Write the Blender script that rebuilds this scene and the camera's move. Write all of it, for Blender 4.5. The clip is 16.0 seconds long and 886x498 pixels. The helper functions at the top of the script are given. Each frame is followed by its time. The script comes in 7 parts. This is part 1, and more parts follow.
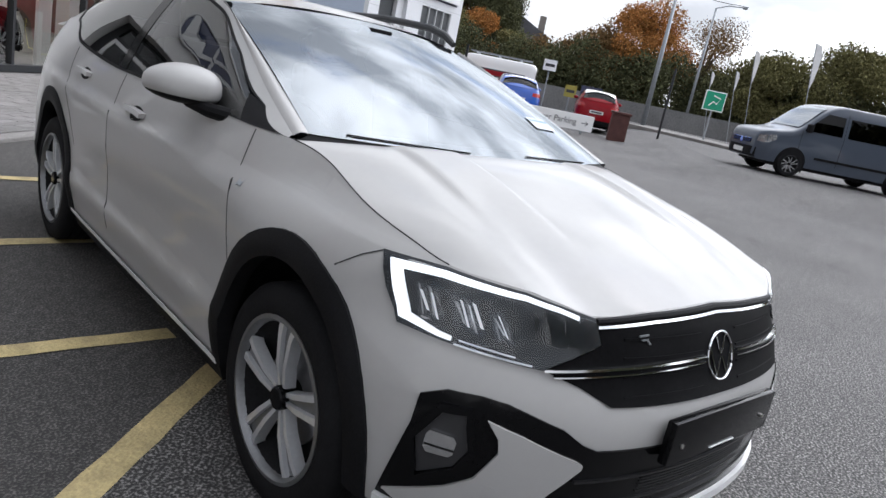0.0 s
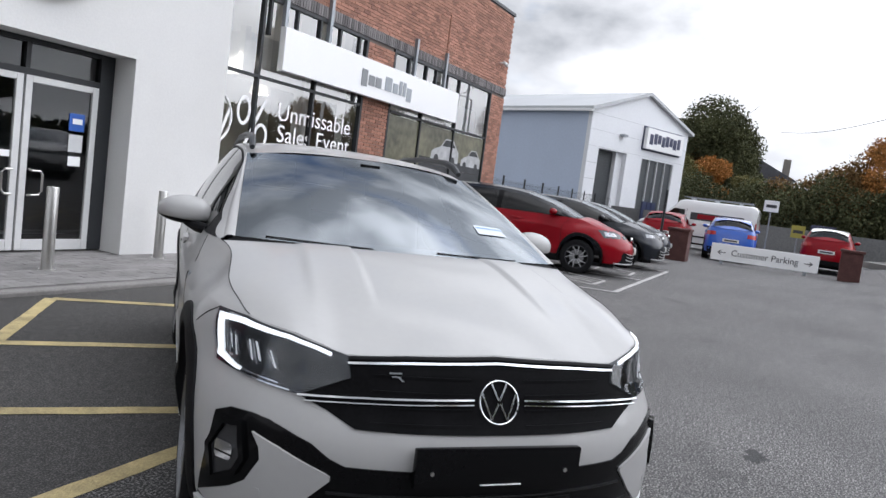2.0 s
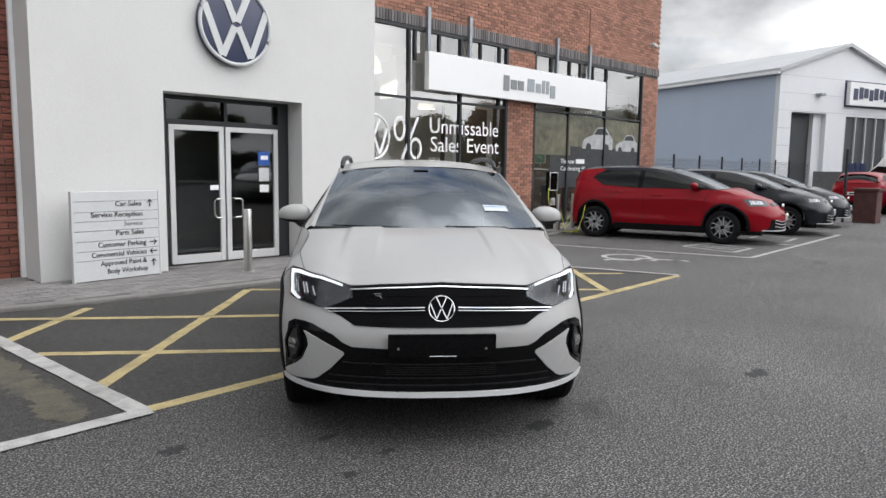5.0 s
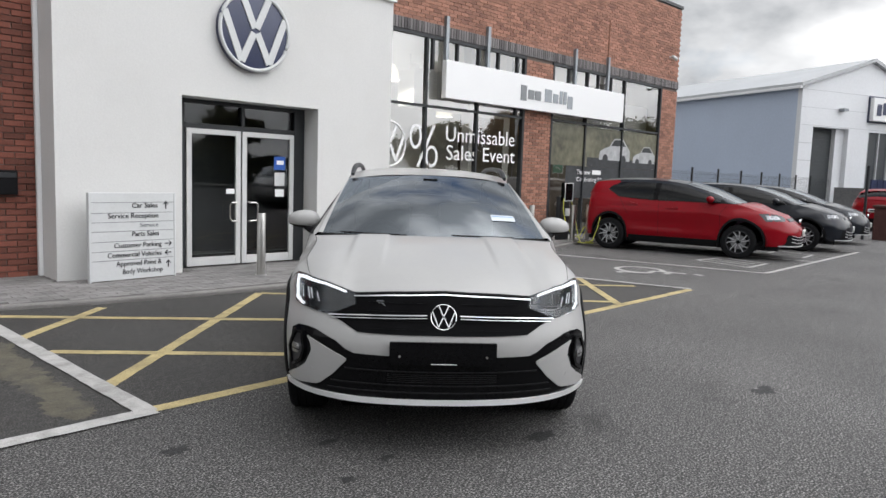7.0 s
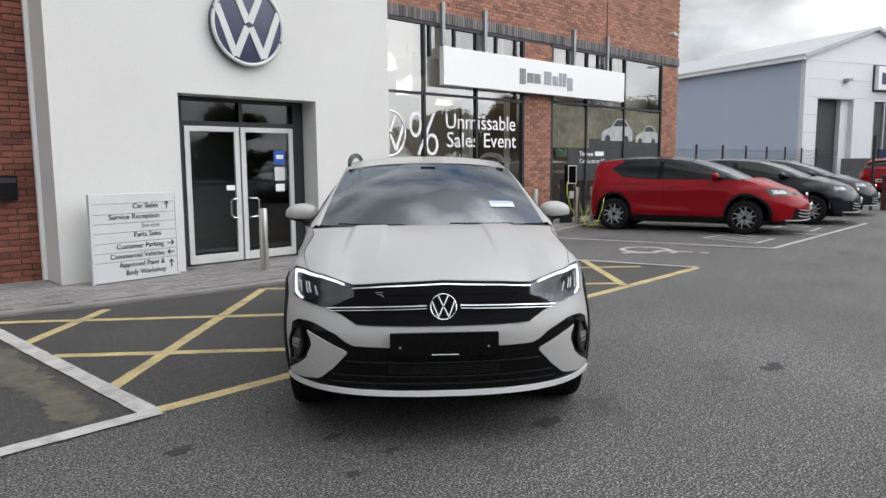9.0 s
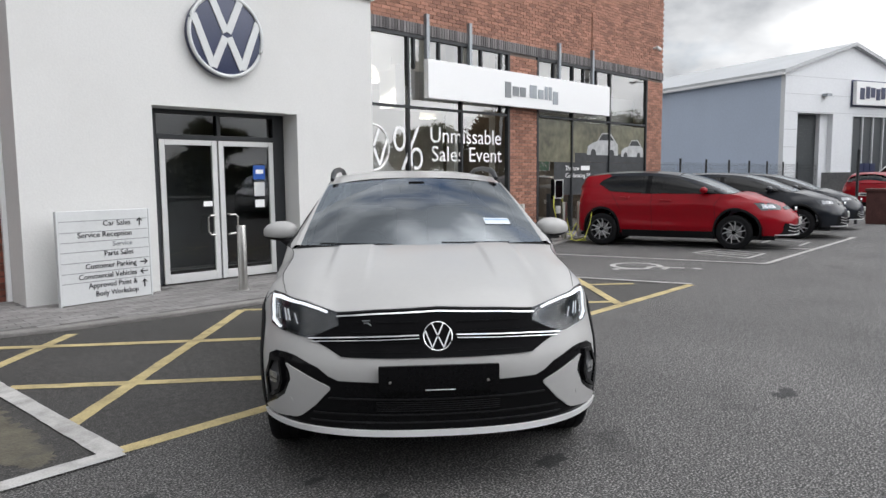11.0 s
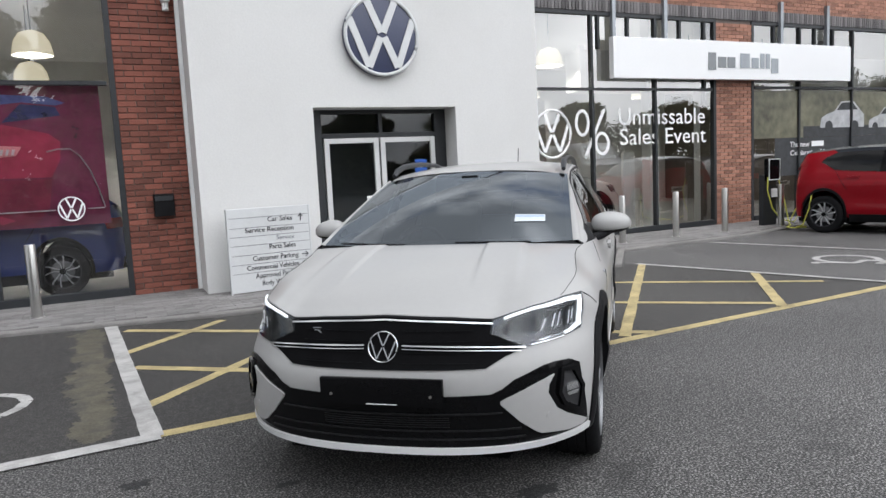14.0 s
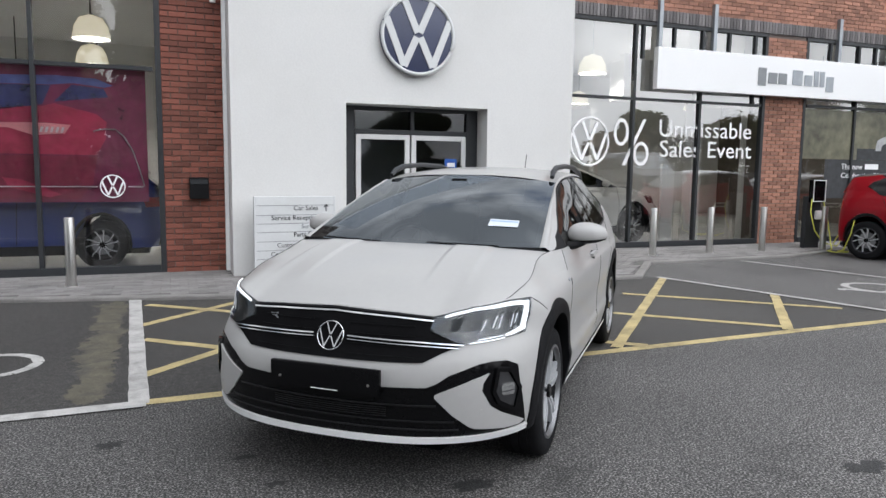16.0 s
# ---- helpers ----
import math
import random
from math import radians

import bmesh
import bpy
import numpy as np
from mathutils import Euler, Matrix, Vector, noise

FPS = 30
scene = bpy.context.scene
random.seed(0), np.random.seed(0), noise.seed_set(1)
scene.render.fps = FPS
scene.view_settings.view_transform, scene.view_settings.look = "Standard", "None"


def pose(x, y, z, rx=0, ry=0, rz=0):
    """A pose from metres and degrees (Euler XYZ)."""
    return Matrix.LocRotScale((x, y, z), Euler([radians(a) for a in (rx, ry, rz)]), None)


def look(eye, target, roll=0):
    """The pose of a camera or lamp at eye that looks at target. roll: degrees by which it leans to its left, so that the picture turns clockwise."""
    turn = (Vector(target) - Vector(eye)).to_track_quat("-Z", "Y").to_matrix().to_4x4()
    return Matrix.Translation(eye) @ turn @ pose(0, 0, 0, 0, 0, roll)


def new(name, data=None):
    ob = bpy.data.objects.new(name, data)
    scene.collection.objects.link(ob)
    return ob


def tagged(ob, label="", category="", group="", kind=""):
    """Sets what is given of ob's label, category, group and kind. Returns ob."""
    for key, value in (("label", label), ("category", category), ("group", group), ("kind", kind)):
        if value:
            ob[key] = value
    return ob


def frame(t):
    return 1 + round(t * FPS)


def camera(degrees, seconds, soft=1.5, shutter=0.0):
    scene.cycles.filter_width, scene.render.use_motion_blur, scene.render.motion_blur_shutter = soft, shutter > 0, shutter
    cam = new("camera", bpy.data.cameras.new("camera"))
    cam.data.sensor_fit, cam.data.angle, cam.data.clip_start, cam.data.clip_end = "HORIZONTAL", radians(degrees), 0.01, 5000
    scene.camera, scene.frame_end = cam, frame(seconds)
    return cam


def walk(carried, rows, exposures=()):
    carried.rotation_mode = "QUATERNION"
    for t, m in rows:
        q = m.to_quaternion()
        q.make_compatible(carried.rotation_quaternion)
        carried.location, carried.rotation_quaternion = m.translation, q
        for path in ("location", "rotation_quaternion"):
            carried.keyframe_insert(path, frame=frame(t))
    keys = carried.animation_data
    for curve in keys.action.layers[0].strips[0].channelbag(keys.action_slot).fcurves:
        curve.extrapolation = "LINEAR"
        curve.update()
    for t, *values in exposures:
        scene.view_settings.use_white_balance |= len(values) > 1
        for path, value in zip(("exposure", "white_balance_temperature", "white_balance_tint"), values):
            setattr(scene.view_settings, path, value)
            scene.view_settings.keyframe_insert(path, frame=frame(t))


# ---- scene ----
cam = camera(64.2, 16.0, soft=1.5)
PATH = [
    (0, (-1.835, 0.615, 1.306), (0.09, 0.827, 0.815), 11.6),
    (0.5, (-1.77, 0.21, 1.305), (0.159, 0.46, 0.839), 11.8),
    (1, (-1.726, -0.158, 1.265), (0.065, 0.631, 0.854), 14.5),
    (1.5, (-1.8, -0.419, 1.286), (0.013, 0.391, 1.049), 10.1),
    (2, (-1.91, -0.728, 1.341), (-0.147, 0.198, 1.165), 7.4),
    (2.5, (-1.97, -1.12, 1.357), (-0.293, -0.051, 1.14), 6.4),
    (3, (-2.079, -1.454, 1.347), (-0.527, -0.207, 1.16), 7.4),
    (3.5, (-2.162, -1.715, 1.376), (-0.648, -0.426, 1.161), 8.5),
    (4, (-2.246, -2.015, 1.389), (-0.773, -0.676, 1.199), 2.1),
    (4.5, (-2.353, -2.203, 1.391), (-0.87, -0.874, 1.205), -0.2),
    (5, (-2.46, -2.378, 1.42), (-1.032, -0.996, 1.191), 0.8),
    (7.5, (-2.407, -2.443, 1.432), (-1.013, -1.023, 1.231), 1.9),
    (8, (-2.367, -2.435, 1.427), (-0.981, -1.009, 1.212), -0.2),
    (8.5, (-2.366, -2.437, 1.432), (-0.986, -1.01, 1.193), -0.3),
    (9, (-2.361, -2.44, 1.43), (-0.982, -1.012, 1.187), -0.4),
    (11.5, (-1.976, -2.015, 1.426), (-0.556, -0.619, 1.236), -0.6),
    (12, (-1.737, -1.905, 1.421), (-0.473, -0.362, 1.276), 2.4),
    (12.5, (-1.567, -2.029, 1.412), (-0.35, -0.453, 1.226), -0.8),
    (13, (-1.409, -2.253, 1.421), (-0.23, -0.655, 1.181), 1.4),
    (13.5, (-1.149, -2.46, 1.411), (-0.199, -0.709, 1.232), 2.3),
    (14, (-0.96, -2.7, 1.444), (-0.112, -0.902, 1.222), -2.8),
    (14.5, (-0.88, -2.968, 1.487), (-0.05, -1.155, 1.327), -0.1),
    (15, (-0.734, -3.027, 1.477), (0.029, -1.184, 1.324), 1.8),
    (15.5, (-0.608, -3.039, 1.461), (0.106, -1.183, 1.248), -0.9),
    (16, (-0.602, -3.015, 1.457), (0.105, -1.158, 1.234), 0.7),
]
walk(cam, [(t, look(eye, target, roll)) for t, eye, target, roll in PATH], exposures=((0, -0.32, 6240, 12), (0.5, -0.62, 6240, 12), (1.0, -0.50, 6240, 12), (2.0, -0.44, 6200, 12), (2.7, -0.42, 6300, 11), (4, -0.50, 6480, 10), (9, -0.49, 6480, 10), (16, -0.46, 6300, 10)))

# ---- daylight: a bright, broken overcast with a veiled sun ----
SUN_TURN, SUN_RISE = 146.0, 50.0   # degrees clockwise from +y, and above the horizon
world = bpy.data.worlds.new("sky")
scene.world = world
world.use_nodes = True
nt = world.node_tree
nt.nodes.clear()
w_out = nt.nodes.new("ShaderNodeOutputWorld")
w_bg = nt.nodes.new("ShaderNodeBackground")
w_sky = nt.nodes.new("ShaderNodeTexSky")
w_sky.sky_type, w_sky.sun_disc = "NISHITA", False
w_sky.sun_elevation, w_sky.sun_rotation = radians(SUN_RISE), radians(SUN_TURN)
w_sky.air_density, w_sky.dust_density = 1.0, 2.0
w_co = nt.nodes.new("ShaderNodeTexCoord")
w_map = nt.nodes.new("ShaderNodeMapping")
w_map.inputs["Scale"].default_value = (1.0, 1.0, 1.9)
w_n1 = nt.nodes.new("ShaderNodeTexNoise")
w_n1.inputs["Scale"].default_value, w_n1.inputs["Detail"].default_value = 2.2, 9.0
w_n1.inputs["Roughness"].default_value = 0.55
w_n2 = nt.nodes.new("ShaderNodeTexNoise")
w_n2.inputs["Scale"].default_value, w_n2.inputs["Detail"].default_value = 3.6, 8.0
w_cover = nt.nodes.new("ShaderNodeValToRGB")
w_cover.color_ramp.elements[0].position, w_cover.color_ramp.elements[1].position = 0.30, 0.47
w_tone = nt.nodes.new("ShaderNodeValToRGB")
w_tone.color_ramp.elements[0].position, w_tone.color_ramp.elements[1].position = 0.40, 0.60
w_tone.color_ramp.elements[0].color = (0.36, 0.375, 0.395, 1)
w_tone.color_ramp.elements[1].color = (0.92, 0.925, 0.93, 1)
w_gain = nt.nodes.new("ShaderNodeVectorMath")
w_gain.operation = "SCALE"
w_gain.inputs["Scale"].default_value = 0.11
w_mix = nt.nodes.new("ShaderNodeMix")
w_mix.data_type = "RGBA"
nt.links.new(w_co.outputs["Generated"], w_map.inputs["Vector"])
nt.links.new(w_map.outputs["Vector"], w_n1.inputs["Vector"])
nt.links.new(w_map.outputs["Vector"], w_n2.inputs["Vector"])
nt.links.new(w_n1.outputs["Fac"], w_cover.inputs["Fac"])
nt.links.new(w_n2.outputs["Fac"], w_tone.inputs["Fac"])
nt.links.new(w_sky.outputs["Color"], w_gain.inputs[0])
nt.links.new(w_cover.outputs["Color"], w_mix.inputs["Factor"])
nt.links.new(w_gain.outputs["Vector"], w_mix.inputs["A"])
nt.links.new(w_tone.outputs["Color"], w_mix.inputs["B"])
# an overcast sky grows brighter towards the zenith
w_sep, w_up, w_bright = nt.nodes.new("ShaderNodeSeparateXYZ"), nt.nodes.new("ShaderNodeMapRange"), nt.nodes.new("ShaderNodeVectorMath")
w_up.inputs["To Min"].default_value, w_up.inputs["To Max"].default_value = 1.5, 1.45
w_bright.operation = "SCALE"
nt.links.new(w_co.outputs["Generated"], w_sep.inputs[0])
nt.links.new(w_sep.outputs["Z"], w_up.inputs["Value"])
# and towards the veiled sun
w_dot, w_aur, w_all = nt.nodes.new("ShaderNodeVectorMath"), nt.nodes.new("ShaderNodeMapRange"), nt.nodes.new("ShaderNodeMath")
w_dot.operation, w_all.operation = "DOT_PRODUCT", "MULTIPLY"
w_dot.inputs[1].default_value = (math.sin(radians(SUN_TURN)) * math.cos(radians(SUN_RISE)), math.cos(radians(SUN_TURN)) * math.cos(radians(SUN_RISE)), math.sin(radians(SUN_RISE)))
w_aur.inputs["From Min"].default_value, w_aur.inputs["From Max"].default_value = 0.42, 1.0
w_aur.inputs["To Min"].default_value, w_aur.inputs["To Max"].default_value = 1.0, 4.0
nt.links.new(w_co.outputs["Generated"], w_dot.inputs[0])
nt.links.new(w_dot.outputs["Value"], w_aur.inputs["Value"])
nt.links.new(w_up.outputs[0], w_all.inputs[0])
nt.links.new(w_aur.outputs[0], w_all.inputs[1])
nt.links.new(w_all.outputs[0], w_bright.inputs["Scale"])
nt.links.new(w_mix.outputs["Result"], w_bright.inputs[0])
nt.links.new(w_bright.outputs["Vector"], w_bg.inputs["Color"])
w_bg.inputs["Strength"].default_value = 1.15
nt.links.new(w_bg.outputs["Background"], w_out.inputs["Surface"])

sun_data = bpy.data.lights.new("sun", "SUN")
sun_data.energy, sun_data.angle, sun_data.color = 0.35, radians(85), (1.0, 0.97, 0.93)
sun = new("sun", sun_data)
a, e = radians(SUN_TURN), radians(SUN_RISE)
sun.matrix_world = look((30 * math.sin(a) * math.cos(e), 30 * math.cos(a) * math.cos(e), 30 * math.sin(e)), (0, 0, 0))

# ---- materials ----
def surf(name, col, rough=0.5, metal=0.0, var=0.15, scale=3.0, fine=60.0, bump=0.05, coat=0.0, dirt=None, dirt_amount=0.35, pieces=0.0, spec=0.5):
    """A painted, mineral or plastic surface: a base colour with broad and fine variation, fine relief, and optional dirt."""
    m = bpy.data.materials.new(name)
    m.use_nodes = True
    t = m.node_tree
    b = t.nodes["Principled BSDF"]
    b.inputs["Roughness"].default_value, b.inputs["Metallic"].default_value = rough, metal
    b.inputs["Coat Weight"].default_value = coat
    b.inputs["Coat Roughness"].default_value = 0.04
    b.inputs["Specular IOR Level"].default_value = spec
    co = t.nodes.new("ShaderNodeTexCoord")
    n1, n2 = t.nodes.new("ShaderNodeTexNoise"), t.nodes.new("ShaderNodeTexNoise")
    n1.inputs["Scale"].default_value, n1.inputs["Detail"].default_value = scale, 4.0
    n2.inputs["Scale"].default_value, n2.inputs["Detail"].default_value = fine, 3.0
    t.links.new(co.outputs["Object"], n1.inputs["Vector"])
    t.links.new(co.outputs["Object"], n2.inputs["Vector"])
    add = t.nodes.new("ShaderNodeMath")
    add.operation = "ADD"
    t.links.new(n1.outputs["Fac"], add.inputs[0])
    t.links.new(n2.outputs["Fac"], add.inputs[1])
    if pieces:
        inf, geo = t.nodes.new("ShaderNodeObjectInfo"), t.nodes.new("ShaderNodeNewGeometry")
        both = t.nodes.new("ShaderNodeMath")
        both.operation = "ADD"
        t.links.new(inf.outputs["Random"], both.inputs[0])
        t.links.new(geo.outputs["Random Per Island"], both.inputs[1])
        frac = t.nodes.new("ShaderNodeMath")
        frac.operation = "FRACT"
        t.links.new(both.outputs[0], frac.inputs[0])
        more = t.nodes.new("ShaderNodeMath")
        more.operation = "MULTIPLY_ADD"
        more.inputs[1].default_value, more.inputs[2].default_value = pieces, -pieces / 2
        t.links.new(frac.outputs[0], more.inputs[0])
        add2 = t.nodes.new("ShaderNodeMath")
        add2.operation = "ADD"
        t.links.new(add.outputs[0], add2.inputs[0])
        t.links.new(more.outputs[0], add2.inputs[1])
        add = add2
    ramp = t.nodes.new("ShaderNodeMapRange")
    ramp.inputs["From Min"].default_value, ramp.inputs["From Max"].default_value = 0.7, 1.3
    ramp.inputs["To Min"].default_value, ramp.inputs["To Max"].default_value = 1 - var, 1 + var
    ramp.clamp = False
    t.links.new(add.outputs[0], ramp.inputs["Value"])
    mul = t.nodes.new("ShaderNodeVectorMath")
    mul.operation = "SCALE"
    mul.inputs[0].default_value = col[:3]
    t.links.new(ramp.outputs[0], mul.inputs["Scale"])
    out = mul.outputs["Vector"]
    if dirt:
        n3 = t.nodes.new("ShaderNodeTexNoise")
        n3.inputs["Scale"].default_value, n3.inputs["Detail"].default_value, n3.inputs["Roughness"].default_value = scale * 0.6, 8.0, 0.7
        t.links.new(co.outputs["Object"], n3.inputs["Vector"])
        cr = t.nodes.new("ShaderNodeMapRange")
        cr.inputs["From Min"].default_value, cr.inputs["From Max"].default_value = 0.48, 0.7
        cr.inputs["To Max"].default_value = dirt_amount
        t.links.new(n3.outputs["Fac"], cr.inputs["Value"])
        mx = t.nodes.new("ShaderNodeMix")
        mx.data_type = "RGBA"
        mx.inputs["B"].default_value = (*dirt, 1)
        t.links.new(cr.outputs[0], mx.inputs["Factor"])
        t.links.new(out, mx.inputs["A"])
        out = mx.outputs["Result"]
    t.links.new(out, b.inputs["Base Color"])
    if bump:
        bp = t.nodes.new("ShaderNodeBump")
        bp.inputs["Strength"].default_value, bp.inputs["Distance"].default_value = min(1.0, bump * 4), 0.02 * bump + 0.001
        t.links.new(n2.outputs["Fac"], bp.inputs["Height"])
        t.links.new(bp.outputs["Normal"], b.inputs["Normal"])
    return m


def glass(name, tint, gloss_rough=0.02, ior=1.5, sheen=(1.0, 1.0, 1.0)):
    """A thin tinted pane: it lets light through and mirrors by Fresnel."""
    m = bpy.data.materials.new(name)
    m.use_nodes = True
    t = m.node_tree
    t.nodes.clear()
    out, mx = t.nodes.new("ShaderNodeOutputMaterial"), t.nodes.new("ShaderNodeMixShader")
    tr, gl, fr = t.nodes.new("ShaderNodeBsdfTransparent"), t.nodes.new("ShaderNodeBsdfGlossy"), t.nodes.new("ShaderNodeFresnel")
    tr.inputs["Color"].default_value = (*tint, 1)
    gl.inputs["Color"].default_value = (*sheen, 1)
    gl.inputs["Roughness"].default_value = gloss_rough
    fr.inputs["IOR"].default_value = ior
    t.links.new(fr.outputs[0], mx.inputs[0])
    t.links.new(tr.outputs[0], mx.inputs[1])
    t.links.new(gl.outputs[0], mx.inputs[2])
    t.links.new(mx.outputs[0], out.inputs["Surface"])
    return m


def glow(name, col, strength):
    m = bpy.data.materials.new(name)
    m.use_nodes = True
    b = m.node_tree.nodes["Principled BSDF"]
    b.inputs["Base Color"].default_value = (0.8, 0.8, 0.8, 1)
    b.inputs["Emission Color"].default_value = (*col, 1)
    b.inputs["Emission Strength"].default_value = strength
    return m


def asphalt(name, base, chips, grain=150.0):
    """Worn asphalt: a dark binder, pale stone chips, darker stains, and painted-in light that grows towards +x."""
    m = bpy.data.materials.new(name)
    m.use_nodes = True
    t = m.node_tree
    b = t.nodes["Principled BSDF"]
    co = t.nodes.new("ShaderNodeTexCoord")
    made = {}
    for key, scale, detail in (("chip", grain, 2.0), ("mid", 22.0, 4.0), ("broad", 0.5, 6.0), ("stain", 1.3, 8.0)):
        n = t.nodes.new("ShaderNodeTexNoise")
        n.inputs["Scale"].default_value, n.inputs["Detail"].default_value = scale, detail
        t.links.new(co.outputs["Object"], n.inputs["Vector"])
        made[key] = n.outputs["Fac"]

    def ranged(src, lo, hi, to0, to1):
        r = t.nodes.new("ShaderNodeMapRange")
        for k, v in (("From Min", lo), ("From Max", hi), ("To Min", to0), ("To Max", to1)):
            r.inputs[k].default_value = v
        t.links.new(src, r.inputs["Value"])
        return r.outputs[0]

    def mixed(fac, a, c):
        x = t.nodes.new("ShaderNodeMix")
        x.data_type = "RGBA"
        t.links.new(fac, x.inputs["Factor"])
        for s, v in (("A", a), ("B", c)):
            if isinstance(v, tuple):
                x.inputs[s].default_value = (*v, 1)
            else:
                t.links.new(v, x.inputs[s])
        return x.outputs["Result"]

    def times(a, c):
        x = t.nodes.new("ShaderNodeMath")
        x.operation = "MULTIPLY"
        t.links.new(a, x.inputs[0])
        t.links.new(c, x.inputs[1])
        return x.outputs[0]
    col = mixed(ranged(made["chip"], .47, .68, 0, 1), base, chips)
    # light painted into the colour: darker along the bays, paler towards +x
    sep, light_ramp = t.nodes.new("ShaderNodeSeparateXYZ"), t.nodes.new("ShaderNodeMath")
    t.links.new(co.outputs["Object"], sep.inputs[0])
    light_ramp.operation = "MULTIPLY_ADD"
    light_ramp.inputs[1].default_value = 4.0
    t.links.new(made["broad"], light_ramp.inputs[0])
    t.links.new(sep.outputs["X"], light_ramp.inputs[2])
    # worn carries that painted light as a gain, its edge broken by noise
    worn = ranged(light_ramp.outputs[0], 0.8, 5.5, 0.80, 1.06)
    gain = times(times(ranged(made["mid"], .3, .7, .66, 1.34), ranged(made["broad"], .3, .7, .80, 1.20)), times(worn, ranged(made["stain"], .62, .72, 1.0, .62)))
    v = t.nodes.new("ShaderNodeVectorMath")
    v.operation = "SCALE"
    t.links.new(col, v.inputs[0])
    t.links.new(gain, v.inputs["Scale"])
    t.links.new(v.outputs["Vector"], b.inputs["Base Color"])
    b.inputs["Roughness"].default_value = 0.8
    bp = t.nodes.new("ShaderNodeBump")
    bp.inputs["Strength"].default_value, bp.inputs["Distance"].default_value = 0.7, 0.006
    t.links.new(made["chip"], bp.inputs["Height"])
    t.links.new(bp.outputs["Normal"], b.inputs["Normal"])
    return m


M_ASPHALT = asphalt("asphalt", (0.024, 0.0232, 0.0225), (0.285, 0.274, 0.266), 92.0)
M_BAY = asphalt("bay_asphalt", (0.026, 0.025, 0.024), (0.120, 0.113, 0.105), 110.0)
M_PATCH = asphalt("dark_asphalt", (0.016, 0.016, 0.016), (0.05, 0.05, 0.05))
M_YELLOW = surf("yellow_road_paint", (0.46, 0.37, 0.18), 0.7, var=0.25, scale=5, fine=90, bump=0.3, dirt=(0.12, 0.10, 0.06), dirt_amount=0.75)
M_WHITELINE = surf("white_road_paint", (0.43, 0.42, 0.405), 0.7, var=0.2, scale=5, fine=90, bump=0.3, dirt=(0.14, 0.13, 0.12), dirt_amount=0.75)
M_PAVER = surf("grey_paver", (0.21, 0.20, 0.195), 0.85, var=0.2, scale=1.5, fine=70, bump=0.3, pieces=0.5, dirt=(0.09, 0.085, 0.08))
M_KERB = surf("concrete_kerb", (0.21, 0.20, 0.19), 0.85, var=0.2, scale=2, fine=50, bump=0.3, dirt=(0.1, 0.095, 0.09), dirt_amount=0.6)
M_JOINT = surf("sand_joint", (0.10, 0.095, 0.09), 0.95, var=0.2, scale=4, fine=90, bump=0.2)
M_RENDER = surf("white_render", (0.66, 0.655, 0.64), 0.8, var=0.035, scale=0.8, fine=45, bump=0.12, dirt=(0.55, 0.54, 0.515), dirt_amount=0.25)
M_BRICK = surf("red_brick", (0.335, 0.165, 0.114), 0.85, var=0.22, scale=1.2, fine=55, bump=0.35, pieces=0.8, dirt=(0.22, 0.11, 0.085), dirt_amount=0.3)
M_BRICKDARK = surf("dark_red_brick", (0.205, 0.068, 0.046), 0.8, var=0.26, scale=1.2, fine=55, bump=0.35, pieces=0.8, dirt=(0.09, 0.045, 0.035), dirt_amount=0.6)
M_SOLDIER = surf("blue_grey_brick", (0.15, 0.14, 0.14), 0.8, var=0.3, scale=3, fine=55, bump=0.3, pieces=0.9)
M_MORTAR = surf("mortar", (0.16, 0.135, 0.12), 0.95, var=0.2, scale=3, fine=70, bump=0.2)
M_FRAME = surf("dark_grey_aluminium", (0.030, 0.032, 0.035), 0.4, metal=0.0, var=0.1, scale=2, fine=40, bump=0.0, spec=0.3)
M_WFRAME = surf("silver_white_aluminium", (0.62, 0.62, 0.61), 0.35, metal=0.2, var=0.05, scale=2, fine=40, bump=0.0)
M_STEEL = surf("brushed_steel", (0.55, 0.54, 0.52), 0.28, metal=0.95, var=0.08, scale=3, fine=120, bump=0.05)
M_GALV = surf("galvanised_steel", (0.30, 0.32, 0.34), 0.45, metal=0.6, var=0.15, scale=5, fine=80, bump=0.05)
M_SIGN = surf("white_sign_panel", (0.82, 0.82, 0.82), 0.3, var=0.02, scale=1, fine=30, bump=0.0)
M_SIGNGREY = surf("light_grey_sign", (0.60, 0.61, 0.61), 0.45, var=0.03, scale=2, fine=40, bump=0.0, dirt=(0.45, 0.45, 0.44), dirt_amount=0.3)
M_INK = surf("dark_lettering", (0.03, 0.03, 0.035), 0.5, var=0.1, bump=0.0)
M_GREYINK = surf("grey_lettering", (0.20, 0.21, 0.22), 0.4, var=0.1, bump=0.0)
M_WINK = surf("white_vinyl", (0.85, 0.85, 0.85), 0.5, var=0.02, bump=0.0)
M_NAVY = surf("navy_enamel", (0.035, 0.043, 0.090), 0.3, var=0.1, bump=0.0)
M_CHROME = surf("chrome", (0.66, 0.67, 0.68), 0.12, metal=1.0, var=0.02, bump=0.0)
M_GAP = surf("panel_gap", (0.035, 0.035, 0.036), 0.8, var=0.1, bump=0.0, spec=0.1)
M_BLACK = surf("black_plastic", (0.010, 0.010, 0.011), 0.55, var=0.25, scale=6, fine=150, bump=0.08, spec=0.08)
M_TILE = surf("pale_floor", (0.62, 0.62, 0.61), 0.15, var=0.05, scale=1, fine=20, bump=0.0)
M_INWALL = surf("showroom_wall", (0.68, 0.68, 0.67), 0.8, var=0.06, scale=1, fine=30, bump=0.02)
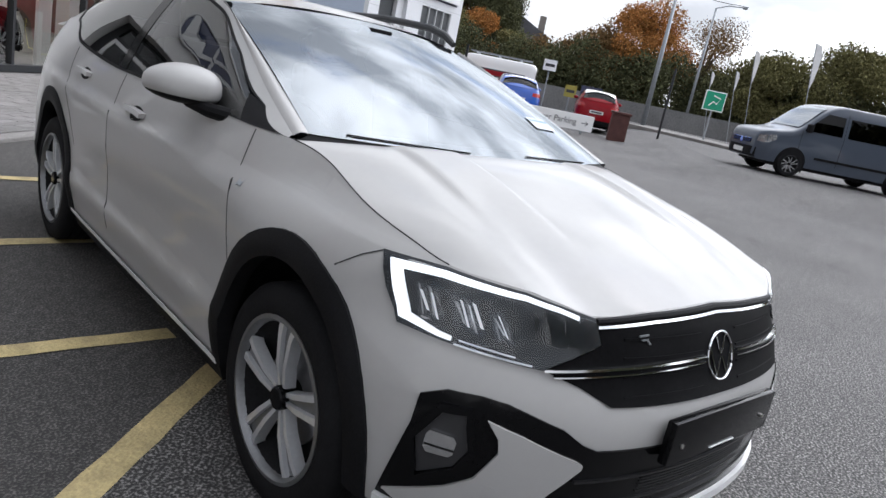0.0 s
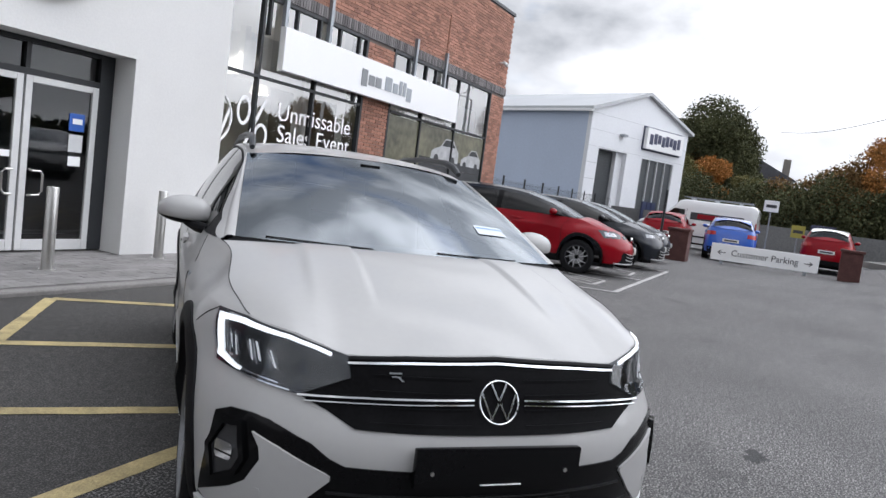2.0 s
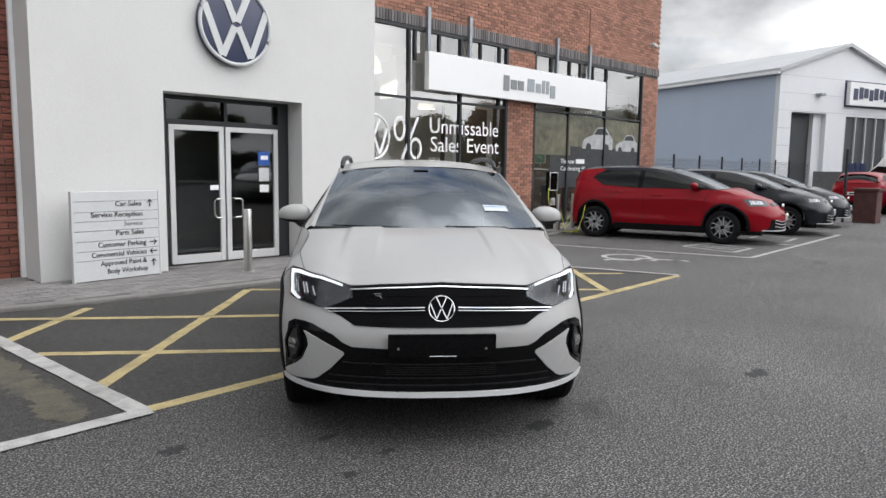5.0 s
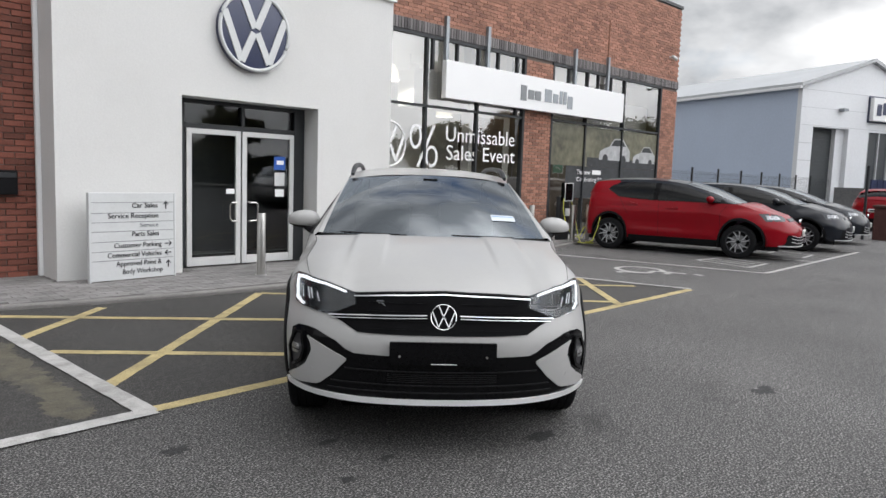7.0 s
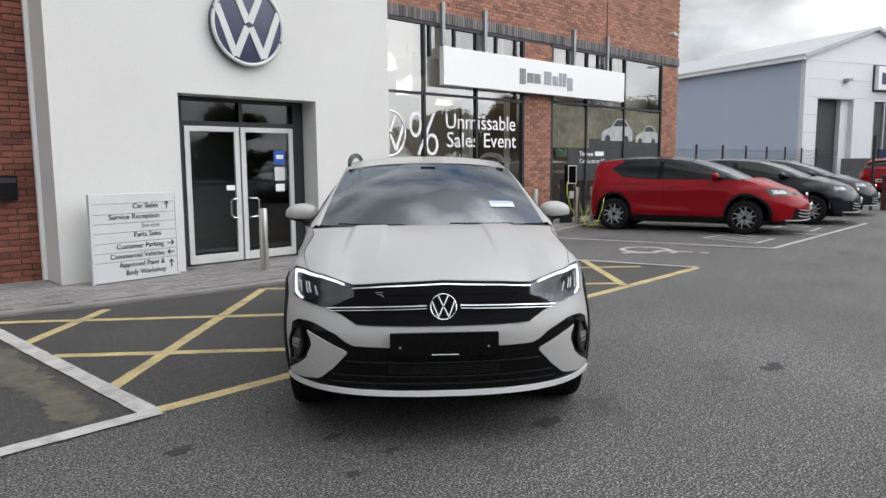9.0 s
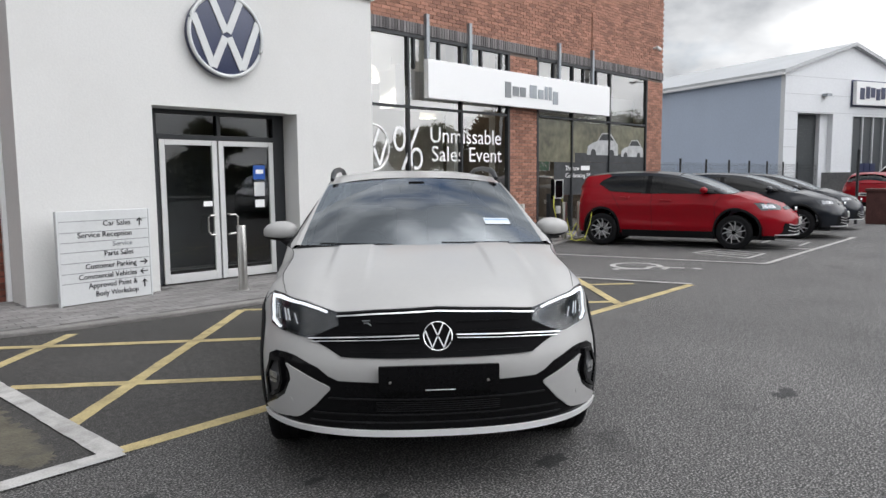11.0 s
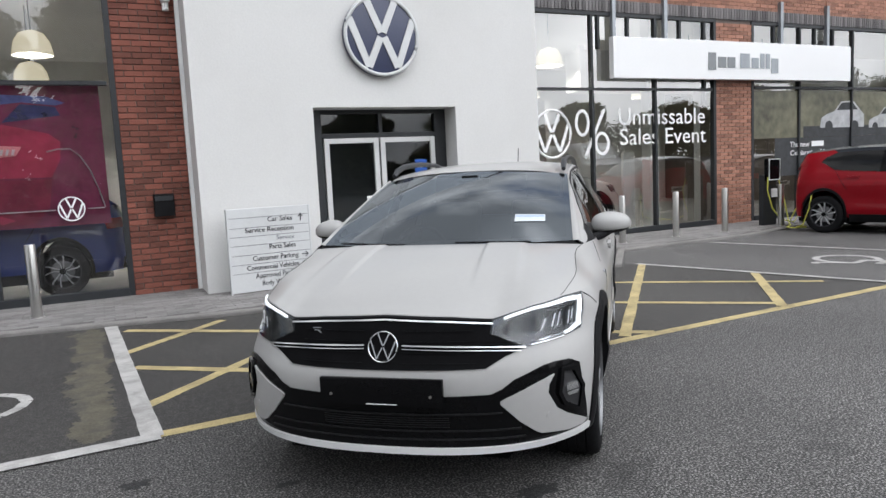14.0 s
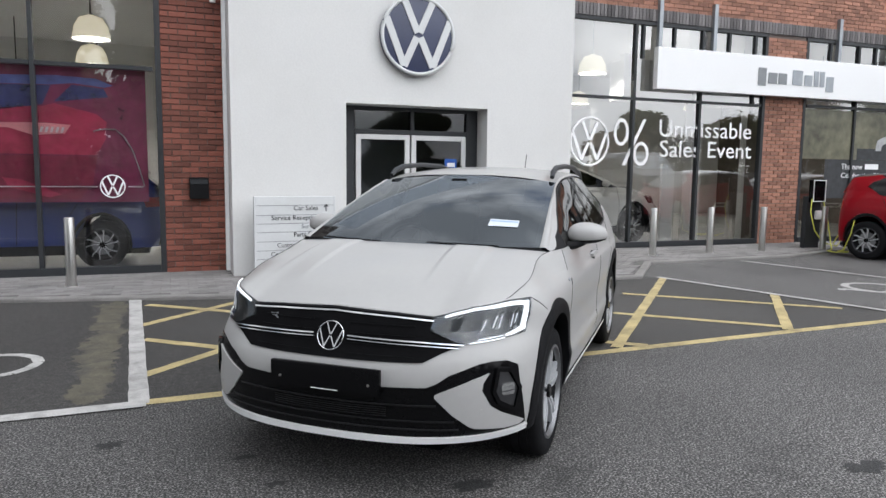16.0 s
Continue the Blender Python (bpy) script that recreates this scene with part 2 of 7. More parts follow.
M_CEIL = surf("ceiling_paint", (0.7, 0.7, 0.7), 0.9, var=0.05, scale=1, fine=30, bump=0.02)
M_GLASS = glass("window_glass", (0.90, 0.92, 0.92), 0.0, 3.0)
M_CLEARGLASS = glass("clear_window_glass", (0.93, 0.94, 0.95), 0.0, 2.0)
M_DOORGLASS = glass("door_glass", (0.55, 0.58, 0.58), 0.0, 1.6)
M_SHED = surf("pale_blue_cladding", (0.47, 0.54, 0.66), 0.5, var=0.05, scale=0.3, fine=8, bump=0.02)
M_SHEDW = surf("white_cladding", (0.72, 0.73, 0.75), 0.5, var=0.05, scale=0.3, fine=8, bump=0.02)
M_SHEDROOF = surf("grey_roof_sheet", (0.46, 0.47, 0.48), 0.5, var=0.08, scale=0.4, fine=10, bump=0.02)
M_DARKDOOR = surf("dark_roller_shutter", (0.06, 0.065, 0.07), 0.5, var=0.1, scale=1, fine=20, bump=0.02)

# ---- building tools ----
def mesh_of(bm, name):
    me = bpy.data.meshes.new(name)
    bm.to_mesh(me)
    bm.free()
    return me


def part(name, bm, material, parent=None, label="", smooth=False, m=None):
    """Links a bmesh as one mesh object, under a thing or a part where one is given."""
    me = mesh_of(bm, name) if isinstance(bm, bmesh.types.BMesh) else bm
    if material and not me.materials:
        me.materials.append(material)
    if smooth:
        me.shade_smooth()
    ob = new(name, me)
    if parent:
        ob.parent = parent
    if m is not None:
        ob.matrix_basis = m
    if label:
        ob["label"] = label
    return ob


def soft_edges(ob, angle=35):
    """Smooth shading that keeps edges sharper than the angle."""
    me = ob.data
    bm = bmesh.new()
    bm.from_mesh(me)
    for e in bm.edges:
        e.smooth = not (len(e.link_faces) == 2 and e.calc_face_angle(0) > radians(angle))
    bm.to_mesh(me)
    bm.free()
    me.shade_smooth()
    me.set_sharp_from_angle(angle=radians(angle))
    return ob


def empty(name, m=None):
    ob = new(name)
    ob.empty_display_size = 0.2
    if m is not None:
        ob.matrix_basis = m
    return ob


def add_box(bm, x0, x1, y0, y1, z0, z1, bevel=0.0):
    v = [bm.verts.new((x, y, z)) for x in (x0, x1) for y in (y0, y1) for z in (z0, z1)]
    fs = [bm.faces.new([v[i] for i in q]) for q in ((0, 1, 3, 2), (4, 6, 7, 5), (0, 4, 5, 1), (2, 3, 7, 6), (0, 2, 6, 4), (1, 5, 7, 3))]
    if bevel:
        bmesh.ops.bevel(bm, geom=list({e for f in fs for e in f.edges}), offset=bevel, segments=2, profile=0.6, affect="EDGES")
    return v


def box(x0, x1, y0, y1, z0, z1, bevel=0.0):
    bm = bmesh.new()
    add_box(bm, min(x0, x1), max(x0, x1), min(y0, y1), max(y0, y1), min(z0, z1), max(z0, z1), bevel)
    return bm


def add_prism(bm, poly, depth, lift=lambda a, b, d: (a, d, b)):
    """A flat outline (a, b) pushed through depth = (d0, d1); lift turns (a, b, d) into a place."""
    d0, d1 = depth
    lo = [bm.verts.new(lift(a, b, d0)) for a, b in poly]
    hi = [bm.verts.new(lift(a, b, d1)) for a, b in poly]
    n = len(poly)
    bm.faces.new(lo), bm.faces.new(hi[::-1])
    for i in range(n):
        bm.faces.new((lo[i], hi[i], hi[(i + 1) % n], lo[(i + 1) % n]))
    bmesh.ops.recalc_face_normals(bm, faces=bm.faces)


def prism(poly, depth, lift=lambda a, b, d: (a, d, b), bevel=0.0):
    bm = bmesh.new()
    add_prism(bm, poly, depth, lift)
    if bevel:
        bmesh.ops.bevel(bm, geom=bm.edges[:], offset=bevel, segments=2, profile=0.6, affect="EDGES")
    return bm


FLAT = lambda a, b, d: (a, b, d)          # outline on the ground
WALL = lambda a, b, d: (a, d, b)          # outline on a wall along x


def lathe(profile, n=32, axis="z", caps=True):
    """Turns a profile of (radius, height) about an axis."""
    bm = bmesh.new()
    rings = []
    for r, h in profile:
        ring = []
        for k in range(n):
            a = 2 * math.pi * k / n
            c, s = r * math.cos(a), r * math.sin(a)
            ring.append(bm.verts.new({"z": (c, s, h), "y": (c, h, s), "x": (h, c, s)}[axis]))
        rings.append(ring)
    for p, q in zip(rings, rings[1:]):
        for k in range(n):
            bm.faces.new((p[k], p[(k + 1) % n], q[(k + 1) % n], q[k]))
    for ring, (r, h) in ((rings[0], profile[0]), (rings[-1], profile[-1])):
        if caps and r > 1e-5:
            bm.faces.new(ring)
    bmesh.ops.remove_doubles(bm, verts=bm.verts, dist=1e-5)
    bmesh.ops.recalc_face_normals(bm, faces=bm.faces)
    return bm


def add_tube(bm, pts, radius, n=8, closed=False):
    pts = [Vector(p) for p in pts]
    rad = radius if isinstance(radius, (list, tuple)) else [radius] * len(pts)
    rings = []
    for i, p in enumerate(pts):
        a, b = pts[i - 1] if i or closed else p, pts[(i + 1) % len(pts)] if i + 1 < len(pts) or closed else p
        d = (b - a).normalized()
        up = Vector((0, 0, 1)) if abs(d.z) < 0.95 else Vector((1, 0, 0))
        u = d.cross(up).normalized()
        w = u.cross(d)
        rings.append([bm.verts.new(p + rad[i] * (math.cos(2 * math.pi * k / n) * u + math.sin(2 * math.pi * k / n) * w)) for k in range(n)])
    pairs = list(zip(rings, rings[1:])) + ([(rings[-1], rings[0])] if closed else [])
    for p, q in pairs:
        for k in range(n):
            bm.faces.new((p[k], p[(k + 1) % n], q[(k + 1) % n], q[k]))
    if not closed:
        bm.faces.new(rings[0]), bm.faces.new(rings[-1])
    bmesh.ops.recalc_face_normals(bm, faces=bm.faces)


def tube(pts, radius, n=8, closed=False):
    bm = bmesh.new()
    add_tube(bm, pts, radius, n, closed)
    return bm


def text_mesh(body, size, depth=0.004, align="LEFT", bold=0.0):
    """Letters of the built-in font as a mesh, standing in the x-z plane and facing -y."""
    cu = bpy.data.curves.new("text", "FONT")
    cu.body, cu.size, cu.extrude, cu.align_x, cu.offset = body, size, depth / 2, align, bold
    cu.resolution_u = 3
    ob = bpy.data.objects.new("text", cu)
    scene.collection.objects.link(ob)
    me = bpy.data.meshes.new_from_object(ob.evaluated_get(bpy.context.evaluated_depsgraph_get()))
    bpy.data.objects.remove(ob)
    me.transform(Matrix.Rotation(radians(90), 4, "X"))
    me.materials.clear()
    return me


def bricks_mesh(boxes, name):
    """Many small boxes in one mesh, quickly."""
    b = np.array(boxes, float)
    n = len(b)
    corner = np.array([[0, 2, 4], [0, 2, 5], [0, 3, 4], [0, 3, 5], [1, 2, 4], [1, 2, 5], [1, 3, 4], [1, 3, 5]])
    verts = b[:, corner].reshape(-1, 3)
    quad = np.array([(0, 1, 3, 2), (4, 6, 7, 5), (0, 4, 5, 1), (2, 3, 7, 6), (0, 2, 6, 4), (1, 5, 7, 3)])
    faces = (quad[None] + 8 * np.arange(n)[:, None, None]).reshape(-1, 4)
    me = bpy.data.meshes.new(name)
    me.from_pydata(verts.tolist(), [], faces.tolist())
    return me


BRICK_L, BRICK_H, BRICK_D, JOINT = 0.215, 0.065, 0.10, 0.010
brick_shape = {}


def brick_at(parent, length, height, depth, x, y, z, material, name="brick"):
    """One brick as an object of its own, sharing its mesh with others of its size; (x, y, z) is its front lower corner."""
    key = (round(length, 3), round(height, 3), round(depth, 3), material.name)
    if key not in brick_shape:
        bm = box(0, key[0], 0, key[2], 0, key[1])
        bmesh.ops.bevel(bm, geom=[e for e in bm.edges if all(v.co.y < 1e-6 for v in e.verts)], offset=0.004, segments=1, affect="EDGES")
        brick_shape[key] = mesh_of(bm, name)
        brick_shape[key].materials.append(material)
    ob = new(name, brick_shape[key])
    ob.parent = parent
    ob.location = (x, y, z)
    return ob


def brick_field(x0, x1, z0, z1, y, holes=()):
    """Boxes (x0, x1, y0, y1, z0, z1) of a running bond in the wall plane y, outside the given holes."""
    out, row, z = [], 0, z0
    while z + BRICK_H <= z1 + 1e-6:
        x = x0 - (BRICK_L + JOINT) * (0.5 if row % 2 else 0.0)
        while x < x1 - 0.02:
            a, b = max(x, x0), min(x + BRICK_L, x1)
            if b - a > 0.04 and not any(a < h1 - 0.01 and b > h0 + 0.01 and z < h3 - 0.01 and z + BRICK_H > h2 + 0.01 for h0, h1, h2, h3 in holes):
                p = random.uniform(-0.002, 0.003)
                out.append((a, b, y + p, y + 0.09, z, z + BRICK_H))
            x += BRICK_L + JOINT
        z += BRICK_H + JOINT
        row += 1
    return out

# ---- ground and road paint ----
PAVE = 0.04        # height of the paved apron above the asphalt


def rise(x, y):
    """The lot climbs a little towards the road."""
    a, b = min(max((x - 12.0) / 4.5, 0), 1), min(max((-1.6 - y) / 2.4, 0), 1)
    return .33 * a * a * (3 - 2 * a) * b * b * (3 - 2 * b)


def ground_mesh():
    """One sheet out to the horizon, finer near the forecourt, with slight unevenness."""
    bm = bmesh.new()
    ticks = [-1500, -500, -200, -90, -40] + [-20 + 0.8 * k for k in range(76)] + [60, 90, 150, 300, 700, 2000]
    grid = [[bm.verts.new((x, y, rise(x, y))) for y in ticks] for x in ticks]
    for i in range(len(ticks) - 1):
        for j in range(len(ticks) - 1):
            bm.faces.new((grid[i][j], grid[i + 1][j], grid[i + 1][j + 1], grid[i][j + 1]))
    return bm


ground = tagged(part("ground", ground_mesh(), M_ASPHALT), "worn dark grey asphalt forecourt with coarse aggregate", "ground", kind="structure")


def stripe(a, b, width, material, label, z=0.004):
    a, b = Vector(a), Vector(b)
    d = (b - a).normalized()
    n = Vector((-d.y, d.x)) * width / 2
    steps = max(2, int((b - a).length / 0.12))
    bm = bmesh.new()
    rows = []
    for k in range(steps + 1):
        p = a + (b - a) * k / steps
        j = [random.uniform(-0.004, 0.004) for _ in range(2)]
        rows.append([bm.verts.new((*(p + n + d * 0 + n.normalized() * j[0]), z)), bm.verts.new((*(p - n + n.normalized() * j[1]), z))])
    for p, q in zip(rows, rows[1:]):
        bm.faces.new((p[0], p[1], q[1], q[0]))
    bmesh.ops.recalc_face_normals(bm, faces=bm.faces)
    ob = part("road_marking", bm, material)
    return tagged(ob, label, "road marking", kind="structure")


YL, WL = "worn yellow hatching line painted on asphalt", "worn white bay line painted on asphalt"
for n, (a, b) in enumerate((((-0.80, 1.60), (6.62, 1.94)), ((-0.86, 2.20), (1.72, 4.76)), ((-0.93, 3.90), (0.02, 4.84)), ((-0.88, 3.33), (0.80, 1.97)),
                            ((-0.90, 4.94), (3.10, 1.82)), ((1.72, 4.74), (4.82, 2.02)), ((4.40, 4.04), (6.18, 2.53)), ((2.80, 1.84), (5.68, 4.92)), ((4.74, 1.90), (6.13, 3.42)))):
    stripe(a, b, 0.10 if n else 0.105, M_YELLOW, YL, 0.004 + 0.0006 * n)
for n, (a, b) in enumerate((((-1.04, 5.42), (-0.84, 1.56)), ((-5.2, 1.42), (-0.80, 1.56)), ((5.66, 5.02), (6.64, 1.94)), ((8.20, 6.15), (9.42, 2.02)),
                            ((9.40, 2.02), (15.5, 2.32)), ((10.9, 6.6), (12.2, 2.2)), ((13.9, 6.6), (15.4, 2.3)))):
    stripe(a, b, 0.12 if n < 2 else 0.09, M_WHITELINE, WL, 0.0095 + 0.0006 * n)

M_FADED = surf("faded_yellow_stain", (0.092, 0.083, 0.060), 0.8, var=0.35, scale=7, fine=80, bump=0.3, dirt=(0.045, 0.044, 0.042), dirt_amount=1.0)


def blot(x, y, rx, ry, material, label, z=0.0025, seed=0, wobble=.35):
    """An irregular flat stain."""
    rng = random.Random(seed)
    bm = bmesh.new()
    bm.faces.new([bm.verts.new((x + rx * k * math.cos(a), y + ry * k * math.sin(a), z)) for a, k in [(2 * math.pi * j / 26, 1 + wobble * rng.uniform(-1, 1)) for j in range(26)]])
    return tagged(part("ground_stain", bm, material), label, "stain", kind="structure")


for n, (x, y, rx, ry) in enumerate(((.66, -.13, .10, .05), (-.20, .18, .05, .03), (-.31, .54, .05, .03), (-.95, .93, .07, .05), (-.5, .1, .04, .03), (2.6, -.6, .13, .06))):
    blot(x, y, rx, ry, M_PATCH, "dark oil stain on the asphalt", seed=n)
worn = random.Random(17)
for k in range(60):
    t = (k + worn.random()) / 60
    blot(-1.235 + .09 * t + worn.gauss(0, .035), 5.12 - 3.4 * t, worn.uniform(.06, .13), worn.uniform(.07, .18), M_FADED, "faded yellow paint worn into the asphalt", .0019 + .00003 * k, 60 + k, .3)
bay = prism([(-12.0, 1.2), (-5.2, 1.42), (-.80, 1.57), (6.62, 1.94), (5.66, 5.02), (5.38, 5.01), (3.4, 4.95), (2.0, 4.92), (0.0, 5.06), (-1.3, 5.32), (-2.4, 5.54), (-12.0, 6.62)], (-.02, .0012), FLAT)
tagged(part("bay_surface", bay, M_BAY), "darker smoother asphalt of the hatched bays", "ground", kind="structure")


def wheelchair_sign(x, y, k, turn):
    """The accessible bay symbol in worn white paint."""
    c, s = math.cos(radians(turn)), math.sin(radians(turn))
    put = lambda a, b: (x + k * (c * a - s * b), y + k * (s * a + c * b))
    arc = [(-.08 + .30 * math.cos(radians(q)), -.18 + .30 * math.sin(radians(q))) for q in range(100, 381, 28)]
    lines = list(zip(arc, arc[1:])) + [((-.10, .40), (-.06, .0)), ((-.06, .0), (.20, .0)), ((.20, .0), (.32, -.34)), ((.32, -.34), (.42, -.30)), ((-.08, .20), (.16, .20)), ((-.13, .50), (-.07, .60))]
    for n, (a, b) in enumerate(lines):
        stripe(put(*a), put(*b), .075 * k, M_WHITELINE, "white wheelchair symbol painted on the bay", .005 + .0003 * n)


wheelchair_sign(7.85, 3.2, 1.25, 195)
wheelchair_sign(-1.98, 2.62, 1.05, 178)
for n, (a, b) in enumerate((((10.25, 3.62), (11.2, 3.5)), ((11.2, 3.5), (10.95, 2.6)), ((10.95, 2.6), (10.0, 2.55)), ((10.0, 2.55), (10.25, 3.62)), ((10.5, 3.5), (10.4, 2.7)), ((10.75, 3.45), (10.68, 2.7)), ((13.0, 3.4), (13.9, 3.5)), ((13.9, 3.5), (13.7, 2.7)), ((13.7, 2.7), (12.8, 2.6)))):
    stripe(a, b, .07, M_WHITELINE, "white charging bay marking painted on asphalt", .005 + .0004 * n)

# ---- paved apron along the showroom, with its kerb ----
KERB = [(-12.0, 6.6), (-2.4, 5.52), (-1.3, 5.30), (0.0, 5.04), (1.0, 4.93), (2.0, 4.90), (3.4, 4.93), (5.38, 4.99), (6.46, 6.22), (9.4, 6.30), (11.6, 6.86), (18.2, 7.30)]


def kerb_y(x):
    for (xa, ya), (xb, yb) in zip(KERB, KERB[1:]):
        if xa <= x <= xb:
            return ya + (yb - ya) * (x - xa) / (xb - xa)
    return KERB[-1][1]


apron = tagged(part("pavement", prism([(x, y + 0.02) for x, y in KERB] + [(18.2, 9.0), (-12.0, 9.0)], (-0.05, PAVE - 0.008), FLAT), M_JOINT),
               "grey block-paved apron in front of the showroom", "pavement", kind="structure")


def kerb_mesh():
    bm = bmesh.new()
    pts = [Vector(p) for p in KERB]
    rows = []
    for i, p in enumerate(pts):
        a, b = pts[max(i - 1, 0)], pts[min(i + 1, len(pts) - 1)]
        d = (b - a).normalized()
        n = Vector((-d.y, d.x))
        rows.append([bm.verts.new((*(p + n * o), z)) for o, z in ((0, -0.05), (0, PAVE - 0.008), (0.012, PAVE + 0.004), (0.12, PAVE + 0.004), (0.12, -0.05))])
    for p, q in zip(rows, rows[1:]):
        for k in range(4):
            bm.faces.new((p[k], q[k], q[k + 1], p[k + 1]))
    bmesh.ops.recalc_face_normals(bm, faces=bm.faces)
    return bm


tagged(part("kerb", kerb_mesh(), M_KERB), "low worn concrete kerb edging the apron", "kerb", kind="structure")

# ---- the showroom: rendered entrance block, brick and glass walls ----
BX0, BX1, BY, BTOP = 0.10, 5.12, 6.55, 4.16      # entrance block
GY, LY = 8.17, 7.15                               # wall planes of the glazed front and of the window beside the block
ROOF = 6.62
DX0, DX1, DTOP, DY = 1.61, 3.71, 2.345, 6.93      # doorway and the plane of its doors
block = tagged(empty("wall_entrance"), "smooth white rendered entrance block with a deep doorway", "wall", kind="structure")
T = 0.30
part("wall_panel", prism([(BX0, 0), (DX0, 0), (DX0, DTOP), (DX1, DTOP), (DX1, 0), (BX1, 0), (BX1, BTOP), (BX0, BTOP)], (BY, BY + 0.40), WALL, ), M_RENDER, block)
part("side_panel", box(BX0, BX0 + T, BY + 0.40, 8.6, 0, BTOP), M_RENDER, block)
part("side_panel", box(BX1 - T, BX1, BY + 0.40, 8.6, 0, BTOP), M_RENDER, block)
part("coping", box(BX0 - 0.03, BX1 + 0.04, BY - 0.05, 8.6, BTOP, BTOP + 0.09, 0.008), M_SIGN, block, "white metal coping")
part("upper_cladding", box(BX0 + 0.05, BX1 - 0.03, BY + 0.05, 8.6, BTOP + 0.09, 5.4), M_GALV, block, "grey metal cladding")
part("edge_trim", box(BX0 - 0.055, BX0 - 0.004, LY - 0.09, LY - 0.02, PAVE, 4.4, 0.006), M_SIGN, block, "white corner trim")

# brick wall over the glazed front
wall_b = tagged(empty("wall_brick"), "red brick wall in running bond over a glazed shopfront", "wall", kind="structure")
PIERS = ((10.53, 11.54), (16.80, 17.70))
backs = bmesh.new()
add_box(backs, 4.9, 17.69, GY + 0.02, GY + 0.30, 4.22, ROOF - 0.05)
for x0, x1 in PIERS:
    add_box(backs, x0 + 0.01, x1 - 0.01, GY + 0.02, GY + 0.45, 0, 4.22)
add_box(backs, 17.40, 17.69, GY + 0.30, 20.0, 0, ROOF - 0.05)
part("mortar_bed", backs, M_MORTAR, wall_b, "recessed mortar joints")
part("coping", box(4.9, 17.73, GY - 0.02, GY + 0.4, ROOF - 0.05, ROOF + 0.04, 0.008), M_FRAME, wall_b, "dark metal coping")

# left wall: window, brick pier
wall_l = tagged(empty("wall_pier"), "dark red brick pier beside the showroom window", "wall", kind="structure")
lb = bmesh.new()
add_box(lb, -0.72, 0.06, LY + 0.02, LY + 0.35, 0, 5.0)
add_box(lb, -9.0, -0.72, LY + 0.05, LY + 0.35, 4.45, 5.0)
part("mortar_bed", lb, M_MORTAR, wall_l)

# ---- car kit: a body surface over (u, z), u running round the plan outline from the nose, and a cabin over (y, v) ----
def locate(ks, k):
    """How many of the rising keys are not over k."""
    lo, hi = 0, len(ks)
    while lo < hi:
        mid = (lo + hi) // 2
        lo, hi = (lo, mid) if ks[mid] > k else (mid + 1, hi)
    return lo


def spline(rows):
    """A smooth curve without overshoot through rows of (key, value)."""
    ks, v = [r[0] for r in rows], [r[1] for r in rows]
    n = len(ks)
    d = [(v[i + 1] - v[i]) / (ks[i + 1] - ks[i]) for i in range(n - 1)]
    m = [d[0]] + [0.0 if d[i - 1] * d[i] <= 0 else 2 * d[i - 1] * d[i] / (d[i - 1] + d[i]) for i in range(1, n - 1)] + [d[-1]]

    def f(k):
        k = min(max(k, ks[0]), ks[-1])
        i = min(max(locate(ks, k) - 1, 0), n - 2)
        h = ks[i + 1] - ks[i]
        t = (k - ks[i]) / h
        return (2 * t**3 - 3 * t * t + 1) * v[i] + (t**3 - 2 * t * t + t) * h * m[i] + (3 * t * t - 2 * t**3) * v[i + 1] + (t**3 - t * t) * h * m[i + 1]
    return f


def smooth(a, b, x):
    t = min(max((x - a) / (b - a), 0), 1)
    return t * t * (3 - 2 * t)


OUTLINE = [(0, 0), (.15, .004), (.30, .022), (.43, .052), (.55, .10), (.664, .174), (.754, .272), (.818, .385), (.852, .515), (.868, .70), (.876, 1.0), (.879, 1.6),
           (.879, 2.4), (.873, 3.1), (.855, 3.65), (.815, 3.98), (.72, 4.16), (.5, 4.235), (.25, 4.26), (0, 4.266)]


def outline_points(p, n=14):
    q = [(-p[1][0], p[1][1])] + p + [(-p[-2][0], p[-2][1])]
    out = []
    for i in range(1, len(q) - 2):
        for k in range(n):
            t = k / n
            out.append(tuple(.5 * (2 * q[i][j] + (q[i + 1][j] - q[i - 1][j]) * t + (2 * q[i - 1][j] - 5 * q[i][j] + 4 * q[i + 1][j] - q[i + 2][j]) * t * t
                                   + (3 * q[i][j] - q[i - 1][j] - 3 * q[i + 1][j] + q[i + 2][j]) * t**3) for j in (0, 1)))
    return out + [p[-1]]


PLAN = outline_points(OUTLINE)
ARC = [0.0]
for p0, p1 in zip(PLAN, PLAN[1:]):
    ARC.append(ARC[-1] + math.hypot(p1[0] - p0[0], p1[1] - p0[1]))
UMAX = ARC[-1]


def plan_normal(j):
    a, b = PLAN[max(j - 2, 0)], PLAN[min(j + 2, len(PLAN) - 1)]
    dx, dy = (1.0, 0.0) if j < 2 else (-1.0, 0.0) if j > len(PLAN) - 3 else (b[0] - a[0], b[1] - a[1])
    n = math.hypot(dx, dy)
    return dy / n, -dx / n


def plan(u):
    s, u = (1 if u >= 0 else -1), min(abs(u), UMAX - 1e-6)
    i = min(locate(ARC, u) - 1, len(PLAN) - 2)
    t = (u - ARC[i]) / (ARC[i + 1] - ARC[i])
    (ax, ay), (bx, by), (mx, my), (nx, ny) = PLAN[i], PLAN[i + 1], plan_normal(i), plan_normal(i + 1)
    return s * (ax + (bx - ax) * t), ay + (by - ay) * t, s * (mx + (nx - mx) * t), my + (ny - my) * t


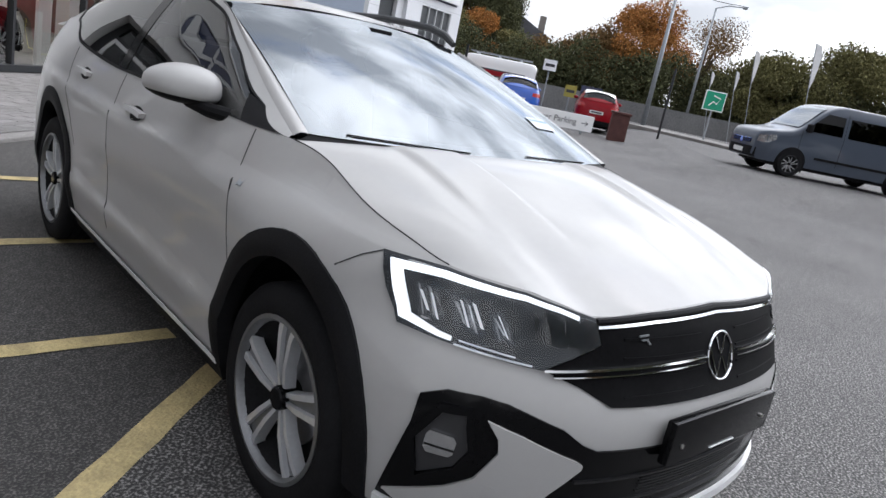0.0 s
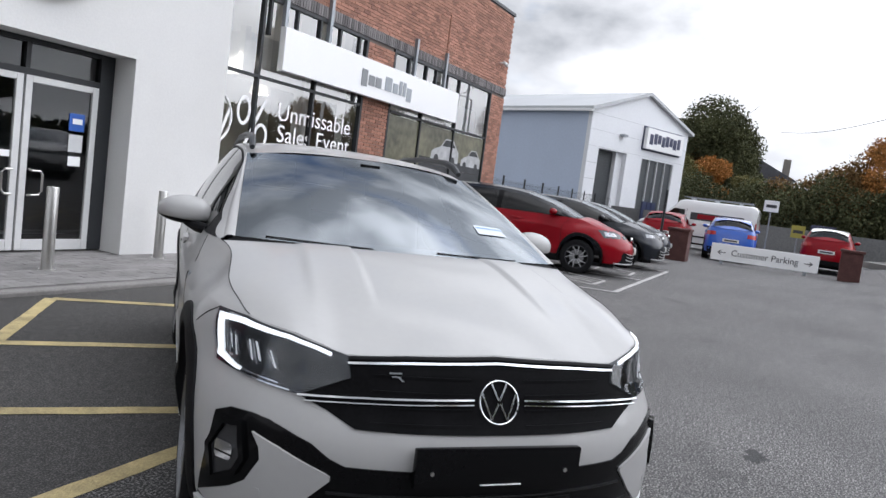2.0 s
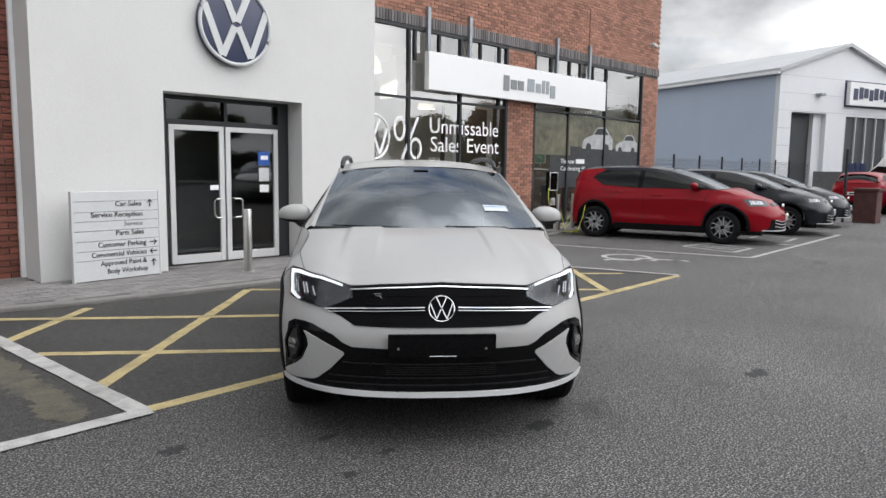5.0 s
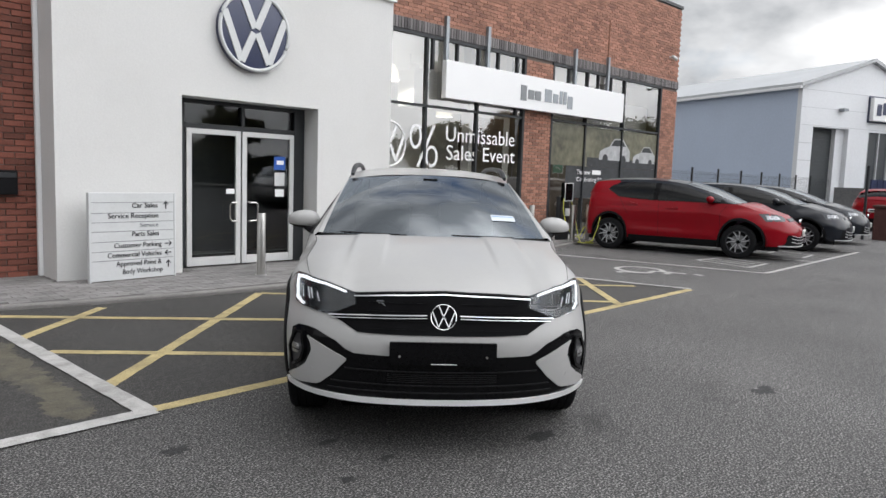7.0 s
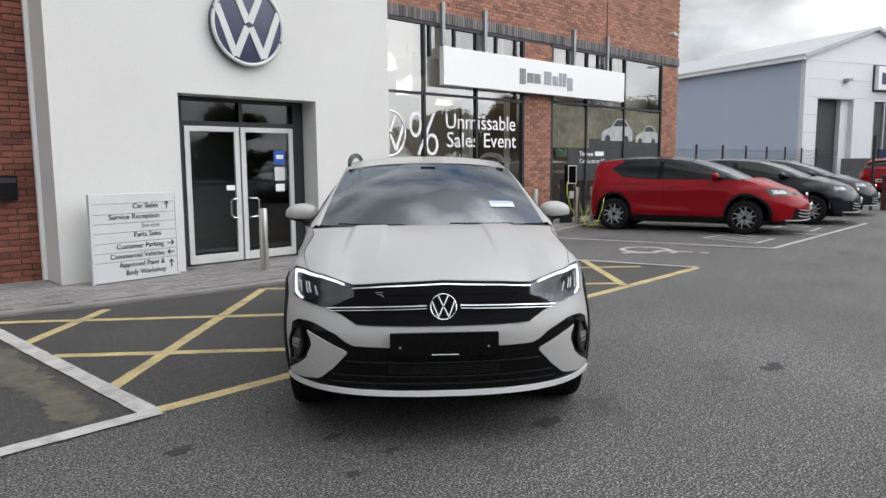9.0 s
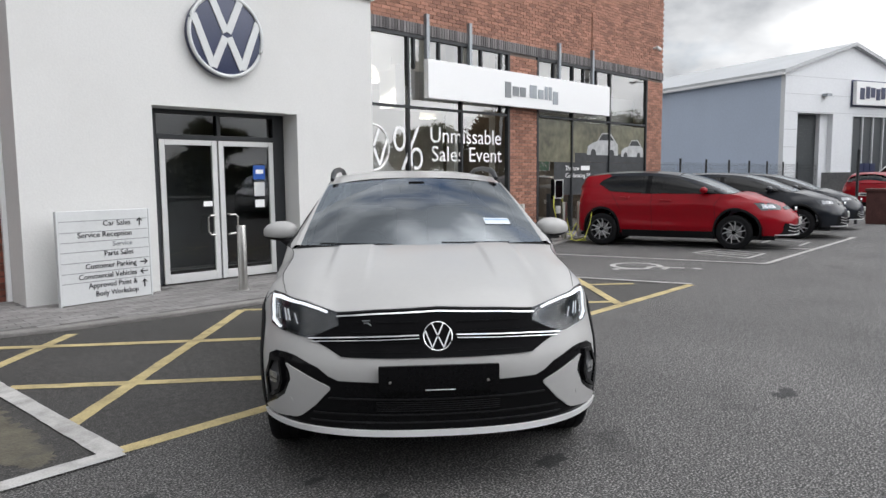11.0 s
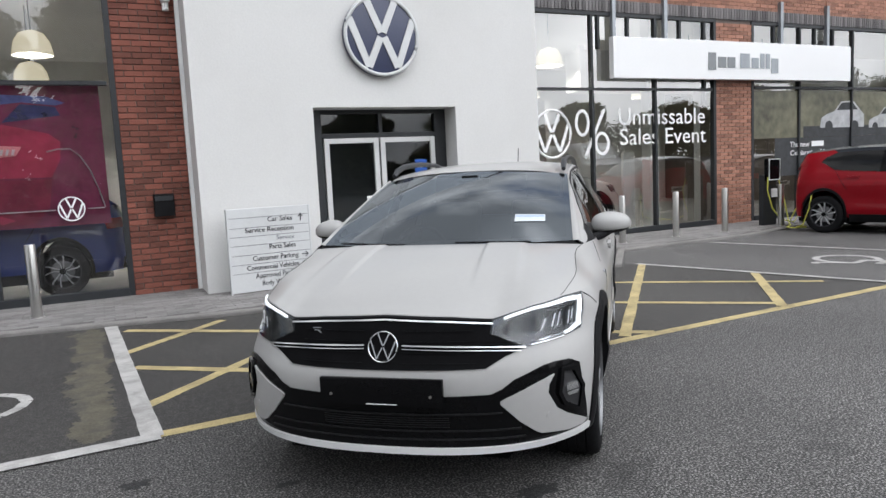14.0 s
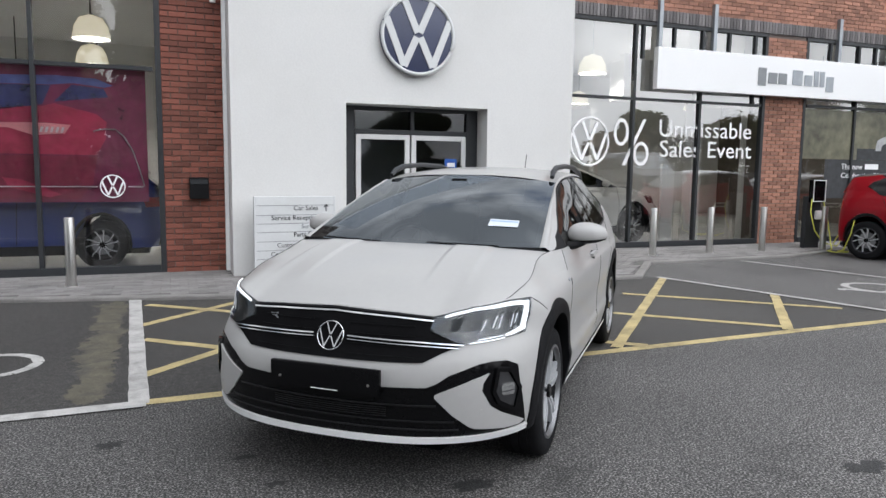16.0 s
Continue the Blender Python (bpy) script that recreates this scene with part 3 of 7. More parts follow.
# how far the skin lies inside the plan outline, by height: nose, corner, wing, doors, tail
IN_NOSE = spline([(.18, .10), (.25, .035), (.29, .012), (.34, .022), (.45, .010), (.56, 0), (.62, .008), (.66, .03), (.735, .058), (.80, .085), (.853, .12), (.90, .17)])
IN_CORNER = spline([(.18, .10), (.25, .04), (.30, .018), (.40, .004), (.50, 0), (.58, .005), (.66, .025), (.72, .055), (.76, .072), (.82, .082), (.86, .093), (.90, .135), (.94, .18)])
IN_WING = spline([(.18, .07), (.3, .02), (.5, .004), (.65, 0), (.75, .004), (.82, .018), (.87, .045), (.91, .085), (.95, .118), (1.0, .146), (1.035, .170)])
IN_DOOR = spline([(.18, .08), (.25, .05), (.33, .030), (.40, .014), (.445, .008), (.47, .018), (.58, .018), (.72, .004), (.83, 0.0), (.866, .003), (.884, .020), (.94, .036), (1.0, .055), (1.06, .08), (1.2, .16)])
IN_TAIL = spline([(.2, .10), (.3, .03), (.45, 0), (.6, 0), (.8, .02), (.95, .05), (1.05, .09), (1.2, .18)])
TOP = spline([(0, .848), (.3, .836), (.487, .824), (.60, .846), (.70, .864), (.93, .876), (1.12, .908), (1.3, .946), (1.66, 1.022), (1.75, 1.026), (3.0, 1.03), (3.8, 1.07), (4.1, 1.14), (4.6, 1.15), (UMAX, 1.12)])


def skin(u, z, off=0.0):
    k = abs(u)
    d = IN_NOSE(z)
    d += (IN_CORNER(z) - d) * smooth(.35, .75, k)
    d += (IN_WING(z) - d) * smooth(.95, 1.30, k)
    d += (IN_DOOR(z) - d) * smooth(1.45, 1.9, k)
    d += (IN_TAIL(z) - d) * smooth(4.0, 4.7, k)
    x, y, nx, ny = plan(u)
    d -= off
    return Vector((x - nx * d, y - ny * d, z))


EDGE_X = spline([(1.10, .755), (1.35, .724), (1.7, .662), (2.0, .612), (2.3, .602), (2.7, .598), (3.1, .59), (3.5, .575), (3.9, .575), (4.15, .62)])
EDGE_Z = spline([(1.10, 1.03), (1.35, 1.125), (1.7, 1.265), (2.0, 1.372), (2.3, 1.42), (2.7, 1.437), (3.1, 1.42), (3.5, 1.345), (3.9, 1.215), (4.15, 1.13)])
CROWN = spline([(1.93, 1.425), (2.3, 1.466), (2.7, 1.482), (3.1, 1.468), (3.5, 1.405), (3.9, 1.285), (4.12, 1.19)])
U_OF_Y = 0.585    # along the flank u is y plus this


def belt(y, s=1):
    u = min(y + U_OF_Y, UMAX)
    return skin(s * u, TOP(u))


def flank(y, v, s=1, off=0.0):
    """The cabin side, from the belt line (v = 0) to the roof edge (v = 1)."""
    b, e = belt(y, s), Vector((s * EDGE_X(y), y, EDGE_Z(y)))
    p = b + (e - b) * v
    p.x += s * (0.018 * math.sin(math.pi * v) * min(1, (e - b).length / 0.3) + off)
    return p


def panel(poly, place, step=0.035, off=0.0, depth=0.0, both=0.0):
    """A sheet over the outline poly in (a, b), bent onto place(a, b, off), with its rim turned in by depth."""
    bm = bmesh.new()
    bm.faces.new([bm.verts.new((a, b, 0)) for a, b in poly])
    bm.normal_update()
    bmesh.ops.triangulate(bm, faces=bm.faces[:], ngon_method="EAR_CLIP")
    for axis in (0, 1):
        lo, hi = min(p[axis] for p in poly), max(p[axis] for p in poly)
        n = max(1, int((hi - lo) / step))
        for k in range(1, n):
            co, no = [0, 0, 0], [0, 0, 0]
            co[axis], no[axis] = lo + (hi - lo) * k / n, 1
            bmesh.ops.bisect_plane(bm, geom=bm.verts[:] + bm.edges[:] + bm.faces[:], plane_co=co, plane_no=no, dist=1e-5)
    bmesh.ops.remove_doubles(bm, verts=bm.verts, dist=2e-4)
    flat = {v: (v.co.x, v.co.y) for v in bm.verts}
    if depth:
        rim = [e for e in bm.edges if e.is_boundary]
        res = bmesh.ops.extrude_edge_only(bm, edges=rim)
        for v in [g for g in res["geom"] if isinstance(g, bmesh.types.BMVert)]:
            flat[v] = (v.co.x, v.co.y, off - depth)
    for v, f in flat.items():
        v.co = place(f[0], f[1], f[2] if len(f) > 2 else off)
    bmesh.ops.recalc_face_normals(bm, faces=bm.faces)
    a, b = poly[0]
    ca, cb = sum(p[0] for p in poly) / len(poly), sum(p[1] for p in poly) / len(poly)
    mid = min(bm.faces, key=lambda f: (f.calc_center_median() - place(ca, cb, off)).length)
    if mid.normal.dot(place(ca, cb, off + 0.05) - place(ca, cb, off)) < 0:
        bmesh.ops.reverse_faces(bm, faces=bm.faces[:])
    return bm


def sheet(f, na, nb, up=None):
    """A grid surface f(s, t) over the unit square; up: a direction that its normals should lean to."""
    bm = bmesh.new()
    g = [[bm.verts.new(f(i / na, j / nb)) for j in range(nb + 1)] for i in range(na + 1)]
    for i in range(na):
        for j in range(nb):
            bm.faces.new((g[i][j], g[i + 1][j], g[i + 1][j + 1], g[i][j + 1]))
    bm.normal_update()
    if up is not None and sum((f.normal for f in bm.faces), Vector()).dot(Vector(up)) < 0:
        bmesh.ops.reverse_faces(bm, faces=bm.faces[:])
    return bm


def ellipse_arc(cx, cz, rx, rz, a0, a1, n=20):
    return [(cx + rx * math.cos(radians(a0 + (a1 - a0) * k / n)), cz + rz * math.sin(radians(a0 + (a1 - a0) * k / n))) for k in range(n + 1)]


def ring_panel(cx, cz, inner, outer, a0, a1, place, off, depth, n=26):
    """A bent band between two ellipses."""
    bm = bmesh.new()
    i_pts, o_pts = ellipse_arc(cx, cz, *inner, a0, a1, n), ellipse_arc(cx, cz, *outer, a0, a1, n)
    rows = []
    for p, q in zip(i_pts, o_pts):
        rows.append([bm.verts.new(place(p[0], p[1], off - depth)), bm.verts.new(place(p[0], p[1], off))]
                    + [bm.verts.new(place(p[0] + (q[0] - p[0]) * k / 3, p[1] + (q[1] - p[1]) * k / 3, off + (0.004 if k < 3 else -0.002))) for k in (1, 2, 3)]
                    + [bm.verts.new(place(q[0], q[1], -0.004))])
    for p, q in zip(rows, rows[1:]):
        for k in range(5):
            bm.faces.new((p[k], p[k + 1], q[k + 1], q[k]))
    bmesh.ops.recalc_face_normals(bm, faces=bm.faces)
    return bm


def strip(points, width, place, off, depth=0.004):
    """A thin raised strip along points in (a, b)."""
    bm = bmesh.new()
    rows = []
    pts = [Vector(p) for p in points]
    fine = []
    for p, q in zip(pts, pts[1:]):
        n = max(1, int((q - p).length / 0.03))
        fine += [p + (q - p) * k / n for k in range(n)]
    fine.append(pts[-1])
    for i, p in enumerate(fine):
        d = (fine[min(i + 1, len(fine) - 1)] - fine[max(i - 1, 0)]).normalized()
        n = Vector((-d.y, d.x)) * width / 2
        a, b = p + n, p - n
        rows.append([bm.verts.new(place(a.x, a.y, off - depth)), bm.verts.new(place(a.x, a.y, off)), bm.verts.new(place(b.x, b.y, off)), bm.verts.new(place(b.x, b.y, off - depth))])
    for p, q in zip(rows, rows[1:]):
        for k in range(3):
            bm.faces.new((p[k], p[k + 1], q[k + 1], q[k]))
    bm.faces.new(rows[0]), bm.faces.new(rows[-1][::-1])
    bmesh.ops.recalc_face_normals(bm, faces=bm.faces)
    return bm


def emblem_parts(r, y0, y1, w, mat, parent, label, m=None):
    """The six strokes of the roundel as parts of their own."""
    for s in (1, -1):
        for n, (p, q) in enumerate((((s * 0.40, 0.91), (s * 0.03, 0.08)), ((s * 0.90, 0.43), (s * 0.41, -0.82)), ((s * 0.41, -0.82), (s * 0.05, -0.04)))):
            p, q = Vector(p) * r, Vector(q) * r
            d = Vector((-(q - p).y, (q - p).x)).normalized() * w / 2
            lift = .0004 * n + (.0002 if s > 0 else 0)
            bm = prism([tuple(p + d), tuple(q + d), tuple(q - d), tuple(p - d)], (y0 - lift, y1), WALL)
            part("chevron_stroke", bm, mat, parent, label, m=m)


M_TYRE = surf("tyre_rubber", (0.011, 0.011, 0.012), 0.8, var=0.25, scale=4, fine=120, bump=0.1, spec=0.1)
M_ALLOYLIGHT = surf("light_silver_alloy", (0.60, 0.61, 0.63), 0.28, metal=0.5, var=0.06, scale=6, fine=90, bump=0.0)
M_ALLOYMID = surf("satin_grey_alloy", (0.19, 0.193, 0.20), 0.35, metal=0.7, var=0.1, scale=6, fine=90, bump=0.0)
M_ALLOYDARK = surf("dark_alloy", (0.05, 0.05, 0.055), 0.35, metal=0.7, var=0.1, scale=6, fine=90, bump=0.0)
M_DISC = surf("brake_disc", (0.25, 0.25, 0.26), 0.4, metal=0.9, var=0.1, bump=0.0)
M_CARGLASS = glass("car_glass", (0.36, 0.42, 0.45), 0.0, 3.0, (0.88, 0.94, 1.0))
M_SIDEGLASS = glass("tinted_side_glass", (0.16, 0.18, 0.19), 0.0, 1.55)
M_LENS = glass("clear_lens", (0.88, 0.9, 0.92), 0.0, 1.5)
M_GLOSSBLACK = surf("gloss_black", (0.004, 0.004, 0.0045), 0.12, var=0.1, bump=0.0, spec=0.15)
M_CABIN = surf("cabin_trim", (0.03, 0.03, 0.032), 0.7, var=0.2, scale=6, fine=90, bump=0.05)
M_SEAT = surf("seat_fabric", (0.05, 0.05, 0.055), 0.9, var=0.2, scale=8, fine=160, bump=0.15)
M_REDLENS = surf("red_lens", (0.35, 0.01, 0.012), 0.12, var=0.05, bump=0.0, coat=0.6)
M_PLATE = surf("plate_white", (0.7, 0.7, 0.68), 0.4, var=0.03, bump=0.0)
M_DRL = glow("daytime_lamp", (0.95, 0.98, 1.0), 1.3)
TYRE_R = 0.329
wheel_meshes = {}


def wheel_parts(style):
    """Meshes of one wheel about the x axis, its face towards +x."""
    if style in wheel_meshes:
        return wheel_meshes[style]
    out = []
    R, rim = TYRE_R, 0.234 if style == "split" else 0.222
    prof = [(rim, -.10), (rim + .012, -.106), (R - .045, -.108), (R - .012, -.098), (R, -.080), (R, -.05), (R - .006, -.047), (R - .006, -.043), (R, -.040), (R, -.004), (R - .006, -.001),
            (R - .006, .003), (R, .006), (R, .040), (R - .006, .043), (R - .006, .047), (R, .05), (R, .080), (R - .012, .098), (R - .045, .108), (rim + .012, .106), (rim, .10)]
    out.append(("tyre", mesh_of(lathe(prof, 56, "x", False), "tyre"), M_TYRE, ""))
    prof = [(rim + .004, .10), (rim + .006, .106), (rim - .006, .108), (rim - .014, .098), (rim - .020, .05), (rim - .022, -.09), (rim + .002, -.10)]
    out.append(("rim", mesh_of(lathe(prof, 56, "x", False), "rim"), M_ALLOYMID if style == "split" else M_ALLOYDARK, "grey alloy rim"))
    # five spokes, each a pair of machined ridges over a recessed web
    bm, web = bmesh.new(), bmesh.new()
    split = style == "split"
    for k in range(5):
        base = 2 * math.pi * k / 5 + math.pi / 2
        for s in (-1, 1):
            rows = []
            for r, gap, w, x, swirl in ((.036, .013, .010, .084, 0), (.10, .019, .012, .096, .05), (rim - .050, .028, .014, .097, .14), (rim - .013, .034, .018, .092, .20)):
                a = base + (0 if split else swirl + (.10 * s if r > .15 else 0))
                d, n = Vector((0, math.cos(a), math.sin(a))), Vector((0, -math.sin(a), math.cos(a)))
                rows.append([bm.verts.new(d * r + n * (s * gap + k2 * w * (.85 if split else .6)) + Vector((xx, 0, 0))) for k2, xx in ((-1, x - .035), (-.75, x), (.75, x), (1, x - .035))])
            for p, q in zip(rows, rows[1:]):
                for j in range(3):
                    bm.faces.new((p[j], p[j + 1], q[j + 1], q[j]))
            bm.faces.new(rows[-1]), bm.faces.new(rows[0][::-1])
        if split:
            d, n = Vector((0, math.cos(base), math.sin(base))), Vector((0, -math.sin(base), math.cos(base)))
            rows = [[web.verts.new(d * r + n * (k2 * w) + Vector((x, 0, 0))) for k2 in (-1, 1)] for r, w, x in ((.036, .012, .074), (.10, .018, .082), (rim - .050, .027, .083), (rim - .013, .033, .080))]
            for p, q in zip(rows, rows[1:]):
                web.faces.new((p[0], p[1], q[1], q[0]))
    bmesh.ops.recalc_face_normals(web, faces=web.faces)
    if split:
        out.append(("spoke_web", mesh_of(web, "spoke_web"), M_ALLOYMID, "recessed grey spoke web"))
    else:
        web.free()
    bmesh.ops.recalc_face_normals(bm, faces=bm.faces)
    out.append(("spokes", mesh_of(bm, "spokes"), M_ALLOYLIGHT, "ten thin silver spokes in five pairs"))
    out.append(("wheel_dish", mesh_of(lathe([(.0, .030), (.17, .032), (rim - .035, .045), (rim - .0145, .086), (rim - .021, -.06)], 40, "x", False), "wheel_dish"), M_TYRE, "dark wheel inside"))
    out.append(("brake_disc", mesh_of(lathe([(.05, .036), (.14, .038), (.14, .032), (.05, .030)], 40, "x", False), "brake_disc"), M_DISC, ""))
    out.append(("hub_cap", mesh_of(lathe([(.0, .098), (.030, .098), (.034, .094), (.036, .07)], 28, "x"), "hub_cap"), M_GLOSSBLACK, "dark round hub cap"))
    for n, me, mat, lab in out:
        me.materials.append(mat)
        me.shade_smooth()
        me.set_sharp_from_angle(angle=radians(40))
    wheel_meshes[style] = out
    return out


def add_wheel(parent, style, m):
    w = empty("wheel", m)
    w.parent = parent
    for n, me, mat, lab in wheel_parts(style):
        part(n, me, mat, w, lab)
    return w


def scaled(place, k):
    return lambda a, b, off=0.0: Vector(p * q for p, q in zip(place(a, b, off), k))


def body_outline(wheels=(1.428, 3.985), arch=(.385, .45), low=.27):
    """The flank skin's outline in (u, z) for one half, wheel arches cut out."""
    top = [(u, TOP(u)) for u in [k * 0.05 for k in range(int(UMAX / 0.05) + 1)]] + [(UMAX, TOP(UMAX))]
    bottom = [(0.0, low)]
    for c in wheels:
        bottom += [p for p in ellipse_arc(c, .33, *arch, 197, -17, 24)]
    bottom.append((UMAX, low + .03))
    bottom = [(u, max(z, low)) for u, z in bottom]
    return bottom + top[::-1]


def seat_mesh():
    bm = bmesh.new()
    add_box(bm, -.25, .25, 0, .50, .30, .45, .05)
    back = bmesh.new()
    add_box(back, -.24, .24, 0, .13, 0, .62, .05)
    add_box(back, -.13, .13, .02, .11, .64, .82, .04)
    me = mesh_of(back, "t")
    me.transform(Matrix.Translation((0, .46, .42)) @ Matrix.Rotation(radians(-14), 4, "X"))
    bm.from_mesh(me)
    bpy.data.meshes.remove(me)
    return bm

# ---- the light grey crossover on the hatching ----
M_PAINT = surf("pale_grey_car_paint", (0.375, 0.37, 0.362), 0.42, var=0.015, scale=2, fine=40, bump=0.0, coat=0.50, spec=0.12)
M_SILVER = surf("silver_plastic", (0.78, 0.78, 0.78), 0.35, metal=0.25, var=0.03, bump=0.0)
M_REFLECT = surf("lamp_reflector", (0.82, 0.83, 0.85), 0.18, metal=0.6, var=0.3, scale=30, fine=30, bump=0.12)
M_FOGBACK = surf("grey_recess", (0.028, 0.028, 0.030), 0.3, var=0.1, bump=0.0)
M_HLBACK = surf("lamp_housing", (0.045, 0.048, 0.052), 0.25, metal=0.2, var=0.2, scale=20, bump=0.0)
M_MODULE = glow("lit_lamp_module", (0.95, 0.97, 1.0), 0.5)
M_HLSHELL = surf("lamp_shell", (0.10, 0.105, 0.115), 0.25, metal=0.5, var=0.4, scale=40, fine=60, bump=0.05)
M_FACET = surf("lamp_facet", (0.30, 0.305, 0.315), 0.2, metal=0.6, var=0.4, scale=30, fine=30, bump=0.12)
M_GRILLE = surf("grille_mesh", (0.005, 0.005, 0.0055), 0.5, spec=0.03, var=0.3, scale=10, fine=90, bump=0.0)
M_SLAT = surf("satin_black", (0.012, 0.012, 0.013), 0.3, var=0.2, scale=10, fine=90, bump=0.0, spec=0.4)
M_PAPER = surf("white_paper", (0.58, 0.62, 0.66), 0.6, var=0.03, bump=0.0)
M_BLUEPAPER = surf("blue_print", (0.12, 0.30, 0.55), 0.6, var=0.05, bump=0.0)

FW, RW = 0.843, 3.40
car = tagged(empty("car", pose(0, 0, 0, 0, 0, -40.5)), "pale grey compact crossover with lit headlamps parked on hatching", "car")


def cpart(name, bm, mat, label="", parent=None, angle=32):
    return soft_edges(part(name, bm, mat, parent or car, label), angle)


def bonnet(s, t):
    """Over the unit square: s across, t from the nose back to the cowl."""
    a = 2 * s - 1
    uf = .93
    c0 = lambda a: skin(a * uf, TOP(abs(a) * uf))
    side = lambda sg, t: skin(sg * (uf + (1.66 - uf) * t), TOP(uf + (1.66 - uf) * t))
    corner = side(1, 1)
    c1 = lambda a: Vector((a * corner.x, corner.y - 0.150 * (1 - a * a), corner.z + 0.019 * (1 - a * a)))
    p = c0(a) * (1 - t) + c1(a) * t + side(-1, t) * (1 - s) + side(1, t) * s
    p -= (side(-1, 0) * (1 - s) + side(1, 0) * s) * (1 - t) + (side(-1, 1) * (1 - s) + side(1, 1) * s) * t
    p.z += 0.040 * (1 - a**4) * math.sin(math.pi * .945 * t) ** 0.8
    r1, r2 = .285 + .05 * (1 - t), .47 + .06 * (1 - t)
    fade = smooth(.22, .70, t) * (1 - 0.5 * smooth(.93, 1, t))
    p.z += 0.0135 * fade * (smooth(r1 - .009, r1 + .009, abs(p.x)) - smooth(r2 - .010, r2 + .03, abs(p.x)))
    return p


cpart("bonnet", sheet(bonnet, 150, 48, (0, 0, 1)), M_PAINT, "", angle=60)
for s in (1, -1):
    side_place = lambda a, b, off=0.0, s=s: skin(s * a, b, off)
    cab_place = lambda a, b, off=0.0, s=s: flank(a, b, s, off)
    cpart("body_side", panel(body_outline(), side_place, 0.045), M_PAINT, angle=60)
    # arches, sill
    for c in (FW + U_OF_Y, RW + U_OF_Y):
        cpart("arch_trim", ring_panel(c - .006, .33, (.352, .41), (.425, .486), 188, -8, side_place, .010, .05), M_BLACK, "matt black wheel arch trim")
        cpart("arch_liner", sheet(lambda a, b, c=c: Vector((s * (.825 - .27 * b), c - U_OF_Y + .40 * math.cos(radians(187 - 194 * a)), .33 + .44 * math.sin(radians(187 - 194 * a)))), 24, 2), M_BLACK)
    cpart("sill", panel([(1.80, .20), (3.56, .20), (3.57, .265), (1.79, .265)], side_place, .06, .008, .03), M_BLACK, "black sill cladding")
    cpart("sill_trim", strip([(1.80, .272), (3.56, .276)], .020, side_place, .016), M_SILVER)
    # shut lines
    for line in ([(1.815, 1.02), (1.80, .80), (1.775, .62), (1.79, .36)], [(2.99, 1.02), (3.0, .7), (2.96, .36)], [(3.80, 1.05), (3.77, .92), (3.60, .74), (3.54, .60)], [(1.122, .866), (1.17, .842), (1.235, .795)]):
        cpart("shut_line", strip(line, .0030, side_place, .0012, .004), M_GAP)
    for y, z in ((2.139, .905), (2.93, .955)):
        u = y + U_OF_Y
        h = cpart("door_handle", strip([(u - .10, z), (u - .05, z + .004), (u + .05, z + .006), (u + .11, z + .004)], .019, side_place, .026, .024), M_PAINT)
        cpart("handle_cup", panel(ellipse_arc(u - .01, z - .004, .075, .028, 0, 345, 20), side_place, .05, .0015), M_BLACK, parent=h)
    # bonnet edge gap
    cpart("shut_line", tube([skin(s * u, TOP(u), .0) + Vector((0, 0, .0005)) for u in [.93 + .73 * k / 20 for k in range(21)]], .0016, 6), M_GAP)
    # headlamp
    hl = cpart("headlamp", panel([(1.125, .868), (1.08, .79), (1.02, .722), (.80, .712), (.62, .700), (.47, .765), (.487, .820), (.60, .842), (.70, .860), (.93, .872)], side_place, .04, .002, .02), M_HLBACK, "headlamp with white light strip")
    # slanted lamp modules, the lit strip thick at its outer end, two slim chrome slats below
    for u0, u1, low, high in ((.985, .920, .756, .822), (.880, .812, .750, .820), (.772, .735, .746, .806)):
        n = 6 if u0 > .8 else 4
        for k in range(n):
            u, w = u0 + (u1 - u0) * (k + .5) / n, abs(u1 - u0) / n * (.42 if k % 2 else .30)
            top, foot = high - .006 * ((k * 5) % 3), low + .004 * ((k * 3) % 4)
            cpart("reflector_facet", panel([(u + w + .012, top), (u - w + .012, top - .003), (u - w - .022, foot), (u + w - .022, foot + .002)], side_place, .03, .005 + .0015 * (k % 3), .004),
                  (M_REFLECT, M_FACET, M_MODULE)[(k * 2 + (u0 < .9)) % 3], parent=hl)
        cpart("reflector_shell", panel([(u0 + .022, high + .004), (u1 + .008, high + .001), (u1 - .032, low - .004), (u0 - .016, low - .003)], side_place, .04, .0035, .002), M_HLSHELL, parent=hl)
    cpart("module_bowl", panel([(.675, .800), (.60, .790), (.55, .775), (.57, .745), (.64, .735), (.68, .745)], side_place, .03, .0045, .003), M_HLBACK, parent=hl)
    cpart("light_strip", panel([(1.092, .857), (1.055, .788), (1.020, .737), (.90, .724), (.865, .7225), (.865, .7305), (.90, .734), (.992, .751), (1.020, .793), (1.050, .842),
                                (.93, .850), (.70, .844), (.60, .828), (.545, .815), (.545, .824), (.60, .837), (.70, .854), (.93, .865)], side_place, .03, .0075, .005), M_DRL, "lit white daytime light strip", parent=hl)
    cpart("lamp_slat", strip([(.855, .7185), (.79, .7155), (.70, .7110), (.655, .7085)], .0045, side_place, .0085, .005), M_CHROME, parent=hl)
    cpart("lamp_slat", strip([(.845, .7280), (.76, .7240), (.70, .7205)], .0040, side_place, .0085, .005), M_CHROME, parent=hl)
    cpart("lens", panel([(1.115, .864), (1.075, .79), (1.018, .727), (.80, .717), (.625, .705), (.475, .766), (.492, .816), (.60, .839), (.70, .857), (.93, .869)], side_place, .05, .011), M_LENS, "clear headlamp lens", parent=hl)
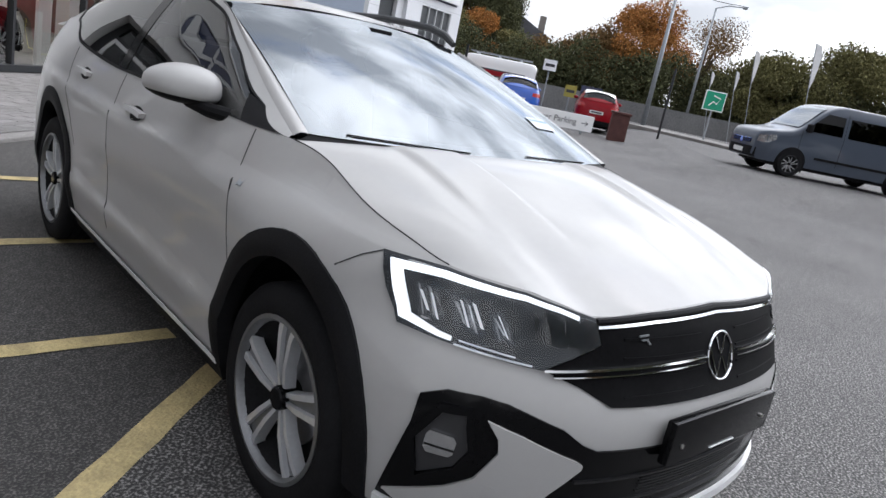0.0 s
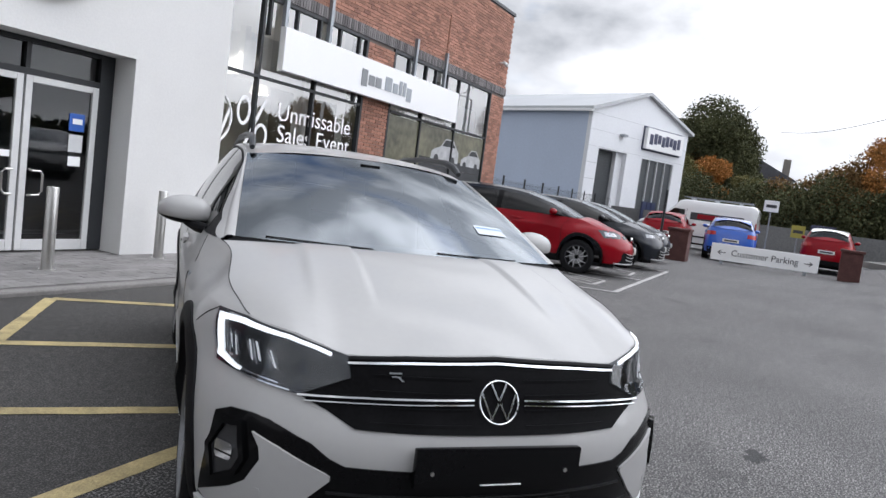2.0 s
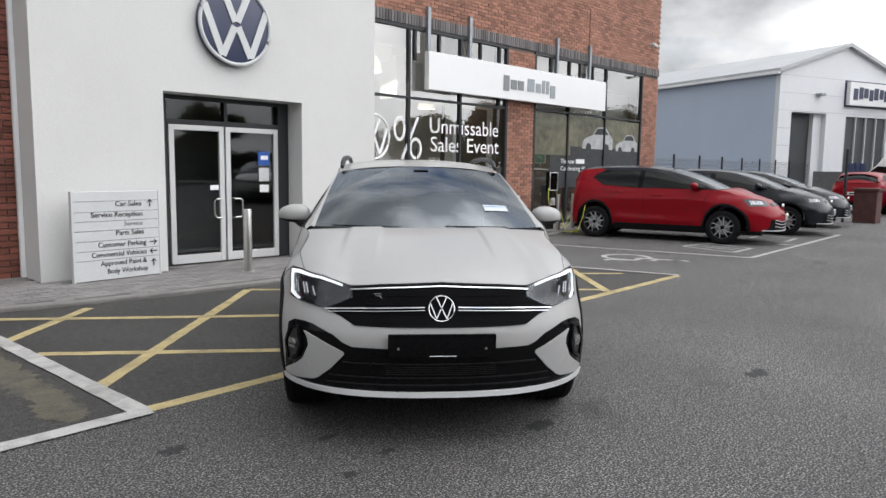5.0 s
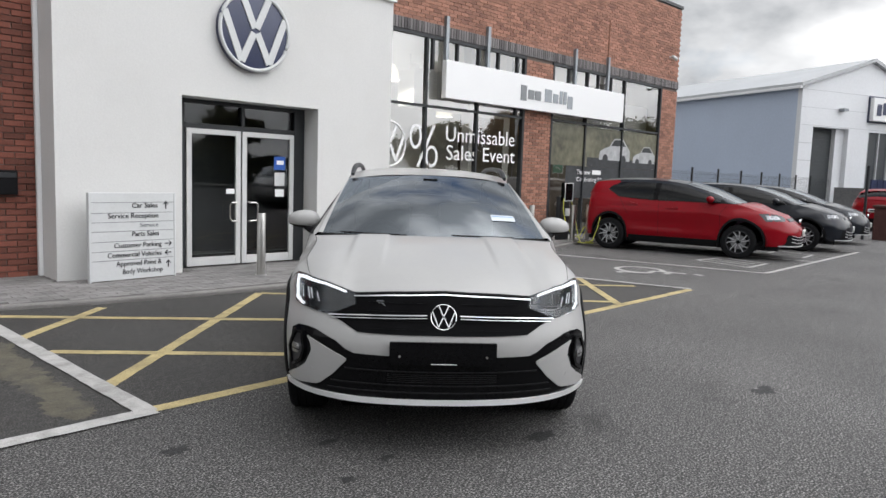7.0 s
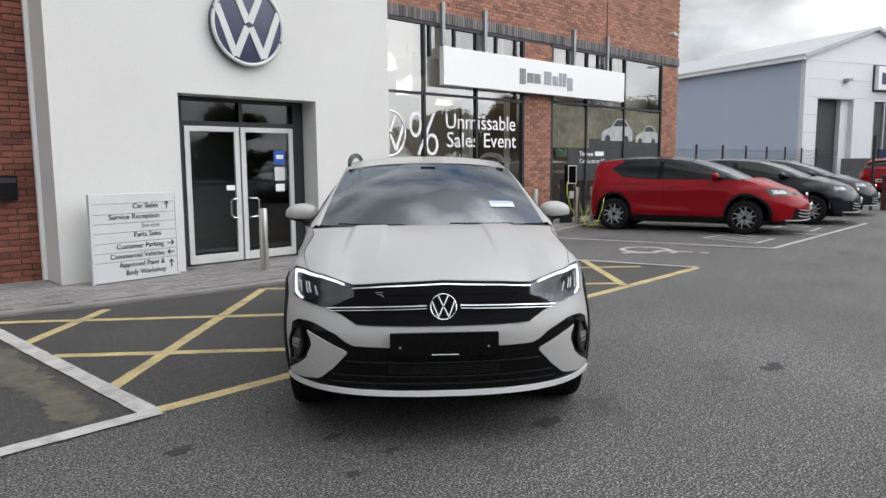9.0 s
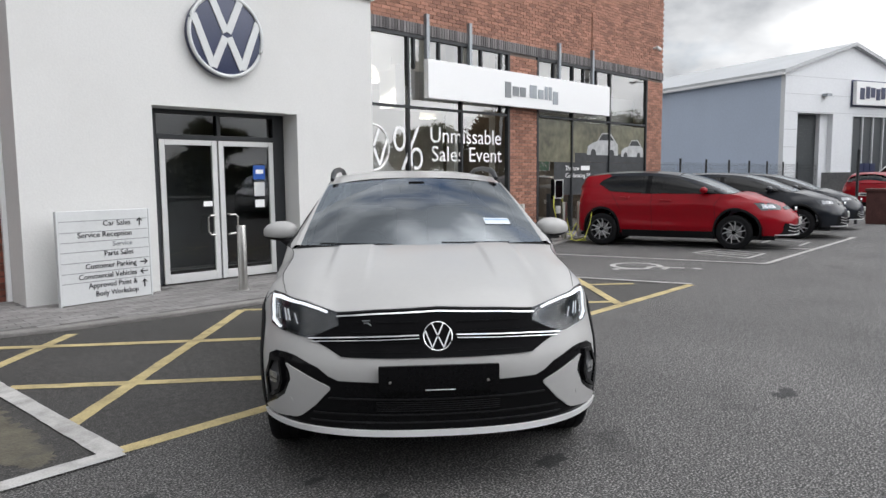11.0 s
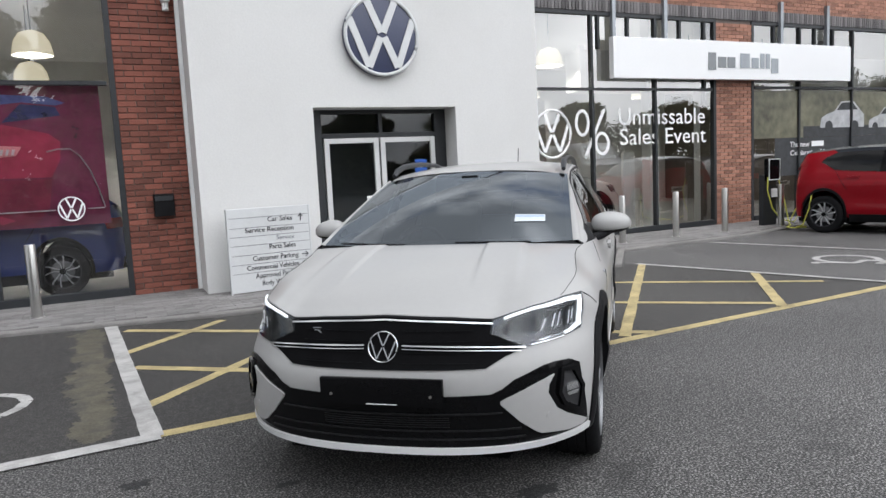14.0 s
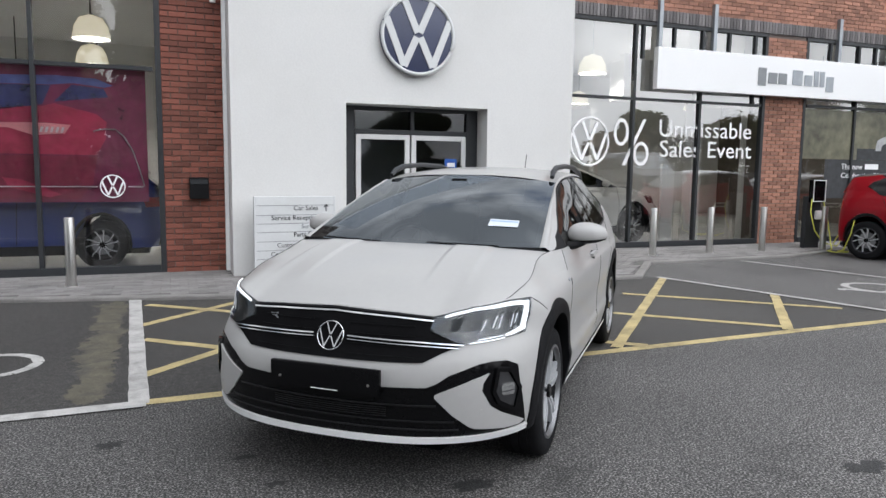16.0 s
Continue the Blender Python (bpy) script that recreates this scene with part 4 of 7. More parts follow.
    # pods and fog lamps
    cpart("bumper_pod", panel([(.735, .582), (.65, .558), (.51, .506), (.492, .496), (.492, .484), (.57, .405), (.645, .350), (.67, .340), (.82, .322), (.91, .322), (.945, .338), (.88, .366), (.80, .400), (.74, .438), (.698, .51), (.705, .545)], side_place, .04, .014, .012), M_PAINT, "pale grey bumper pod")
    fog = cpart("fog_lamp", panel([(.835, .577), (.785, .584), (.765, .50), (.79, .455), (.868, .415), (.885, .50)], side_place, .03, .009, .006), M_FOGBACK, "fog lamp in a grey recess")
    cpart("fog_reflector", panel([(.862, .520), (.855, .530), (.800, .528), (.792, .516), (.795, .486), (.803, .478), (.855, .476), (.864, .488)], side_place, .02, .016, .008), M_CHROME, "chrome fog lamp", parent=fog)
    cpart("fog_divider", strip([(.862, .496), (.794, .495)], .004, side_place, .0175, .004), M_GLOSSBLACK, parent=fog)
    cpart("fog_surround", strip([(.845, .588), (.778, .594), (.754, .50), (.782, .447), (.872, .402), (.897, .50), (.845, .588)], .018, side_place, .020, .014), M_GLOSSBLACK, "black fog lamp surround")
    cpart("parking_sensor", panel(ellipse_arc(.70, .415, .013, .013, 0, 345, 14), side_place, .03, .0165, .002), M_PAINT)
    # cabin side: glass, pillars
    cpart("side_window", panel([(1.33, .02), (2.44, .02), (2.42, .935), (2.2, .94), (1.9, .925), (1.62, .87), (1.40, .66)], cab_place, .07, .0), M_SIDEGLASS, "tinted front side window")
    cpart("side_window", panel([(2.53, .02), (3.36, .02), (3.54, .14), (3.58, .45), (3.52, .82), (3.40, .935), (2.51, .935)], cab_place, .07, .0), M_SIDEGLASS, "tinted rear side window")
    cpart("b_pillar", panel([(2.44, .0), (2.53, .0), (2.51, .945), (2.42, .945)], cab_place, .06, .002, .02), M_GLOSSBLACK, "gloss black door pillar")
    cpart("mirror_sail", panel([(1.12, .035), (1.33, .02), (1.40, .66), (1.29, .78)], cab_place, .05, .001, .02), M_BLACK)
    cpart("window_trim", strip([(1.29, .76), (1.40, .74), (1.62, .885), (1.9, .94), (2.2, .955), (2.6, .955), (3.41, .955), (3.55, .83), (3.61, .45), (3.56, .12), (3.37, -.01), (2.5, .0), (1.13, .03)], .024, cab_place, .004, .02), M_BLACK, "black window surround")
    cpart("roof_side", panel([(1.10, .0), (1.12, .035), (1.29, .78), (1.40, .76), (1.62, .885), (1.9, .94), (2.2, .955), (2.6, .955), (3.41, .955), (3.55, .83), (3.61, .45), (3.56, .12), (3.37, .0), (4.10, .0), (4.10, 1), (3.5, 1), (2.7, 1), (2.0, 1), (1.4, 1), (1.2, 1), (1.105, 1)], cab_place, .06), M_PAINT, angle=60)
    wsb = lambda t, s=s: Vector((s * (.712 - .104 * t), 1.088 + .929 * t, 1.042 + .340 * t + .012 * math.sin(math.pi * t)))
    cpart("a_pillar", sheet(lambda a, b: wsb(a) * (1 - b) + Vector((s * EDGE_X(1.10 + .92 * a), 1.10 + .92 * a, EDGE_Z(1.10 + .92 * a))) * b + Vector((s * .006, -.006, .008)) * math.sin(math.pi * b), 24, 4, (s, -1, 1)), M_PAINT, angle=60)
    # door mirror
    mir = bmesh.new()
    bmesh.ops.create_uvsphere(mir, u_segments=24, v_segments=16, radius=1)
    for v in mir.verts:
        x, y, z = v.co
        if y > 0.25:
            y = 0.25
        v.co = Vector((s * (.895 + .115 * math.copysign(abs(x) ** .8, x) * s), 1.60 + .10 * y + .03 * x * s, 1.078 + (.076 if z > 0 else .052) * math.copysign(abs(z) ** .75, z) * (1.0 - .22 * max(0, x * s))))
    up = mir.copy()
    bmesh.ops.bisect_plane(up, geom=up.verts[:] + up.edges[:] + up.faces[:], plane_co=(s * .9, 0, 1.052), plane_no=(-s * .07, 0, 1), clear_inner=True)
    bmesh.ops.bisect_plane(mir, geom=mir.verts[:] + mir.edges[:] + mir.faces[:], plane_co=(s * .9, 0, 1.052), plane_no=(-s * .07, 0, 1), clear_outer=True)
    dm = cpart("door_mirror", up, M_PAINT, "pale grey door mirror cap")
    cpart("mirror_base", mir, M_BLACK, "black mirror underside", parent=dm)
    cpart("mirror_arm", tube([(s * .79, 1.42, 1.020), (s * .84, 1.50, 1.025), (s * .88, 1.58, 1.040)], [.026, .024, .022], 10), M_BLACK, parent=dm)
    cpart("mirror_glass", prism([(s * .81, 1.040), (s * .97, 1.050), (s * .965, 1.120), (s * .83, 1.125)], (1.626, 1.632), WALL), M_CHROME, parent=dm)
    # roof rail
    rail = [(s * .585, 2.03, 1.415), (s * .580, 2.10, 1.452), (s * .574, 2.22, 1.478), (s * .566, 2.6, 1.494), (s * .560, 3.0, 1.486), (s * .556, 3.35, 1.440), (s * .555, 3.5, 1.38)]
    cpart("roof_rail", tube(rail, [.014, .02, .02, .018, .018, .018, .010], 10), M_FRAME, "dark grey roof rail")

nose = lambda a, b, off=0.0: skin(a, b, off)
mirror_poly = lambda half: half + [(-u, z) for u, z in half[::-1] if u > 1e-6]
half_grille = [(0.0, .632), (.30, .632), (.44, .634), (.53, .674), (.625, .702), (.47, .765), (.487, .812), (.30, .828), (0.0, .840)]
left = [(-u, z) for u, z in half_grille[::-1]]
cpart("grille", panel(half_grille + left[1:-1], nose, .04, .004, .012), M_GRILLE, "black grille insert")
for row in range(4):
    for half in (1, -1):
        z = .655 + .042 * row
        cpart("grille_bar", strip([(half * .09, z), (half * .40, z - .002)], .005, nose, .007, .003), M_GRILLE)
cpart("grille_trim", strip([(-.487, .805), (-.30, .817), (0, .828), (.30, .817), (.487, .805)], .0062, nose, .012, .012), M_CHROME, "chrome strip")
cpart("shut_line", strip([(-.487, .8175), (-.30, .8295), (0, .8405), (.30, .8295), (.487, .8175)], .007, nose, .010, .012), M_BLACK)
for half in (1, -1):
    cpart("grille_trim", strip([(half * .625, .704), (half * .52, .712), (half * .42, .718), (half * .30, .722), (half * .085, .728)], .0052, nose, .014, .012), M_CHROME, "chrome strip")
    cpart("grille_trim", strip([(half * .60, .692), (half * .50, .699), (half * .40, .704), (half * .30, .707), (half * .085, .714)], .0030, nose, .012, .01), M_CHROME, "chrome strip")
half_mask = [(0.0, .302), (.42, .302), (.67, .302), (.88, .304), (.965, .318), (.935, .42), (.905, .53), (.898, .600), (.84, .624), (.757, .628), (.695, .622), (.637, .606), (.555, .580), (.50, .545), (.455, .527), (.267, .524), (0.0, .524)]
left = [(-u, z) for u, z in half_mask[::-1]]
cpart("lower_bumper", panel(half_mask + left[1:-1], nose, .04, .006, .010), M_GLOSSBLACK, "gloss black lower bumper")
for z, w in ((.448, .50), (.375, .58), (.338, .60)):
    cpart("intake_slat", strip([(-w, z), (-w * .5, z), (0, z), (w * .5, z), (w, z)], .006, nose, .014, .012), M_SLAT, "satin black intake slat")
for k in range(5):
    cpart("intake_mesh", strip([(-.28, .392 + .010 * k), (0, .392 + .010 * k), (.28, .392 + .010 * k)], .003, nose, .010, .004), M_SLAT)
cpart("lower_lip", strip([(-.965, .303), (-.90, .299), (-.67, .294), (-.3, .292), (0, .292), (.3, .292), (.67, .294), (.90, .299), (.965, .303)], .027, nose, .020, .034), M_SILVER, "silver lower lip")
cpart("undertray", sheet(lambda a, b: Vector(((2 * a - 1) * (.50 + .1 * b), .12 + .5 * b, .235)), 6, 4), M_BLACK)
cpart("floor_pan", box(-.60, .60, .35, 4.0, .20, .26), M_BLACK)
plate = cpart("number_plate", box(-.268, .268, -.024, .004, .488, .604, .006), M_GLOSSBLACK, "black blank plate holder")
for x in (-.217, .217):
    cpart("screw", lathe([(0, -.028), (.006, -.028), (.006, -.022)], 12, "y"), M_STEEL, parent=plate).matrix_basis = pose(x, 0, .535)
cpart("plate_script", box(-.062, .07, -.027, -.022, .4952, .4982), M_WINK, "line of tiny white print", parent=plate)
# roundel
bz, br = .717, .068
badge = cpart("badge", lathe([(0, -.004), (br - .008, -.004), (br - .008, -.010), (br, -.008), (br, .02)], 40, "y"), M_GLOSSBLACK, "round chrome-rimmed roundel")
badge.matrix_basis = pose(0, .056, bz, -19)
rim_bm = bmesh.new()
add_tube(rim_bm, [(br * .94 * math.cos(2 * math.pi * k / 40), -.010, br * .94 * math.sin(2 * math.pi * k / 40)) for k in range(40)], .0034, 8, True)
cpart("badge_rim", rim_bm, M_CHROME, "chrome ring", parent=badge)
emblem_parts(br * .92, -.012, -.004, .0058, M_CHROME, badge, "chrome stroke")
for s in (1, -1):
    cpart("wing_emblem", panel([(1.745, .878), (1.770, .885), (1.767, .872), (1.778, .855), (1.760, .862), (1.750, .858)], lambda a, b, off=0.0, s=s: skin(s * a, b, off), .03, .003, .003), M_GALV, "small grey wing emblem")
# model emblem in the grille
em = bmesh.new()
for za, zb, xa, xb in ((.786, .790, -.338, -.300), (.777, .780, -.330, -.302)):
    add_box(em, xa, xb, .092 + .4 * (za - .777), .0955 + .4 * (za - .777), za, zb)
add_prism(em, [(-.312, .777), (-.305, .777), (-.292, .766), (-.300, .766)], (.088, .0915), WALL)
cpart("emblem", em, M_GREYINK, "small grey emblem")

# glasshouse
wind = lambda a, b: (lambda x: Vector((x * (.712 - .104 * b), (.945 + .143 * x * x) + (.987 - .058 * x * x) * b, (1.046 - .004 * x * x) + (.378 - .038 * x * x) * b + .030 * math.sin(math.pi * b) * (1 - .4 * x * x))))(2 * a - 1)
cpart("windscreen", sheet(wind, 36, 24, (0, -1, 1)), M_CARGLASS, "large raked windscreen", angle=80)
cpart("windscreen_band", sheet(lambda a, b: wind(a, .0 + .05 * b) + Vector((0, .002, -.004)), 30, 2), M_BLACK, "black lower windscreen band")
cpart("windscreen_band", sheet(lambda a, b: wind(a, .955 + .045 * b) + Vector((0, .002, -.004)), 30, 2), M_BLACK)
for half in (0, 1):
    cpart("windscreen_band", sheet(lambda a, b: wind(half + (.022 * a if not half else -.022 * a), b) + Vector((0, .002, -.004)), 2, 24), M_BLACK)
cpart("cowl", sheet(lambda a, b: bonnet(a, 1) * (1 - b) + wind(a, 0) * b + Vector((0, 0, -.004)), 30, 2, (0, 0, 1)), M_BLACK, "black cowl panel")


def roof(s, t):
    a = 2 * s - 1
    y = (1.932 + .085 * a * a) + (4.05 - 1.932) * t * 1.0
    e = EDGE_Z(max(y, 2.0))
    z = e + (CROWN(y) - e) * (1 - abs(a) ** 2.6)
    return Vector((a * EDGE_X(max(y, 2.0)), y, z))


cpart("roof", sheet(lambda s, t: roof(s, t * .80), 40, 40, (0, 0, 1)), M_PAINT, angle=60)
cpart("rear_window", sheet(lambda s, t: roof(s, .80 + .20 * t), 24, 12, (0, 0, 1)), M_SIDEGLASS, "dark rear window")
cpart("tailgate", sheet(lambda s, t: roof(s, 1) * (1 - t) + Vector(((2 * s - 1) * .70, 4.10 + .07 * (1 - (2 * s - 1) ** 2), 1.10)) * t, 20, 4), M_PAINT)
cpart("aerial", tube([(.06, 3.45, 1.415), (.06, 3.53, 1.60)], [.004, .003], 6), M_BLACK, "short black roof aerial")
for s in (1, -1):
    for y, k in ((FW, 1), (RW, 1)):
        add_wheel(car, "split", pose(s * .742, y, TYRE_R, 0, 0, (0 if s > 0 else 180)))
# wipers
for x0, x1, y0 in ((-.18, -.60, 1.0), (.50, .10, 1.0)):
    n = 10
    pts = [wind(.5 + (x0 + (x1 - x0) * k / n) / 1.424, .008 + .014 * k / n) + Vector((0, -.003, .002)) for k in range(n + 1)]
    cpart("wiper", tube(pts, .0026, 6), M_BLACK)
# inside
cpart("dashboard", sheet(lambda a, b: Vector(((2 * a - 1) * .68, 1.12 + .55 * b, 1.00 + .03 * math.sin(math.pi * b) - .10 * b * b + (.05 * math.exp(-(((2 * a - 1) * .68 + .33) / .16) ** 2) * smooth(.5, .9, b)))), 30, 10, (0, 0, 1)), M_CABIN, "dark dashboard")
cpart("dash_face", sheet(lambda a, b: Vector(((2 * a - 1) * .68, 1.67 + .04 * b, .93 - .45 * b)), 8, 4), M_CABIN)
cpart("steering_wheel", tube([(-.35 + .18 * math.cos(2 * math.pi * k / 28), 1.80 + .06 * math.sin(2 * math.pi * k / 28), .90 + .17 * math.sin(2 * math.pi * k / 28)) for k in range(28)], .015, 8, True), M_CABIN, "black steering wheel")
for x in (-.36, .36):
    cpart("seat", seat_mesh(), M_SEAT, "dark fabric front seat").matrix_basis = pose(x, 2.05, .18)
cpart("rear_bench", box(-.60, .60, 3.10, 3.30, .45, 1.05, .05), M_SEAT, "dark fabric rear bench")
cpart("rear_view_mirror", box(-.11, .11, 1.93, 1.96, 1.315, 1.375, .012), M_BLACK)
cpart("sensor_housing", prism([(-.05, 1.40), (.05, 1.40), (.07, 1.36), (-.07, 1.36)], (1.82, 1.90), WALL), M_BLACK)
sticker = cpart("paper_notice", sheet(lambda a, b: wind(.5 + (.385 + .165 * a) / 1.38, .215 + .080 * b) + Vector((0, -.003, .003)), 6, 3), M_PAPER, "white paper notice on the windscreen")
cpart("print_band", sheet(lambda a, b: wind(.5 + (.39 + .155 * a) / 1.38, .268 + .008 * b) + Vector((0, -.0045, .0045)), 6, 1), M_BLUEPAPER, parent=sticker)
cpart("tax_disc", sheet(lambda a, b: wind(.045 + .035 * a, .91 + .025 * b) + Vector((0, .012, -.008)), 3, 2), M_PAPER)

# ---- glazing, doors and fittings of the showroom ----
def window(name, x0, x1, z0, z1, y, mullions, transoms, label, face=0.07, extra=(), pane=None):
    """A framed shop window in the plane y: frame members, and a pane in each field."""
    w = tagged(empty(name), label, "window", kind="structure")
    d0, d1 = y - 0.01, y + 0.10
    part("window_frame", box(x0, x0 + face, d0, d1, z0, z1, .004), M_FRAME, w)
    part("window_frame", box(x1 - face, x1, d0, d1, z0, z1, .004), M_FRAME, w)
    part("window_frame", box(x0 + face, x1 - face, d0, d1, z1 - face, z1, .004), M_FRAME, w)
    part("window_sill", box(x0 + face, x1 - face, d0 - .02, d1, z0, z0 + .10, .004), M_FRAME, w)
    for x in mullions:
        part("mullion", box(x - .025, x + .025, d0 + .002, d1 - .002, z0 + .10, z1 - face), M_FRAME, w)
    xs = [x0 + face] + list(mullions) + [x1 - face]
    zs = [z0 + .10] + list(transoms) + [z1 - face]
    for z in transoms:
        for xa, xb in zip(xs, xs[1:]):
            part("transom", box(xa + .03, xb - .03, d0 + .004, d1 - .004, z - .025, z + .025), M_FRAME, w)
    for xa, xb in zip(xs, xs[1:]):
        for za, zb in zip(zs, zs[1:]):
            bm = bmesh.new()
            bm.faces.new([bm.verts.new(p) for p in ((xa, y + .04, za), (xb, y + .04, za), (xb, y + .04, zb), (xa, y + .04, zb))])
            part("pane", bm, pane or M_GLASS, w).visible_shadow = False
    for a in extra:
        part("glazing_bar", box(*a), M_FRAME, w)
    return w


window("window_1", BX1, PIERS[0][0], PAVE, 4.22, GY, (7.41, 8.93), (2.81,), "tall shop window in dark grey frames over the paving",
       extra=((7.55, 7.60, GY, GY + .09, 3.55, 4.15), (8.25, 8.30, GY, GY + .09, 3.55, 4.15), (9.55, 9.60, GY, GY + .09, 3.55, 4.15), (10.20, 10.25, GY, GY + .09, 2.8, 4.15)))
window("window_2", PIERS[0][1], PIERS[1][0], PAVE, 4.22, GY, (13.03, 14.80), (2.86,), "tall shop window in dark grey frames beside a brick pier",
       extra=((12.2, 12.25, GY, GY + .09, 3.55, 4.15), (13.5, 13.55, GY, GY + .09, 3.55, 4.15), (14.1, 14.15, GY, GY + .09, 3.55, 4.15)))
window("window_3", -9.0, -0.72, PAVE, 4.45, LY, (-7.2, -5.6, -3.9, -2.21), (2.72,), "tall showroom window beside a brick pier", pane=M_CLEARGLASS)

# entrance doors
door = tagged(empty("door_1"), "closed white-framed double glass doors in a deep recess", "door", kind="structure")
part("door_frame", box(DX0 + .002, DX0 + .20, DY - .02, DY + .08, PAVE, DTOP - .002, .004), M_FRAME, door)
part("door_frame", box(3.53, DX1 - .002, DY - .02, DY + .08, PAVE, DTOP - .002, .004), M_FRAME, door, "dark side frame")
part("door_frame", box(DX0 + .20, 3.53, DY - .02, DY + .08, 1.955, 2.02, .004), M_FRAME, door)
part("door_frame", box(DX0 + .20, 3.53, DY - .02, DY + .08, 2.29, DTOP - .002, .004), M_FRAME, door)
part("door_frame", box(2.65, 2.70, DY - .02, DY + .08, 2.02, 2.29), M_FRAME, door)
bm = bmesh.new()
bm.faces.new([bm.verts.new(p) for p in ((DX0 + .2, DY + .03, 2.02), (3.53, DY + .03, 2.02), (3.53, DY + .03, 2.29), (DX0 + .2, DY + .03, 2.29))])
part("pane", bm, M_DOORGLASS, door).visible_shadow = False
for x0, x1, hx in ((1.83, 2.635, 2.56), (2.66, 3.52, 2.74)):
    leaf = part("door_leaf", box(x0, x0 + .075, DY - .03, DY + .02, PAVE + .01, 1.95, .006), M_WFRAME, door, "white door leaf")
    part("leaf_rail", box(x1 - .075, x1, DY - .03, DY + .02, PAVE + .01, 1.95, .006), M_WFRAME, leaf)
    part("leaf_rail", box(x0 + .075, x1 - .075, DY - .028, DY + .018, PAVE + .01, PAVE + .13, .004), M_WFRAME, leaf)
    part("leaf_rail", box(x0 + .075, x1 - .075, DY - .028, DY + .018, 1.88, 1.95, .004), M_WFRAME, leaf)
    bm = bmesh.new()
    bm.faces.new([bm.verts.new(p) for p in ((x0 + .07, DY, PAVE + .1), (x1 - .07, DY, PAVE + .1), (x1 - .07, DY, 1.9), (x0 + .07, DY, 1.9))])
    part("pane", bm, M_DOORGLASS, leaf).visible_shadow = False
    s = -1 if hx < 2.65 else 1
    part("door_handle", tube([(hx + s * .02, DY - .03, .66), (hx + s * .02, DY - .10, .67), (hx + s * .10, DY - .105, .675), (hx + s * .13, DY - .105, .72), (hx + s * .13, DY - .105, .90), (hx + s * .10, DY - .105, .935), (hx + s * .02, DY - .10, .935), (hx + s * .02, DY - .03, .945)], .013, 8), M_STEEL, leaf, "steel pull handle")
part("notice", box(2.42, 2.55, DY - .012, DY - .008, 1.06, 1.13), M_WINK, door, "small white notice")
poster_blue = surf("blue_poster", (0.02, 0.10, 0.42), 0.5, var=0.1, bump=0.0)
part("door_sticker", box(3.19, 3.38, DY - .012, DY - .008, 1.42, 1.62), poster_blue, door, "blue sticker")
part("door_sticker", box(3.23, 3.35, DY - .016, DY - .013, 1.50, 1.56), M_WINK, door, "white emblem on the sticker")
part("door_sticker", box(3.20, 3.37, DY - .012, DY - .008, 1.18, 1.38), M_SIGNGREY, door, "white notice")
part("door_sticker", box(3.21, 3.36, DY - .012, DY - .008, 1.02, 1.13), M_WINK, door, "white notice")
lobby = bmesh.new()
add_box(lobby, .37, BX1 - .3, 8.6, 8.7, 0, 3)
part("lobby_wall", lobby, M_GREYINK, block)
part("lobby_ceiling", box(.37, BX1 - .3, BY + .40, 8.6, 2.6, 2.7), M_CEIL, block)
part("lobby_light", box(1.9, 2.1, 7.5, 7.7, 2.585, 2.598), M_SIGN, block)

# roundel on the block
logo = tagged(empty("wall_roundel", pose(2.605, BY, 3.285)), "navy and silver round wall emblem on white render", "sign")
R = 0.535
part("drum", lathe([(0, -.09), (R - .05, -.09), (R, -.075), (R, -.01)], 64, "y"), M_NAVY, logo, smooth=True)
soft_edges(logo.children[0])
part("ring", tube([(.965 * R * math.cos(2 * math.pi * k / 64), -.092, .965 * R * math.sin(2 * math.pi * k / 64)) for k in range(64)], .026, 8, True), M_SIGNGREY, logo, "silver ring", smooth=True)
emblem_parts(R * .95, -.108, -.089, .095, M_SIGNGREY, logo, "silver stroke")

# fascia sign on steel posts
fas = tagged(empty("fascia_sign", pose(0, 7.955, 0)), "long white fascia sign hung on grey steel posts", "sign")
part("panel", box(7.74, 14.42, 0, .13, 2.99, 3.745, .006), M_SIGN, fas)
for x in (7.88, 9.14, 12.37, 13.84):
    part("post", box(x - .04, x + .04, .135, .225, 2.98, 4.64, .004), M_GALV, fas, "grey steel post")
for x0, x1, z0, z1, mat, lab in ((10.10, 10.30, 3.17, 3.51, M_GREYINK, "dark grey lettering bar"), (10.36, 10.58, 3.22, 3.43, M_GREYINK, "dark grey lettering bar"), (10.62, 10.83, 3.22, 3.43, M_GREYINK, "dark grey lettering bar"),
                                 (10.98, 11.24, 3.22, 3.51, M_GALV, "silver grey lettering bar"), (11.30, 11.50, 3.22, 3.43, M_GALV, "silver grey lettering bar"), (11.55, 11.67, 3.22, 3.52, M_GALV, "silver grey lettering bar"),
                                 (11.71, 11.83, 3.22, 3.52, M_GALV, "silver grey lettering bar"), (11.88, 12.08, 3.13, 3.43, M_GALV, "silver grey lettering bar")):
    part("name_bar", box(x0, x1, -.012, -.002, z0, z1), mat, fas, lab)

# vinyl on the glass
VY = GY + .034
vin = tagged(empty("window_lettering"), "white vinyl sales lettering stuck on the shop window", "lettering")


